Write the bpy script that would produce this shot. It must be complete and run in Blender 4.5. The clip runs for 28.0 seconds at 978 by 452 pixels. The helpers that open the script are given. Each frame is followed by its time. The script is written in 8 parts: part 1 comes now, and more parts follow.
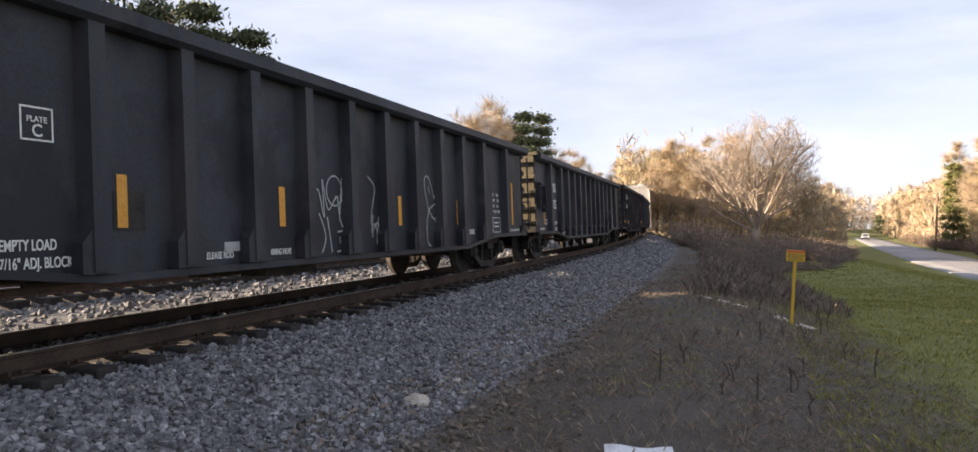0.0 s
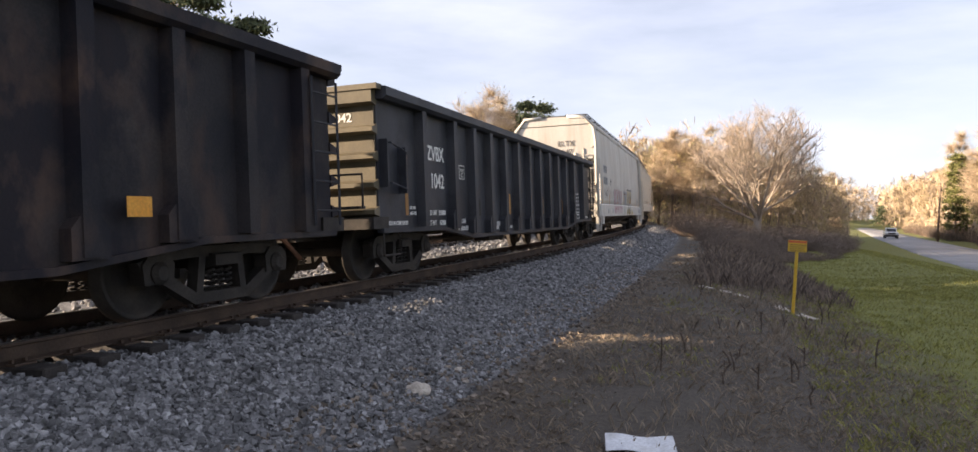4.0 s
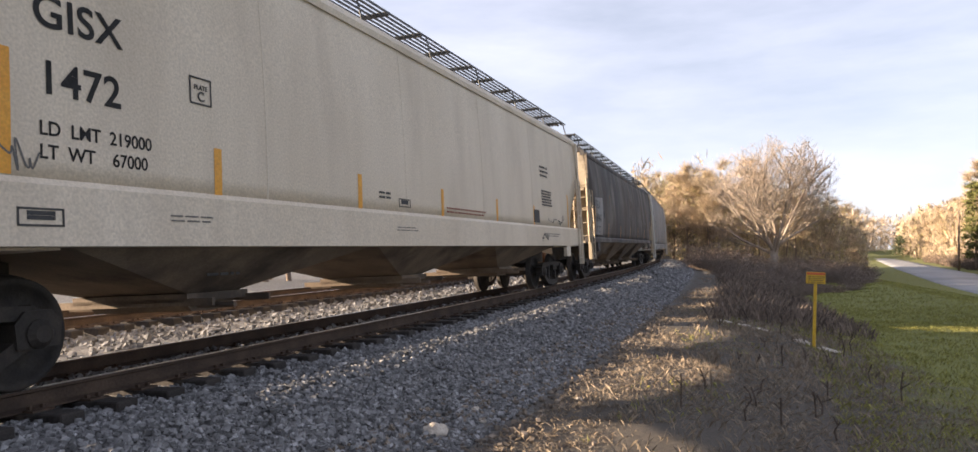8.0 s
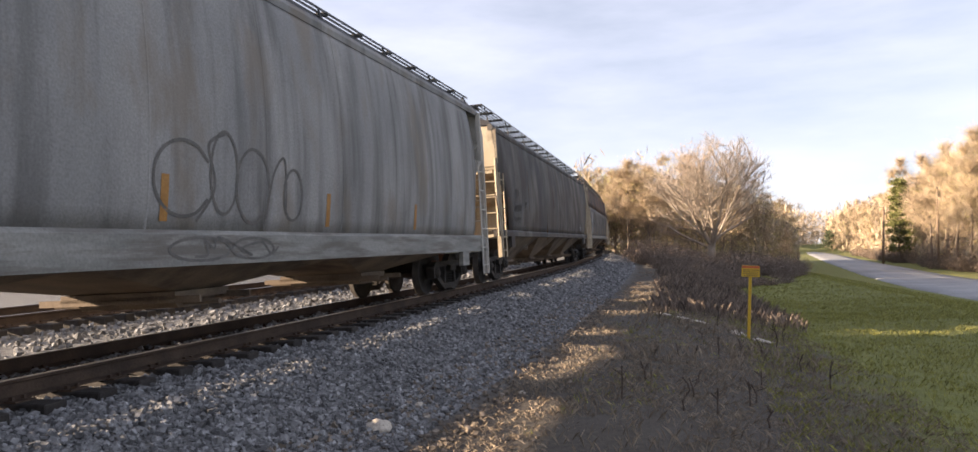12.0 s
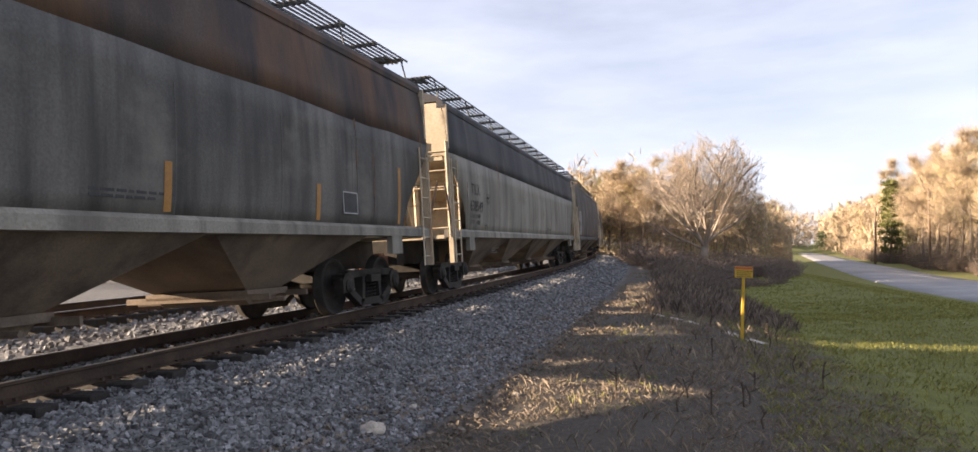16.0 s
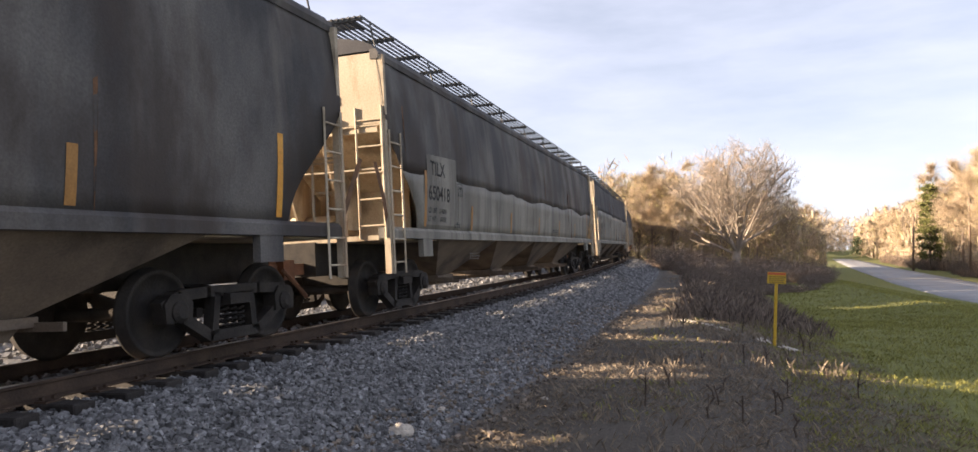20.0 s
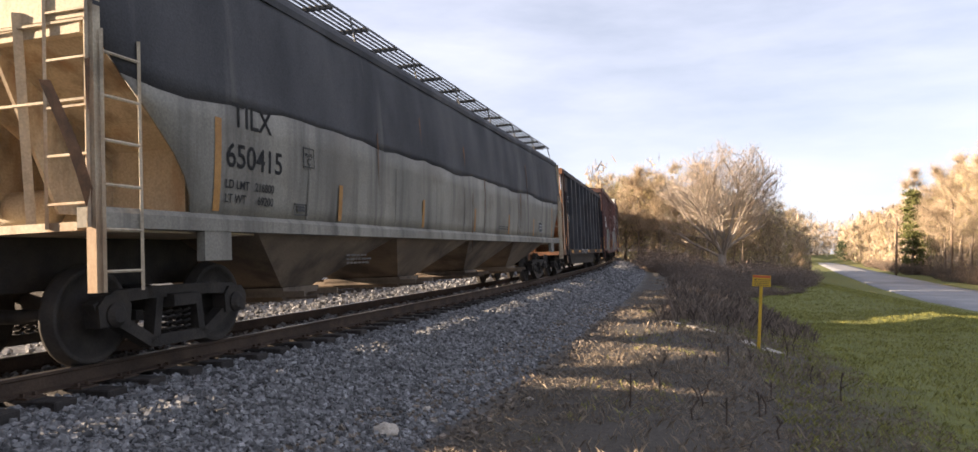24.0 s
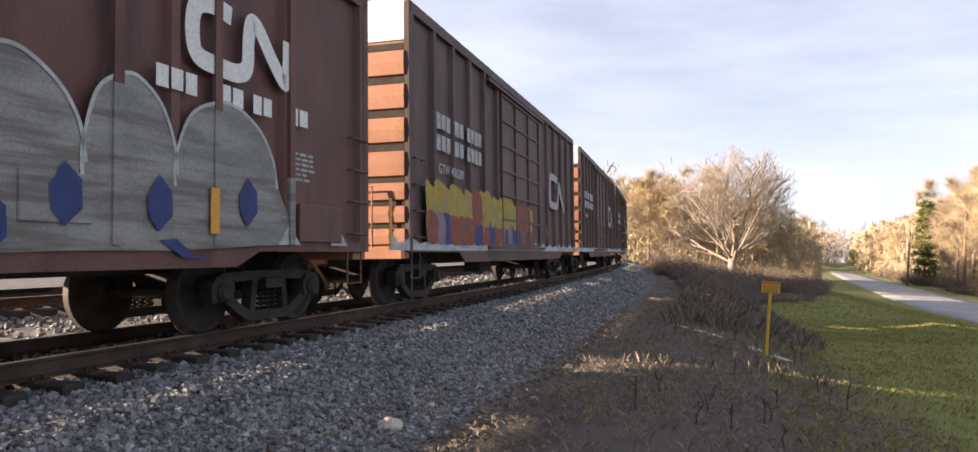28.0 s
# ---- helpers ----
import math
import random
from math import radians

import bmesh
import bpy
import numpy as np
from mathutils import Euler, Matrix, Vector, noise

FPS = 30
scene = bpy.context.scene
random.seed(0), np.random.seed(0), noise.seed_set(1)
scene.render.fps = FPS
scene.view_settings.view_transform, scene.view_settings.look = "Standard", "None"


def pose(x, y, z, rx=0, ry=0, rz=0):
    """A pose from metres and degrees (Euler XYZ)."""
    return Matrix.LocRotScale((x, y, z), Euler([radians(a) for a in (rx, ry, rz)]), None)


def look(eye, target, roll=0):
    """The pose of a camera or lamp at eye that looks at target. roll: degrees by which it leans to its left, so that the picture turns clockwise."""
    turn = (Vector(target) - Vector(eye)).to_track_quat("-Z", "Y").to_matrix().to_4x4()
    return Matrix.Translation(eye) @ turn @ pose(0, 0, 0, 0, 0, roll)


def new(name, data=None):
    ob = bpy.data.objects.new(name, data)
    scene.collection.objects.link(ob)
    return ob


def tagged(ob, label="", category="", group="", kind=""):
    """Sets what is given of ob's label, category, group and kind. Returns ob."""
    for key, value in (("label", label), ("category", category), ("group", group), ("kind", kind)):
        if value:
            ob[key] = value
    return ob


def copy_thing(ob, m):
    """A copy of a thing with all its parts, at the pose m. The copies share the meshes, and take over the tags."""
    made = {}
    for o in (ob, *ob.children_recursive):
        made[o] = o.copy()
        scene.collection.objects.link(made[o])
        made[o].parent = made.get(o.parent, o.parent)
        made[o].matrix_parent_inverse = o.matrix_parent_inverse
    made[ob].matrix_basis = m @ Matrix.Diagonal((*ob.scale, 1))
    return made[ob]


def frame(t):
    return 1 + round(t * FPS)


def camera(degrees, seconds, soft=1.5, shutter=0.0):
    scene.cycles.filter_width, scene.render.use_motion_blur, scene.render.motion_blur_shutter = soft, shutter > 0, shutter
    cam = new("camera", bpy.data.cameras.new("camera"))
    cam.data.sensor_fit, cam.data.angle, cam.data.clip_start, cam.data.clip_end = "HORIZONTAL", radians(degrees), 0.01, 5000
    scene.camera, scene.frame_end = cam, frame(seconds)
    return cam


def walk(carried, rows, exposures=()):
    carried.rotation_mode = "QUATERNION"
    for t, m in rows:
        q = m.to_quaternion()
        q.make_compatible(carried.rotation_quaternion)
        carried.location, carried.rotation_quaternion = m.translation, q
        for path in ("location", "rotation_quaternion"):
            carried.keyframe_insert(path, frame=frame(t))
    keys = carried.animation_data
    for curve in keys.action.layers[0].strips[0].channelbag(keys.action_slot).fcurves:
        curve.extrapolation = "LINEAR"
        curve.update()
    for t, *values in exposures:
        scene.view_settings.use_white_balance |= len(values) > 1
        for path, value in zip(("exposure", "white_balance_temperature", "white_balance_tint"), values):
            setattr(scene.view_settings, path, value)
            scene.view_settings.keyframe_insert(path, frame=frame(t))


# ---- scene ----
LENS = 67.0
EYE = 1.1525
PATH = [
    (0, 3.45, -0.11, -0.63), (0.5, 3.25, -0.63, -0.80), (1, 3.28, -0.65, -0.72), (1.5, 2.68, -0.70, -1.03), (2, 2.59, -0.78, -1.06), (2.5, 2.85, -0.76, -1.15),
    (4.5, 3.66, -0.96, -0.71), (5, 2.58, -0.46, 0.04), (5.5, 3.08, -1.85, 0.02), (6, 3.47, -1.30, -0.05), (6.5, 2.58, -0.87, 0.50), (7, 3.11, -1.07, 0.32),
    (7.5, 4.27, -0.59, -0.18), (8, 4.70, 1.98, 0.32), (8.5, 2.90, 2.17, 0.11), (9, 1.01, 1.72, 0.08), (9.5, -0.04, 1.08, -0.36), (10, -0.29, 1.25, -0.17),
    (10.5, -0.13, 1.15, -0.23), (11, 0.00, 1.45, 0.05), (11.5, 0.03, 1.48, 0.27), (12, 0.35, 1.56, 0.49), (12.5, 0.14, 1.74, 0.49), (14.5, 0.29, 1.55, 0.31),
    (15, 0.01, 1.90, 0.49), (15.5, 0.04, 1.85, 0.63), (16, -0.13, 1.68, 0.61), (16.5, 0.17, 1.51, 0.69), (17, 0.47, 1.73, 0.58), (17.5, 1.21, 1.80, 0.62),
    (18, 1.92, 1.31, 0.43), (18.5, 1.69, 1.33, 0.70), (19, 1.49, 1.53, 0.60), (19.5, 2.46, 1.59, 0.24), (20, 2.12, 1.96, 0.20), (20.5, 2.18, 2.04, 0.20),
    (22.5, 4.17, 2.31, 0.89), (23, 3.55, 2.31, 0.13), (23.5, 2.19, 2.11, -0.92), (24, 1.12, 1.96, -0.43), (24.5, 0.71, 1.74, -0.43), (25, 1.43, 1.21, -1.19),
    (25.5, -0.46, 1.02, 0.14), (26, 0.98, 1.19, -1.15), (26.5, 1.96, 1.18, -1.62), (27, 1.62, 1.63, -2.26), (27.5, 1.62, 1.97, -2.00), (28, 1.82, 1.80, -2.15),
]


cam = camera(LENS, 28.0)
walk(cam, [(t, pose(0, 0, EYE, 90 + pitch, roll, yaw)) for t, yaw, pitch, roll in PATH], exposures=[(0, 1.84, 6500, 16), (28, 1.84, 6500, 16)])

# ---- the line: near rail of the main track, an arc turning away to the left ----
NEAR, HEADING, CURVE, CANT, GRADE = 5.825, radians(16.315), 0.001675, radians(2.734), 0.00608
RADIUS = 1 / CURVE
GAUGE = 1.56
FOOT = Vector((-NEAR * math.cos(HEADING), NEAR * math.sin(HEADING)))
CENTRE = FOOT + RADIUS * Vector((-math.cos(HEADING), math.sin(HEADING)))


def on_line(s, off=0.0, up=0.0):
    """Place on the line: s metres along the near rail, off metres to its left, up from the canted plane of the rail heads."""
    a = HEADING - CURVE * s
    off, up = off * math.cos(CANT) + up * math.sin(CANT), up * math.cos(CANT) - off * math.sin(CANT)
    p = CENTRE - (RADIUS - off) * Vector((-math.cos(a), math.sin(a)))
    return Vector((p.x, p.y, GRADE * s + up))


def line_pose(s, off=0.0, up=0.0):
    p = on_line(s, off, up)
    a = math.degrees(HEADING - CURVE * s)
    return pose(p.x, p.y, p.z, -math.degrees(CANT), -math.degrees(GRADE), 90 - a)


def line_place(x, y):
    """s and the distance u to the right of the near rail for a place on the map."""
    d = Vector((x, y)) - CENTRE
    r = d.length
    a = math.atan2(d.y, -d.x) - 0.0
    a = math.atan2(-d.y, d.x)
    return (HEADING - a) / CURVE, r - RADIUS


# distance run by the train, in metres, at t seconds
def run(t):
    return 11.345 * t + 0.03429 * t * t


# ---- world, sun ----
SUN_AZ, SUN_EL = radians(4.0), radians(12.5)     # the light travels this way on the map
world = bpy.data.worlds.new("sky")
scene.world = world
world.use_nodes = True
wn, wl = world.node_tree.nodes, world.node_tree.links
wn.clear()
w_out = wn.new("ShaderNodeOutputWorld")
w_bg = wn.new("ShaderNodeBackground")
w_sky = wn.new("ShaderNodeTexSky")
w_sky.sky_type, w_sky.sun_disc = "NISHITA", False
w_sky.sun_elevation = SUN_EL
w_sky.sun_rotation = math.atan2(-math.cos(SUN_AZ), -math.sin(SUN_AZ))
w_sky.altitude, w_sky.air_density, w_sky.dust_density, w_sky.ozone_density = 150, 1.0, 0.3, 1.6
w_tc = wn.new("ShaderNodeTexCoord")
w_map = wn.new("ShaderNodeMapping")
w_map.inputs["Scale"].default_value = (1.2, 0.8, 5.0)
w_map.inputs["Rotation"].default_value = (0.0, 0.12, 0.5)
w_noise = wn.new("ShaderNodeTexNoise")
w_noise.inputs["Scale"].default_value, w_noise.inputs["Detail"].default_value, w_noise.inputs["Roughness"].default_value = 1.6, 7, 0.55
w_ramp = wn.new("ShaderNodeValToRGB")
w_ramp.color_ramp.elements[0].position, w_ramp.color_ramp.elements[1].position = 0.3, 0.8
w_mix = wn.new("ShaderNodeMixRGB")
w_mix.inputs["Color2"].default_value = (8.1, 8.5, 9.8, 1)
w_scale = wn.new("ShaderNodeMath")
w_scale.operation = "MULTIPLY_ADD"
w_scale.inputs[1].default_value, w_scale.inputs[2].default_value = 0.6, 0.3
wl.new(w_tc.outputs["Generated"], w_map.inputs["Vector"])
wl.new(w_map.outputs["Vector"], w_noise.inputs["Vector"])
wl.new(w_noise.outputs["Fac"], w_ramp.inputs["Fac"])
wl.new(w_ramp.outputs["Color"], w_scale.inputs[0])
wl.new(w_scale.outputs["Value"], w_mix.inputs["Fac"])
wl.new(w_sky.outputs["Color"], w_mix.inputs["Color1"])
wl.new(w_mix.outputs["Color"], w_bg.inputs["Color"])
w_bg.inputs["Strength"].default_value = 0.04
wl.new(w_bg.outputs["Background"], w_out.inputs["Surface"])

sun_data = bpy.data.lights.new("sun", "SUN")
sun_data.energy, sun_data.angle, sun_data.color = 5.0, radians(0.6), (1.0, 0.8, 0.56)
sun = new("sun", sun_data)
sun.matrix_world = look((0, 0, 60), (math.cos(SUN_AZ) * math.cos(SUN_EL), math.sin(SUN_AZ) * math.cos(SUN_EL), 60 - math.sin(SUN_EL)))


# ---- materials ----
def rgb(c):
    return (c[0], c[1], c[2], 1) if len(c) == 3 else c


def material(name, base, second=None, rough=0.7, metal=0.0, scale=(6, 6, 6), fine=40.0, bump=0.15, contrast=(0.35, 0.7),
             dirt=None, dirt_scale=(1.2, 1.2, 0.25), dirt_range=(0.5, 0.75), dirt_amount=0.8, by_object=0.0, by_island=0.0, coords="Object", stain=None, stain_scale=(0.5, 0.5, 0.9), stain_range=(0.52, 0.66), stain_amount=0.6, sheen=0.5):
    """Two scales of colour variation, a layer of dirt and a fine relief."""
    m = bpy.data.materials.new(name)
    m.use_nodes = True
    n, l = m.node_tree.nodes, m.node_tree.links
    bsdf = n["Principled BSDF"]
    tc = n.new("ShaderNodeTexCoord")
    mp = n.new("ShaderNodeMapping")
    mp.inputs["Scale"].default_value = scale
    l.new(tc.outputs[coords], mp.inputs["Vector"])
    n1 = n.new("ShaderNodeTexNoise")
    n1.inputs["Scale"].default_value, n1.inputs["Detail"].default_value = 1.0, 5
    l.new(mp.outputs["Vector"], n1.inputs["Vector"])
    r1 = n.new("ShaderNodeValToRGB")
    r1.color_ramp.elements[0].position, r1.color_ramp.elements[1].position = contrast
    r1.color_ramp.elements[0].color = rgb(base)
    r1.color_ramp.elements[1].color = rgb(second or [min(1, c * 1.3) for c in base])
    l.new(n1.outputs["Fac"], r1.inputs["Fac"])
    out = r1.outputs["Color"]
    n2 = n.new("ShaderNodeTexNoise")
    n2.inputs["Scale"].default_value, n2.inputs["Detail"].default_value = fine, 3
    l.new(tc.outputs[coords], n2.inputs["Vector"])
    hs = n.new("ShaderNodeHueSaturation")
    mr = n.new("ShaderNodeMapRange")
    mr.inputs["From Min"].default_value, mr.inputs["From Max"].default_value = 0.3, 0.7
    mr.inputs["To Min"].default_value, mr.inputs["To Max"].default_value = 0.85, 1.15
    l.new(n2.outputs["Fac"], mr.inputs["Value"])
    l.new(mr.outputs["Result"], hs.inputs["Value"])
    l.new(out, hs.inputs["Color"])
    out = hs.outputs["Color"]
    layers = [(dirt, dirt_scale, dirt_range, dirt_amount)] if dirt else []
    if stain:
        layers.append((stain, stain_scale, stain_range, stain_amount))
    for layer, layer_scale, layer_range, layer_amount in layers:
        md = n.new("ShaderNodeMapping")
        md.inputs["Scale"].default_value = layer_scale
        l.new(tc.outputs[coords], md.inputs["Vector"])
        n3 = n.new("ShaderNodeTexNoise")
        n3.inputs["Scale"].default_value, n3.inputs["Detail"].default_value, n3.inputs["Roughness"].default_value = 1.0, 6, 0.6
        l.new(md.outputs["Vector"], n3.inputs["Vector"])
        m3 = n.new("ShaderNodeMapRange")
        m3.inputs["From Min"].default_value, m3.inputs["From Max"].default_value = layer_range
        m3.inputs["To Max"].default_value = layer_amount
        l.new(n3.outputs["Fac"], m3.inputs["Value"])
        mx = n.new("ShaderNodeMixRGB")
        mx.inputs["Color2"].default_value = rgb(layer)
        l.new(m3.outputs["Result"], mx.inputs["Fac"])
        l.new(out, mx.inputs["Color1"])
        out = mx.outputs["Color"]
    for amount, node, socket in ((by_object, "ShaderNodeObjectInfo", "Random"), (by_island, "ShaderNodeNewGeometry", "Random Per Island")):
        if amount:
            oi = n.new(node)
            h2 = n.new("ShaderNodeHueSaturation")
            m4 = n.new("ShaderNodeMapRange")
            m4.inputs["To Min"].default_value, m4.inputs["To Max"].default_value = 1 - amount, 1 + amount
            l.new(oi.outputs[socket], m4.inputs["Value"])
            l.new(m4.outputs["Result"], h2.inputs["Value"])
            l.new(out, h2.inputs["Color"])
            out = h2.outputs["Color"]
    l.new(out, bsdf.inputs["Base Color"])
    bsdf.inputs["Roughness"].default_value, bsdf.inputs["Metallic"].default_value = rough, metal
    bsdf.inputs["Specular IOR Level"].default_value = sheen
    if bump:
        b = n.new("ShaderNodeBump")
        b.inputs["Strength"].default_value, b.inputs["Distance"].default_value = bump, 0.02
        l.new(n2.outputs["Fac"], b.inputs["Height"])
        l.new(b.outputs["Normal"], bsdf.inputs["Normal"])
    return m


BLACK_PAINT = material("black car paint", (0.028, 0.03, 0.037), (0.046, 0.049, 0.059), 0.55, sheen=0.25, dirt=(0.075, 0.064, 0.054), dirt_scale=(1.8, 1.8, 0.3), dirt_range=(0.5, 0.8), dirt_amount=0.5, scale=(1.5, 1.5, 0.6), stain=(0.017, 0.018, 0.024), stain_scale=(0.8, 0.8, 0.7), stain_range=(0.48, 0.56), stain_amount=0.8)
BLACK_WORN = material("worn black car paint", (0.018, 0.018, 0.022), (0.045, 0.039, 0.038), 0.6, sheen=0.15, stain=(0.012, 0.012, 0.018), stain_scale=(1.6, 1.6, 1.0), stain_range=(0.46, 0.58), stain_amount=0.85, dirt=(0.085, 0.052, 0.038), dirt_scale=(1.5, 1.5, 0.8), dirt_range=(0.47, 0.68), dirt_amount=0.75, scale=(1.2, 1.2, 0.8))
CREAM = material("cream car paint", (0.56, 0.48, 0.37), (0.63, 0.55, 0.44), 0.55, dirt=(0.36, 0.29, 0.21), dirt_range=(0.45, 0.85), dirt_amount=0.6, scale=(0.6, 0.6, 0.3))
PALE_GREY = material("pale grey car paint", (0.5, 0.48, 0.43), (0.58, 0.56, 0.52), 0.6, stain=(0.36, 0.31, 0.25), stain_scale=(2.2, 2.2, 0.3), stain_amount=0.5, dirt=(0.3, 0.25, 0.2), dirt_range=(0.45, 0.8), dirt_amount=0.6, scale=(0.6, 0.6, 0.3))
SOOTY = material("sooty grey car paint", (0.055, 0.054, 0.056), (0.145, 0.136, 0.128), 0.7, sheen=0.2, dirt=(0.2, 0.175, 0.15), dirt_scale=(2.8, 2.8, 0.13), dirt_range=(0.54, 0.78), dirt_amount=0.55, scale=(0.8, 0.8, 0.35), contrast=(0.4, 0.6), stain=(0.06, 0.048, 0.042), stain_scale=(0.9, 0.9, 0.4), stain_range=(0.46, 0.6), stain_amount=0.8)
SOOTY_LIGHT = material("streaked grey car paint", (0.2, 0.2, 0.2), (0.33, 0.32, 0.31), 0.7, dirt=(0.07, 0.065, 0.06), dirt_scale=(2.4, 2.4, 0.16), dirt_range=(0.46, 0.7), dirt_amount=0.8, scale=(0.8, 0.8, 0.4), stain=(0.2, 0.16, 0.12), stain_scale=(1.2, 1.2, 0.5))
HALF_SOOT = material("greyed sooty car paint", (0.085, 0.083, 0.08), (0.19, 0.18, 0.165), 0.75, sheen=0.2, dirt=(0.05, 0.048, 0.047), dirt_scale=(2.4, 2.4, 0.16), dirt_range=(0.46, 0.68), dirt_amount=0.8, scale=(0.7, 0.7, 0.5), stain=(0.25, 0.235, 0.205), stain_scale=(0.6, 0.6, 0.8), stain_range=(0.52, 0.7), stain_amount=0.6)
DUSTY = material("dusty grey beige car paint", (0.2, 0.19, 0.165), (0.32, 0.3, 0.255), 0.75, sheen=0.2, dirt=(0.1, 0.092, 0.085), dirt_scale=(2.6, 2.6, 0.13), dirt_range=(0.46, 0.68), dirt_amount=0.8, scale=(0.8, 0.8, 0.5), stain=(0.17, 0.15, 0.125), stain_scale=(0.7, 0.7, 1.0))
SOOT = material("soot on car paint", (0.045, 0.046, 0.052), (0.095, 0.094, 0.1), 0.75, sheen=0.2, dirt=(0.25, 0.24, 0.22), dirt_scale=(2.6, 2.6, 0.15), dirt_range=(0.6, 0.85), dirt_amount=0.6, scale=(1, 1, 0.4))
END_CREAM = material("dusty cream end paint", (0.46, 0.385, 0.28), (0.57, 0.49, 0.37), 0.75, stain=(0.1, 0.075, 0.055), stain_scale=(1.5, 1.5, 1.0), dirt=(0.3, 0.16, 0.07), dirt_scale=(2.5, 2.5, 0.5), dirt_range=(0.5, 0.7), dirt_amount=0.7, scale=(1, 1, 1))
RUSTY_SOOT = material("rust-tinged soot on car paint", (0.058, 0.05, 0.05), (0.12, 0.092, 0.078), 0.75, sheen=0.2, dirt=(0.19, 0.105, 0.06), dirt_scale=(0.75, 0.75, 0.3), dirt_range=(0.44, 0.66), dirt_amount=0.75, scale=(1, 1, 0.4), stain=(0.035, 0.035, 0.045), stain_scale=(1.1, 1.1, 0.2), stain_range=(0.5, 0.66), stain_amount=0.8)
HOPPER_DUST = material("dusty tan hopper steel", (0.15, 0.118, 0.092), (0.24, 0.188, 0.14), 0.8, sheen=0.2, dirt=(0.05, 0.042, 0.038), dirt_scale=(0.9, 0.9, 0.7), dirt_range=(0.5, 0.66), dirt_amount=0.8, scale=(1.2, 1.2, 1.2))
BROWN = material("oxide brown boxcar paint", (0.125, 0.058, 0.05), (0.18, 0.088, 0.075), 0.6, sheen=0.3, dirt=(0.075, 0.05, 0.046), dirt_range=(0.45, 0.75), dirt_amount=0.7, scale=(1, 1, 0.6), stain=(0.05, 0.026, 0.025), stain_scale=(1.6, 1.6, 0.3))
DARK_BROWN = material("dark brown boxcar paint", (0.08, 0.052, 0.047), (0.132, 0.085, 0.076), 0.6, sheen=0.3, dirt=(0.03, 0.026, 0.026), dirt_range=(0.45, 0.8), dirt_amount=0.6, scale=(1, 1, 0.6))
OXIDE_END = material("red oxide end paint", (0.36, 0.16, 0.095), (0.42, 0.2, 0.12), 0.65, dirt=(0.2, 0.09, 0.06), dirt_range=(0.5, 0.8), scale=(1, 1, 1))
RUST = material("rusted steel", (0.14, 0.06, 0.03), (0.24, 0.11, 0.055), 0.85, dirt=(0.06, 0.035, 0.025), dirt_range=(0.45, 0.7), scale=(3, 3, 3), bump=0.3)
RUST_END = material("rust-streaked end sheet", (0.4, 0.2, 0.1), (0.5, 0.33, 0.2), 0.8, dirt=(0.2, 0.09, 0.04), dirt_range=(0.42, 0.62), dirt_scale=(3, 3, 1.2), scale=(2, 2, 2))
GRIME = material("grimy black steel", (0.022, 0.02, 0.019), (0.05, 0.043, 0.037), 0.7, sheen=0.25, scale=(4, 4, 4), bump=0.3, dirt=(0.08, 0.055, 0.04), dirt_range=(0.55, 0.8), dirt_amount=0.5)
TREAD = material("worn wheel steel", (0.035, 0.03, 0.028), (0.085, 0.072, 0.065), 0.42, 0.7, scale=(5, 5, 5), dirt=(0.05, 0.03, 0.02), dirt_range=(0.45, 0.7))
GRATING = material("galvanised walkway steel", (0.07, 0.07, 0.07), (0.13, 0.13, 0.125), 0.6, 0.4)
WHITE_PAINT = material("white stencil paint", (0.66, 0.66, 0.63), (0.75, 0.75, 0.72), 0.7, bump=0)
DIM_WHITE = material("faded white paint", (0.36, 0.36, 0.36), (0.45, 0.45, 0.44), 0.7, bump=0, dirt=(0.1, 0.1, 0.1), dirt_range=(0.5, 0.7), dirt_scale=(5, 5, 5), dirt_amount=0.7)
BLACK_STENCIL = material("black stencil paint", (0.03, 0.03, 0.032), (0.05, 0.05, 0.05), 0.7, bump=0)
GREY_STENCIL = material("faded grey stencil paint", (0.1, 0.095, 0.09), (0.15, 0.14, 0.13), 0.7, bump=0)
REFLECTOR = material("orange reflective tape", (0.62, 0.27, 0.02), (0.68, 0.33, 0.035), 0.5, bump=0, dirt=(0.3, 0.15, 0.04), dirt_range=(0.55, 0.8))
DULL_REFLECTOR = material("dirty orange tape", (0.32, 0.15, 0.035), (0.4, 0.2, 0.05), 0.6, bump=0, dirt=(0.15, 0.09, 0.04), dirt_range=(0.5, 0.75))
BALLAST = material("grey ballast stone", (0.1, 0.1, 0.102), (0.27, 0.27, 0.272), 0.9, scale=(9, 9, 9), fine=60, bump=0.3, by_island=0.55)
RAIL_RUST = material("rusted rail web", (0.045, 0.032, 0.025), (0.08, 0.055, 0.04), 0.8, sheen=0.2, scale=(3, 3, 3), bump=0.3)
RAIL_HEAD = material("polished rail head", (0.25, 0.22, 0.2), (0.36, 0.33, 0.31), 0.35, 0.8, bump=0)
TIE_WOOD = material("creosoted tie timber", (0.02, 0.017, 0.015), (0.045, 0.038, 0.034), 0.9, scale=(2, 14, 14), bump=0.5, by_object=0.3)
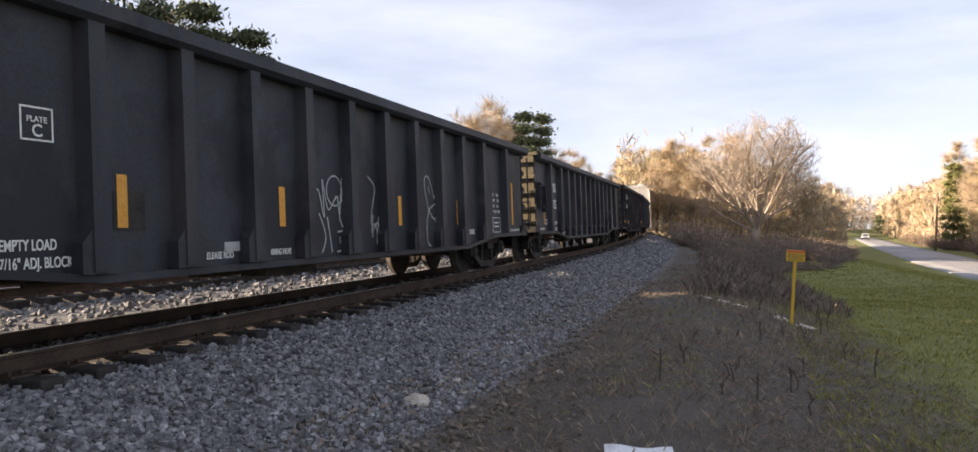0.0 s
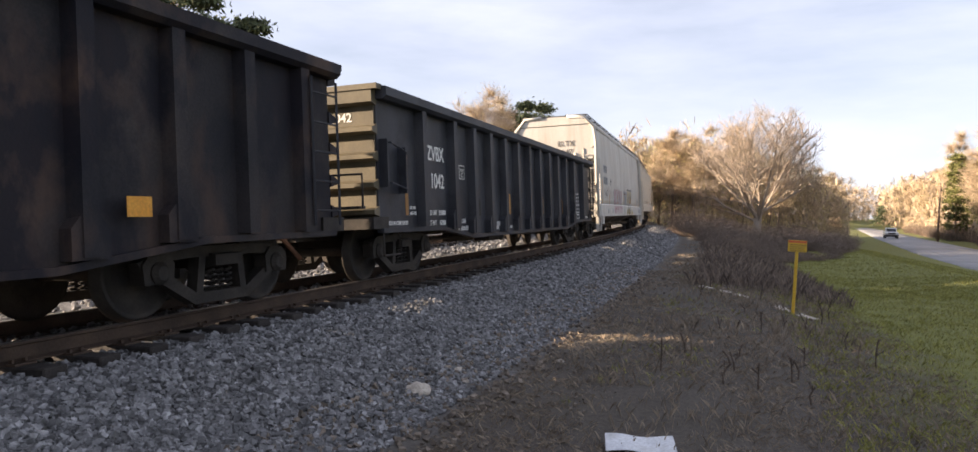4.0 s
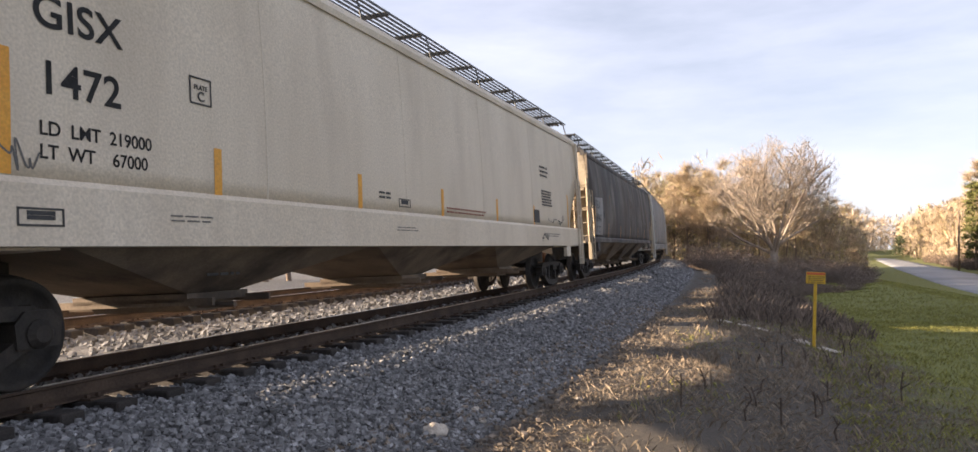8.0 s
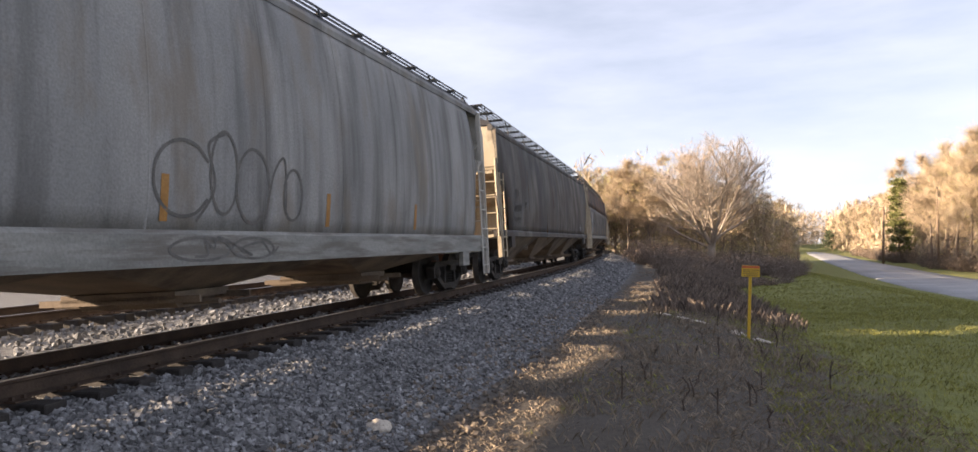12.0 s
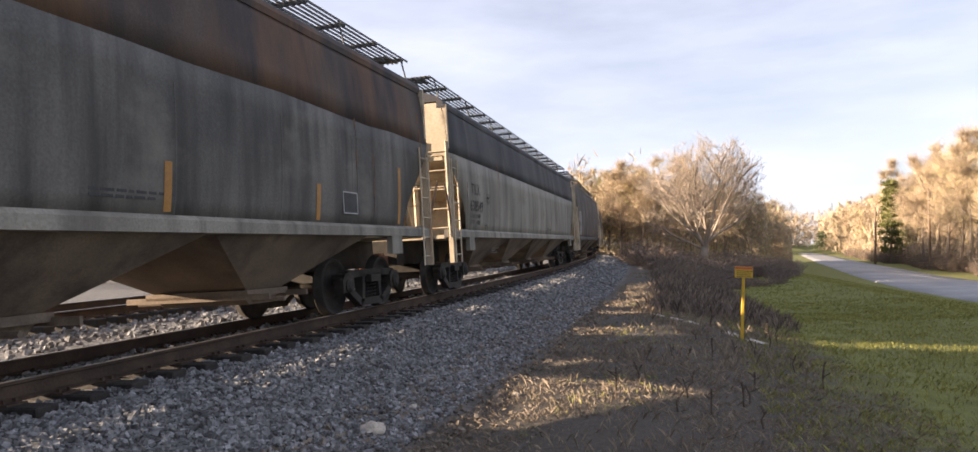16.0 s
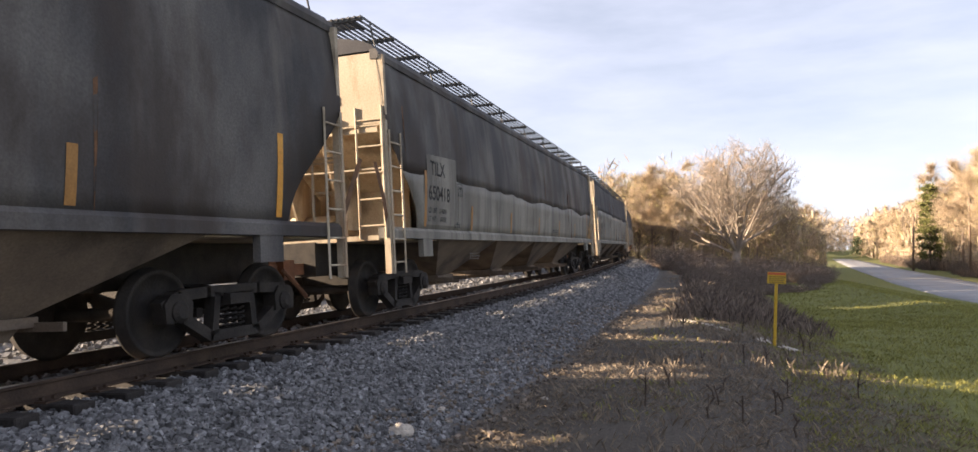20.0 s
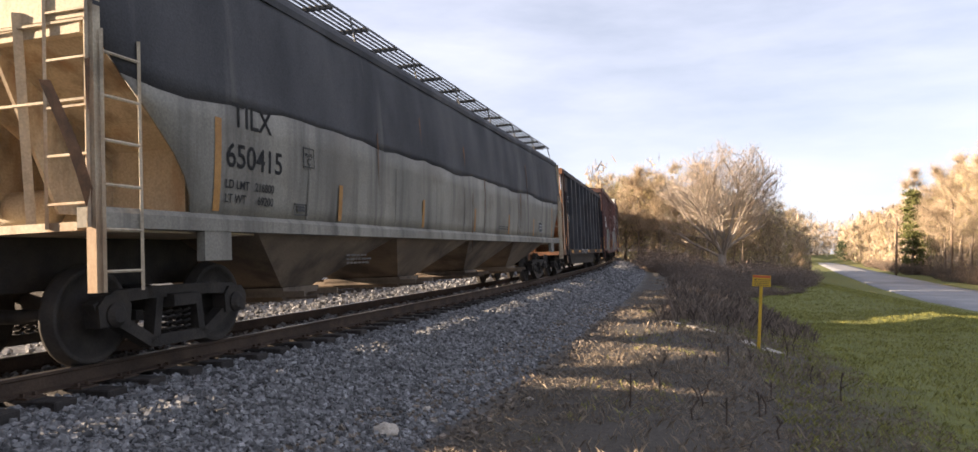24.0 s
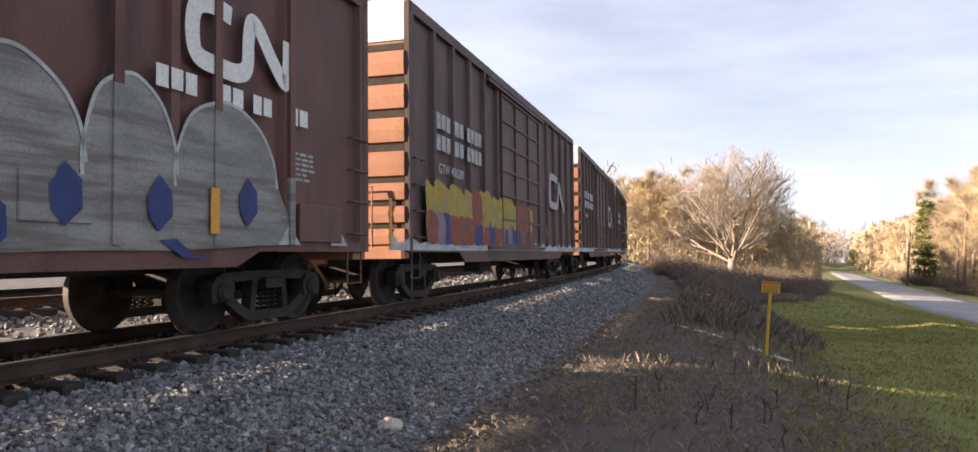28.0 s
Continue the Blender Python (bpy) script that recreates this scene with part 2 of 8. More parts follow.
ASPHALT = material("worn pale asphalt", (0.26, 0.26, 0.265), (0.33, 0.33, 0.33), 0.9, scale=(0.4, 0.4, 0.4), fine=18, dirt=(0.15, 0.15, 0.155), dirt_scale=(0.15, 0.15, 0.15), dirt_range=(0.45, 0.7))


# ---- mesh helpers ----
def part(name, bm, mat, parent=None, label="", at=None, smooth=False):
    me = bpy.data.meshes.new(name)
    bm.to_mesh(me)
    bm.free()
    return piece(name, me, mat, parent, label, at, smooth)


def piece(name, me, mat, parent=None, label="", at=None, smooth=False):
    if mat and not me.materials:
        me.materials.append(mat)
    if smooth:
        me.polygons.foreach_set("use_smooth", [True] * len(me.polygons))
    ob = new(name, me)
    if parent:
        ob.parent = parent
    if at is not None:
        ob.matrix_local = at
    if label:
        ob["label"] = label
    return ob


def mesh_of(name, bm, mat, smooth=False):
    me = bpy.data.meshes.new(name)
    bm.to_mesh(me)
    bm.free()
    me.materials.append(mat)
    if smooth:
        me.polygons.foreach_set("use_smooth", [True] * len(me.polygons))
    return me


def box(bm, x0, x1, y0, y1, z0, z1, m=None):
    v = [bm.verts.new((x, y, z)) for x in (x0, x1) for y in (y0, y1) for z in (z0, z1)]
    if m is not None:
        for w in v:
            w.co = m @ w.co
    for f in ((0, 1, 3, 2), (4, 6, 7, 5), (0, 4, 5, 1), (2, 3, 7, 6), (0, 2, 6, 4), (1, 5, 7, 3)):
        bm.faces.new([v[i] for i in f])
    return bm


def prism(bm, poly, y0, y1, axis="y"):
    """A polygon in the other two axes, pulled from y0 to y1 along the axis."""
    def put(p, w):
        return {"y": (p[0], w, p[1]), "x": (w, p[0], p[1]), "z": (p[0], p[1], w)}[axis]
    a = [bm.verts.new(put(p, y0)) for p in poly]
    b = [bm.verts.new(put(p, y1)) for p in poly]
    n = len(poly)
    bm.faces.new(a)
    bm.faces.new(b[::-1])
    for i in range(n):
        bm.faces.new((a[i], a[(i + 1) % n], b[(i + 1) % n], b[i]))
    bmesh.ops.recalc_face_normals(bm, faces=bm.faces[:])
    return bm


def rod(bm, points, r, n=6):
    """A bar of radius r through the points."""
    rings = []
    pts = [Vector(p) for p in points]
    for i, p in enumerate(pts):
        d = (pts[min(i + 1, len(pts) - 1)] - pts[max(i - 1, 0)]).normalized()
        a = d.cross(Vector((0, 0, 1)) if abs(d.z) < 0.9 else Vector((1, 0, 0))).normalized()
        b = d.cross(a)
        rings.append([bm.verts.new(p + r * (math.cos(k * math.tau / n) * a + math.sin(k * math.tau / n) * b)) for k in range(n)])
    for a, b in zip(rings, rings[1:]):
        for k in range(n):
            bm.faces.new((a[k], a[(k + 1) % n], b[(k + 1) % n], b[k]))
    bm.faces.new(rings[0][::-1])
    bm.faces.new(rings[-1])
    return bm


def turned(bm, profile, n=24, axis="y"):
    """A profile of (along, radius) turned about the axis."""
    rings = []
    for w, r in profile:
        ring = []
        for k in range(n):
            c, s = r * math.cos(k * math.tau / n), r * math.sin(k * math.tau / n)
            ring.append(bm.verts.new({"y": (c, w, s), "x": (w, c, s), "z": (c, s, w)}[axis]))
        rings.append(ring)
    for a, b in zip(rings, rings[1:]):
        for k in range(n):
            bm.faces.new((a[k], b[k], b[(k + 1) % n], a[(k + 1) % n]))
    bm.faces.new(rings[0])
    bm.faces.new(rings[-1][::-1])
    bmesh.ops.recalc_face_normals(bm, faces=bm.faces[:])
    return bm


def sheet(bm, quads, thick=0.012):
    """Plates given by their corners, with a thickness."""
    for q in quads:
        v = [Vector(p) for p in q]
        nrm = (v[1] - v[0]).cross(v[-1] - v[0]).normalized() * thick
        a = [bm.verts.new(p) for p in v]
        b = [bm.verts.new(p - nrm) for p in v]
        n = len(v)
        bm.faces.new(a)
        bm.faces.new(b[::-1])
        for i in range(n):
            bm.faces.new((a[i], b[i], b[(i + 1) % n], a[(i + 1) % n]))
    return bm


def loft(bm, sections, close=False):
    rows = [[bm.verts.new(p) for p in sec] for sec in sections]
    for a, b in zip(rows, rows[1:]):
        n = len(a)
        for k in range(n if close else n - 1):
            bm.faces.new((a[k], a[(k + 1) % n], b[(k + 1) % n], b[k]))
    return rows


def words(name, text, size, mat, parent, x, z, y, facing="side", stretch=1.0, spacing=1.0, label="", align="LEFT"):
    """Lettering as a thin mesh on the near side (facing the viewer) or on the end."""
    cu = bpy.data.curves.new(name, "FONT")
    cu.body, cu.size, cu.extrude, cu.space_character, cu.align_x = text, size, 0.002, spacing, align
    cu.space_line, cu.offset = 1.15, 0.016 * size
    tmp = bpy.data.objects.new(name, cu)
    me = bpy.data.meshes.new_from_object(tmp)
    bpy.data.objects.remove(tmp)
    rot = Matrix.Rotation(radians(90), 4, "X") if facing == "side" else Matrix.Rotation(radians(-90), 4, "Z") @ Matrix.Rotation(radians(90), 4, "X")
    me.transform(Matrix.Translation((x, y, z)) @ rot @ Matrix.Diagonal((stretch, 1, 1, 1)))
    return piece(name, me, mat, parent, label)


def stroke(bm, points, w, y):
    """A painted line of width w on the near side, through (x, z) points."""
    pts = [Vector((p[0], 0, p[1])) for p in points]
    prev = None
    for i, p in enumerate(pts):
        d = (pts[min(i + 1, len(pts) - 1)] - pts[max(i - 1, 0)])
        if d.length < 1e-6:
            continue
        nrm = Vector((-d.z, 0, d.x)).normalized() * w / 2
        cur = [bm.verts.new((p.x + nrm.x, y, p.z + nrm.z)), bm.verts.new((p.x - nrm.x, y, p.z - nrm.z))]
        if prev:
            bm.faces.new((prev[0], prev[1], cur[1], cur[0]))
        prev = cur


def blob(bm, points, y):
    bm.faces.new([bm.verts.new((p[0], y, p[1])) for p in points])


def smooth_line(points, n=6):
    """Catmull-Rom through the points."""
    out = []
    p = [points[0], *points, points[-1]]
    for i in range(1, len(p) - 2):
        for k in range(n):
            t = k / n
            out.append(tuple(0.5 * (2 * p[i][j] + (p[i + 1][j] - p[i - 1][j]) * t + (2 * p[i - 1][j] - 5 * p[i][j] + 4 * p[i + 1][j] - p[i + 2][j]) * t * t
                                    + (3 * p[i][j] - p[i - 1][j] - 3 * p[i + 1][j] + p[i + 2][j]) * t ** 3) for j in (0, 1)))
    out.append(points[-1])
    return out


# ---- ground ----
ROAD_Z = -2.0
ROAD_Y = (-183.8, 18.4, 40.1, 52.4, 71.7, 124, 354.7, 395.1, 826.9)
ROAD_NEAR = (24, 25.2, 26.5, 29.4, 35.9, 55.7, 146, 178, 700)
ROAD_FAR = (31, 32.4, 34.3, 37.6, 43.6, 63.2, 153.6, 188, 712)


def road_edges(y):
    return float(np.interp(y, ROAD_Y, ROAD_NEAR)), float(np.interp(y, ROAD_Y, ROAD_FAR))


PROFILE = [(-400, 2.0), (-60, 0.2), (-14, -0.75), (-9.5, -0.62), (-8.6, -0.34), (0.35, -0.24), (1.2, -0.29), (2.9, -0.76), (3.6, -0.8), (5, -0.8), (6.2, -0.83), (7.4, -0.9),
           (9.5, -1.0), (12, -1.05), (15, -1.0), (19, -1.5), (24, -2.05), (34, -2.1), (60, -2.0), (200, 0.5), (4000, 1.0)]


def ground_z(x, y):
    s, u = line_place(x, y)
    s = max(-90.0, min(260.0, s)) if abs(u) < 400 else 0.0
    z = np.interp(u, [p[0] for p in PROFILE], [p[1] for p in PROFILE])
    near = max(0.0, 1 - max(0, abs(u - 2) - 8) / 14)
    bumps = 0.05 * noise.noise((x * 0.5, y * 0.5, 0)) + 0.035 * noise.noise((x * 1.7, y * 1.7, 3)) if u > 3.2 else 0.012 * noise.noise((x * 2, y * 2, 0)) if u > 1.4 else 0
    dip = max(0.0, min(1.0, (s - 11) / 20)) * float(np.interp(u, (5.5, 6.5, 9, 12, 15, 19, 24), (0, 0.25, 0.78, 0.65, 0.4, 0.2, 0)))
    z = float(z) + GRADE * s * near + bumps - dip
    e0, e1 = road_edges(y)
    far = (abs(x - (e0 + e1) / 2) - (e1 - e0) / 2) * 0.94
    if far < 6 and y > -150:
        k = max(0.0, min(1.0, (far - 0.3) / 5.7))
        z = z * k + (1 - k) * (ROAD_Z - 0.09 + 0.25 * bumps)
    return z


def ground_material():
    m = bpy.data.materials.new("ground cover")
    m.use_nodes = True
    n, l = m.node_tree.nodes, m.node_tree.links
    bsdf = n["Principled BSDF"]
    bsdf.inputs["Roughness"].default_value = 0.95
    geo = n.new("ShaderNodeNewGeometry")
    flat = n.new("ShaderNodeVectorMath")
    flat.operation = "MULTIPLY"
    flat.inputs[1].default_value = (1, 1, 0)
    dist = n.new("ShaderNodeVectorMath")
    dist.operation = "DISTANCE"
    dist.inputs[1].default_value = (CENTRE.x, CENTRE.y, 0)
    l.new(geo.outputs["Position"], flat.inputs[0])
    l.new(flat.outputs[0], dist.inputs[0])

    def tex(scale, detail=5, rough=0.6):
        t = n.new("ShaderNodeTexNoise")
        t.inputs["Scale"].default_value, t.inputs["Detail"].default_value, t.inputs["Roughness"].default_value = scale, detail, rough
        l.new(geo.outputs["Position"], t.inputs["Vector"])
        return t.outputs["Fac"]

    def ramp(fac, stops):
        r = n.new("ShaderNodeValToRGB")
        while len(r.color_ramp.elements) < len(stops):
            r.color_ramp.elements.new(0.5)
        for e, (p, c) in zip(r.color_ramp.elements, stops):
            e.position, e.color = p, rgb(c)
        l.new(fac, r.inputs["Fac"])
        return r.outputs["Color"]

    def band(u0, u1, wobble, fac):
        a = n.new("ShaderNodeMath")
        a.operation = "MULTIPLY_ADD"
        a.inputs[1].default_value, a.inputs[2].default_value = wobble, -wobble / 2
        l.new(fac, a.inputs[0])
        b = n.new("ShaderNodeMath")
        l.new(a.outputs[0], b.inputs[0])
        l.new(dist.outputs["Value"], b.inputs[1])
        c = n.new("ShaderNodeMapRange")
        c.interpolation_type = "SMOOTHSTEP"
        c.inputs["From Min"].default_value, c.inputs["From Max"].default_value = RADIUS + u0, RADIUS + u1
        l.new(b.outputs[0], c.inputs["Value"])
        return c.outputs["Result"]

    def mix(fac, a, b):
        x = n.new("ShaderNodeMixRGB")
        l.new(fac, x.inputs["Fac"])
        l.new(a, x.inputs["Color1"])
        l.new(b, x.inputs["Color2"])
        return x.outputs["Color"]

    grit = ramp(tex(28, 4), [(0.3, (0.05, 0.048, 0.047)), (0.5, (0.14, 0.138, 0.136)), (0.7, (0.25, 0.248, 0.245))])
    dead = mix(tex(0.9), ramp(tex(22), [(0.3, (0.032, 0.026, 0.023)), (0.55, (0.09, 0.074, 0.062)), (0.75, (0.16, 0.134, 0.108))]),
               ramp(tex(18), [(0.3, (0.042, 0.036, 0.027)), (0.6, (0.085, 0.073, 0.052)), (0.8, (0.125, 0.108, 0.075))]))
    lawn = mix(tex(0.35), ramp(tex(9), [(0.3, (0.08, 0.092, 0.019)), (0.55, (0.145, 0.16, 0.03)), (0.8, (0.22, 0.215, 0.05))]),
               ramp(tex(6), [(0.35, (0.11, 0.115, 0.027)), (0.6, (0.185, 0.18, 0.042)), (0.8, (0.245, 0.215, 0.075))]))
    wob = tex(0.5, 6, 0.7)
    out = mix(band(2.7, 3.4, 1.6, wob), grit, dead)
    out = mix(band(7.2, 8.8, 4.0, wob), out, lawn)
    l.new(out, bsdf.inputs["Base Color"])
    b = n.new("ShaderNodeBump")
    b.inputs["Strength"].default_value, b.inputs["Distance"].default_value = 0.6, 0.05
    l.new(tex(16, 6, 0.7), b.inputs["Height"])
    l.new(b.outputs["Normal"], bsdf.inputs["Normal"])
    return m


def build_ground():
    def steps(a, b, fine, grow, lim):
        out, d = [0.0], fine
        while out[-1] < b:
            out.append(out[-1] + d)
            if out[-1] > lim:
                d *= grow
        return out
    us = [-x for x in steps(0, 3500, 1.0, 1.25, 12)][:0:-1] + steps(0, 3500, 0.28, 1.12, 14)
    ss = [-x for x in steps(0, 2200, 0.8, 1.3, 10)][:0:-1] + steps(0, 2600, 0.35, 1.05, 26)
    bm = bmesh.new()
    rows = []
    for s in ss:
        # straight rows square to the heading at the foot keep the sheet free of folds
        row = []
        for u in us:
            k = max(0.0, 1 - abs(u) / 420) if abs(s) < 300 else 0
            a = HEADING
            p = FOOT + s * Vector((math.sin(a), math.cos(a))) + u * Vector((math.cos(a), -math.sin(a)))
            bend = CURVE * s * s / 2 * k
            p = p - bend * Vector((math.cos(a), -math.sin(a)))
            row.append(bm.verts.new((p.x, p.y, ground_z(p.x, p.y))))
        rows.append(row)
    for a, b in zip(rows, rows[1:]):
        for i in range(len(us) - 1):
            bm.faces.new((a[i], a[i + 1], b[i + 1], b[i]))
    ob = part("ground", bm, ground_material(), smooth=True)
    tagged(ob, "rough ground of ballast, dead weeds and mown grass", "ground", kind="structure")


build_ground()

# ---- road ----
def build_road():
    bm = bmesh.new()
    rows = []
    y = -150.0
    while y < 800:
        e0, e1 = road_edges(y)
        row = []
        for k, z in ((-0.01, -0.15), (0, 0), (0.25, 0.03), (0.5, 0.05), (0.75, 0.03), (1, 0), (1.01, -0.15)):
            w = 0.12 * noise.noise((y * 0.3, k, 0)) if z <= 0 else 0
            row.append(bm.verts.new((e0 + (e1 - e0) * k + w, y, ROAD_Z + z)))
        rows.append(row)
        y += 2.0 if y < 140 else 10
    for a, b in zip(rows, rows[1:]):
        for i in range(6):
            bm.faces.new((a[i], a[i + 1], b[i + 1], b[i]))
    tagged(part("road", bm, ASPHALT, smooth=True), "worn pale grey asphalt country road", "road", kind="structure")


build_road()


# ---- track ----
def rail(name, off, up, s0, s1, parent=None):
    """A flat-bottomed rail along the line."""
    prof = [(-0.07, -0.18), (0.07, -0.18), (0.07, -0.165), (0.012, -0.145), (0.012, -0.04), (0.037, -0.03), (0.037, -0.006), (0.028, 0.0),
            (-0.028, 0.0), (-0.037, -0.006), (-0.037, -0.03), (-0.012, -0.04), (-0.012, -0.145), (-0.07, -0.165)]
    bm = bmesh.new()
    secs = []
    s = s0
    while s <= s1:
        secs.append([on_line(s, off + a, up + b) for a, b in prof])
        s += 1.0 if s < 60 else 4.0
    rows = loft(bm, secs, close=True)
    bm.faces.new(rows[0])
    bm.faces.new(rows[-1][::-1])
    bmesh.ops.recalc_face_normals(bm, faces=bm.faces[:])
    ob = part(name, bm, RAIL_RUST)
    ob.data.materials.append(RAIL_HEAD)
    for f in ob.data.polygons:
        vs = [v % len(prof) for v in f.vertices]
        if set(vs) <= {6, 7, 8, 9}:
            f.material_index = 1
    return tagged(ob, "long rusty steel rail with a polished head", "rail", "rails", "structure")


SIDING = 5.2          # the far rail pair of the second track begins here, left of the near rail


def tie_mesh():
    bm = bmesh.new()
    box(bm, -0.115, 0.115, -1.3, 1.3, -0.17, 0.0)
    bmesh.ops.bevel(bm, geom=bm.edges[:], offset=0.012, segments=1, affect="EDGES")
    return mesh_of("tie", bm, TIE_WOOD)


def plate_mesh():
    bm = bmesh.new()
    box(bm, -0.1, 0.1, -0.19, 0.19, 0.0, 0.018)
    for x in (-0.06, 0.06):
        for y in (-0.1, 0.1):
            box(bm, x - 0.012, x + 0.012, y - 0.02, y + 0.02, 0.018, 0.05)
    return mesh_of("tie_plate", bm, RAIL_RUST)


def build_track():
    for off in (0.0, GAUGE):
        rail("rail", off, 0.0, -60, 260)
    for off in (SIDING, SIDING + GAUGE):
        rail("rail", off, 0.02 + off * math.sin(CANT), -60, 200)
    tie, plate = tie_mesh(), plate_mesh()
    for start, up, count in ((GAUGE / 2, 0, 130), (SIDING + GAUGE / 2, 0.02 + SIDING * math.sin(CANT), 90)):
        for i in range(count):
            s = -4 + i * 0.56 + random.uniform(-0.03, 0.03)
            m = line_pose(s, start, up - 0.185) @ pose(0, random.uniform(-0.06, 0.06), random.uniform(-0.01, 0.004), 0, 0, random.uniform(-1, 1))
            t = piece("railway_tie", tie, None)
            t.matrix_world = m
            tagged(t, "dark creosoted timber tie half sunk in ballast", "railway tie", "ties under the tracks", "structure")
            for y in (-GAUGE / 2, GAUGE / 2):
                piece("tie_plate", plate, None, t, at=pose(0, y, 0))


build_track()


# ---- railcar parts ----
WHEEL_R = 0.47
TRUCK_W = 0.78           # half the distance between the wheel treads


def wheelset_mesh():
    bm = bmesh.new()
    turned(bm, [(-1.12, 0.075), (1.12, 0.075)], 12)
    for k in (-1, 1):
        prof = [(0.56, 0.11), (0.6, 0.16), (0.645, 0.2), (0.66, 0.36), (0.655, 0.44), (0.672, WHEEL_R + 0.028), (0.7, WHEEL_R + 0.02), (0.712, WHEEL_R), (0.8, WHEEL_R - 0.006),
                (0.806, WHEEL_R - 0.02), (0.8, 0.405), (0.76, 0.39), (0.735, 0.22), (0.78, 0.14), (0.83, 0.12), (0.83, 0.075)]
        turned(bm, [(k * (w + 0.02), r) for w, r in prof], 36)
    return mesh_of("wheelset", bm, GRIME, True)


def side_frame_mesh():
    """Cast side frame with its two windows, spring seat and bearing ends, centred over the truck, outer face towards -y."""
    bm = bmesh.new()

    def bar(pts, w):
        for (x0, z0), (x1, z1) in zip(pts, pts[1:]):
            d = Vector((x1 - x0, 0, z1 - z0))
            n = Vector((-d.z, 0, d.x)).normalized() * w / 2
            e = d.normalized() * w * 0.25
            poly = [(x0 + n.x - e.x, z0 + n.z - e.z), (x0 - n.x - e.x, z0 - n.z - e.z), (x1 - n.x + e.x, z1 - n.z + e.z), (x1 + n.x + e.x, z1 + n.z + e.z)]
            prism(bm, poly, -0.07, 0.07)
    bar([(-1.14, 0.54), (-0.91, 0.64), (-0.45, 0.66), (0.45, 0.66), (0.91, 0.64), (1.14, 0.54)], 0.12)
    bar([(-0.88, 0.42), (-0.42, 0.16), (0.42, 0.16), (0.88, 0.42)], 0.12)
    bar([(-0.3, 0.62), (-0.36, 0.2)], 0.1)
    bar([(0.3, 0.62), (0.36, 0.2)], 0.1)
    for x in (-0.95, 0.95):
        prism(bm, [(x - 0.19, 0.36), (x - 0.21, 0.56), (x - 0.12, 0.66), (x + 0.12, 0.66), (x + 0.21, 0.56), (x + 0.19, 0.36)], -0.1, 0.08)
        turned_at(bm, x, -0.16, 0.47, 0.12, 0.1)
    return mesh_of("side_frame", bm, GRIME)


def turned_at(bm, x, y, z, r, w):
    v0 = len(bm.verts)
    bm2 = bmesh.new()
    turned(bm2, [(0, r * 0.6), (w * 0.4, r), (w, r)], 14)
    bmesh.ops.translate(bm2, vec=(x, y, z), verts=bm2.verts)
    me = bpy.data.meshes.new("tmp")
    bm2.to_mesh(me)
    bm2.free()
    bm.from_mesh(me)
    bpy.data.meshes.remove(me)


def spring_mesh():
    bm = bmesh.new()
    pts = [(0.06 * math.cos(a), 0.06 * math.sin(a), 0.22 + 0.24 * a / (8 * math.pi)) for a in [k * math.pi / 4 for k in range(33)]]
    rod(bm, pts, 0.015, 4)
    return mesh_of("spring", bm, GRIME)


def bolster_mesh():
    bm = bmesh.new()
    prism(bm, [(-1.15, 0.5), (-0.5, 0.42), (0.5, 0.42), (1.15, 0.5), (1.15, 0.62), (0.4, 0.74), (-0.4, 0.74), (-1.15, 0.62)], -0.2, 0.2, axis="x")
    for x in (-0.42, 0.42):
        box(bm, x - 0.05, x + 0.05, -0.9, 0.9, 0.38, 0.48)
    return mesh_of("truck", bm, GRIME)


PARTS = dict(wheelset=wheelset_mesh(), side_frame=side_frame_mesh(), spring=spring_mesh(), bolster=bolster_mesh())
WHEELSETS = []


def add_truck(car, x):
    t = piece("truck", PARTS["bolster"], None, car, "grimy cast steel freight truck", pose(x, 0, 0))
    for y, turn in ((-0.99, 0), (0.99, 180)):
        piece("side_frame", PARTS["side_frame"], None, t, at=pose(0, y, 0, 0, 0, turn))
        for cx in (-0.14, 0.0, 0.14):
            piece("spring", PARTS["spring"], None, t, at=pose(cx, y, 0))
    for dx in (-0.95, 0.95):
        w = piece("wheelset", PARTS["wheelset"], None, t, "dark steel wheels on an axle")
        w.matrix_parent_inverse = Matrix.Translation((dx, 0, WHEEL_R))
        w.rotation_mode = "QUATERNION"
        WHEELSETS.append(w)


def coupler_mesh():
    bm = bmesh.new()
    box(bm, -0.75, -0.1, -0.09, 0.09, 0.76, 0.94)
    prism(bm, [(-0.12, -0.1), (0.05, -0.17), (0.2, -0.17), (0.22, 0.02), (0.1, 0.06), (0.12, 0.2), (-0.05, 0.2), (-0.12, 0.1)], 0.7, 1.0, axis="z")
    rod(bm, [(-0.3, -0.3, 0.85), (0.0, -0.35, 0.6), (0.45, -0.2, 0.42)], 0.035, 6)
    return mesh_of("coupler", bm, RUST)


PARTS["coupler"] = coupler_mesh()


def ladder_bm(x0, x1, y0, y1, z0, z1, n, r=0.014):
    """Rungs between two upright stiles at (x0, y0) and (x1, y1)."""
    bm = bmesh.new()
    for x, y in ((x0, y0), (x1, y1)):
        rod(bm, [(x, y, z0), (x, y, z1)], 0.02, 4)
    for i in range(n):
        z = z0 + (i + 0.5) * (z1 - z0) / n
        rod(bm, [(x0, y0, z), (x1, y1, z)], r, 5)
    return bm


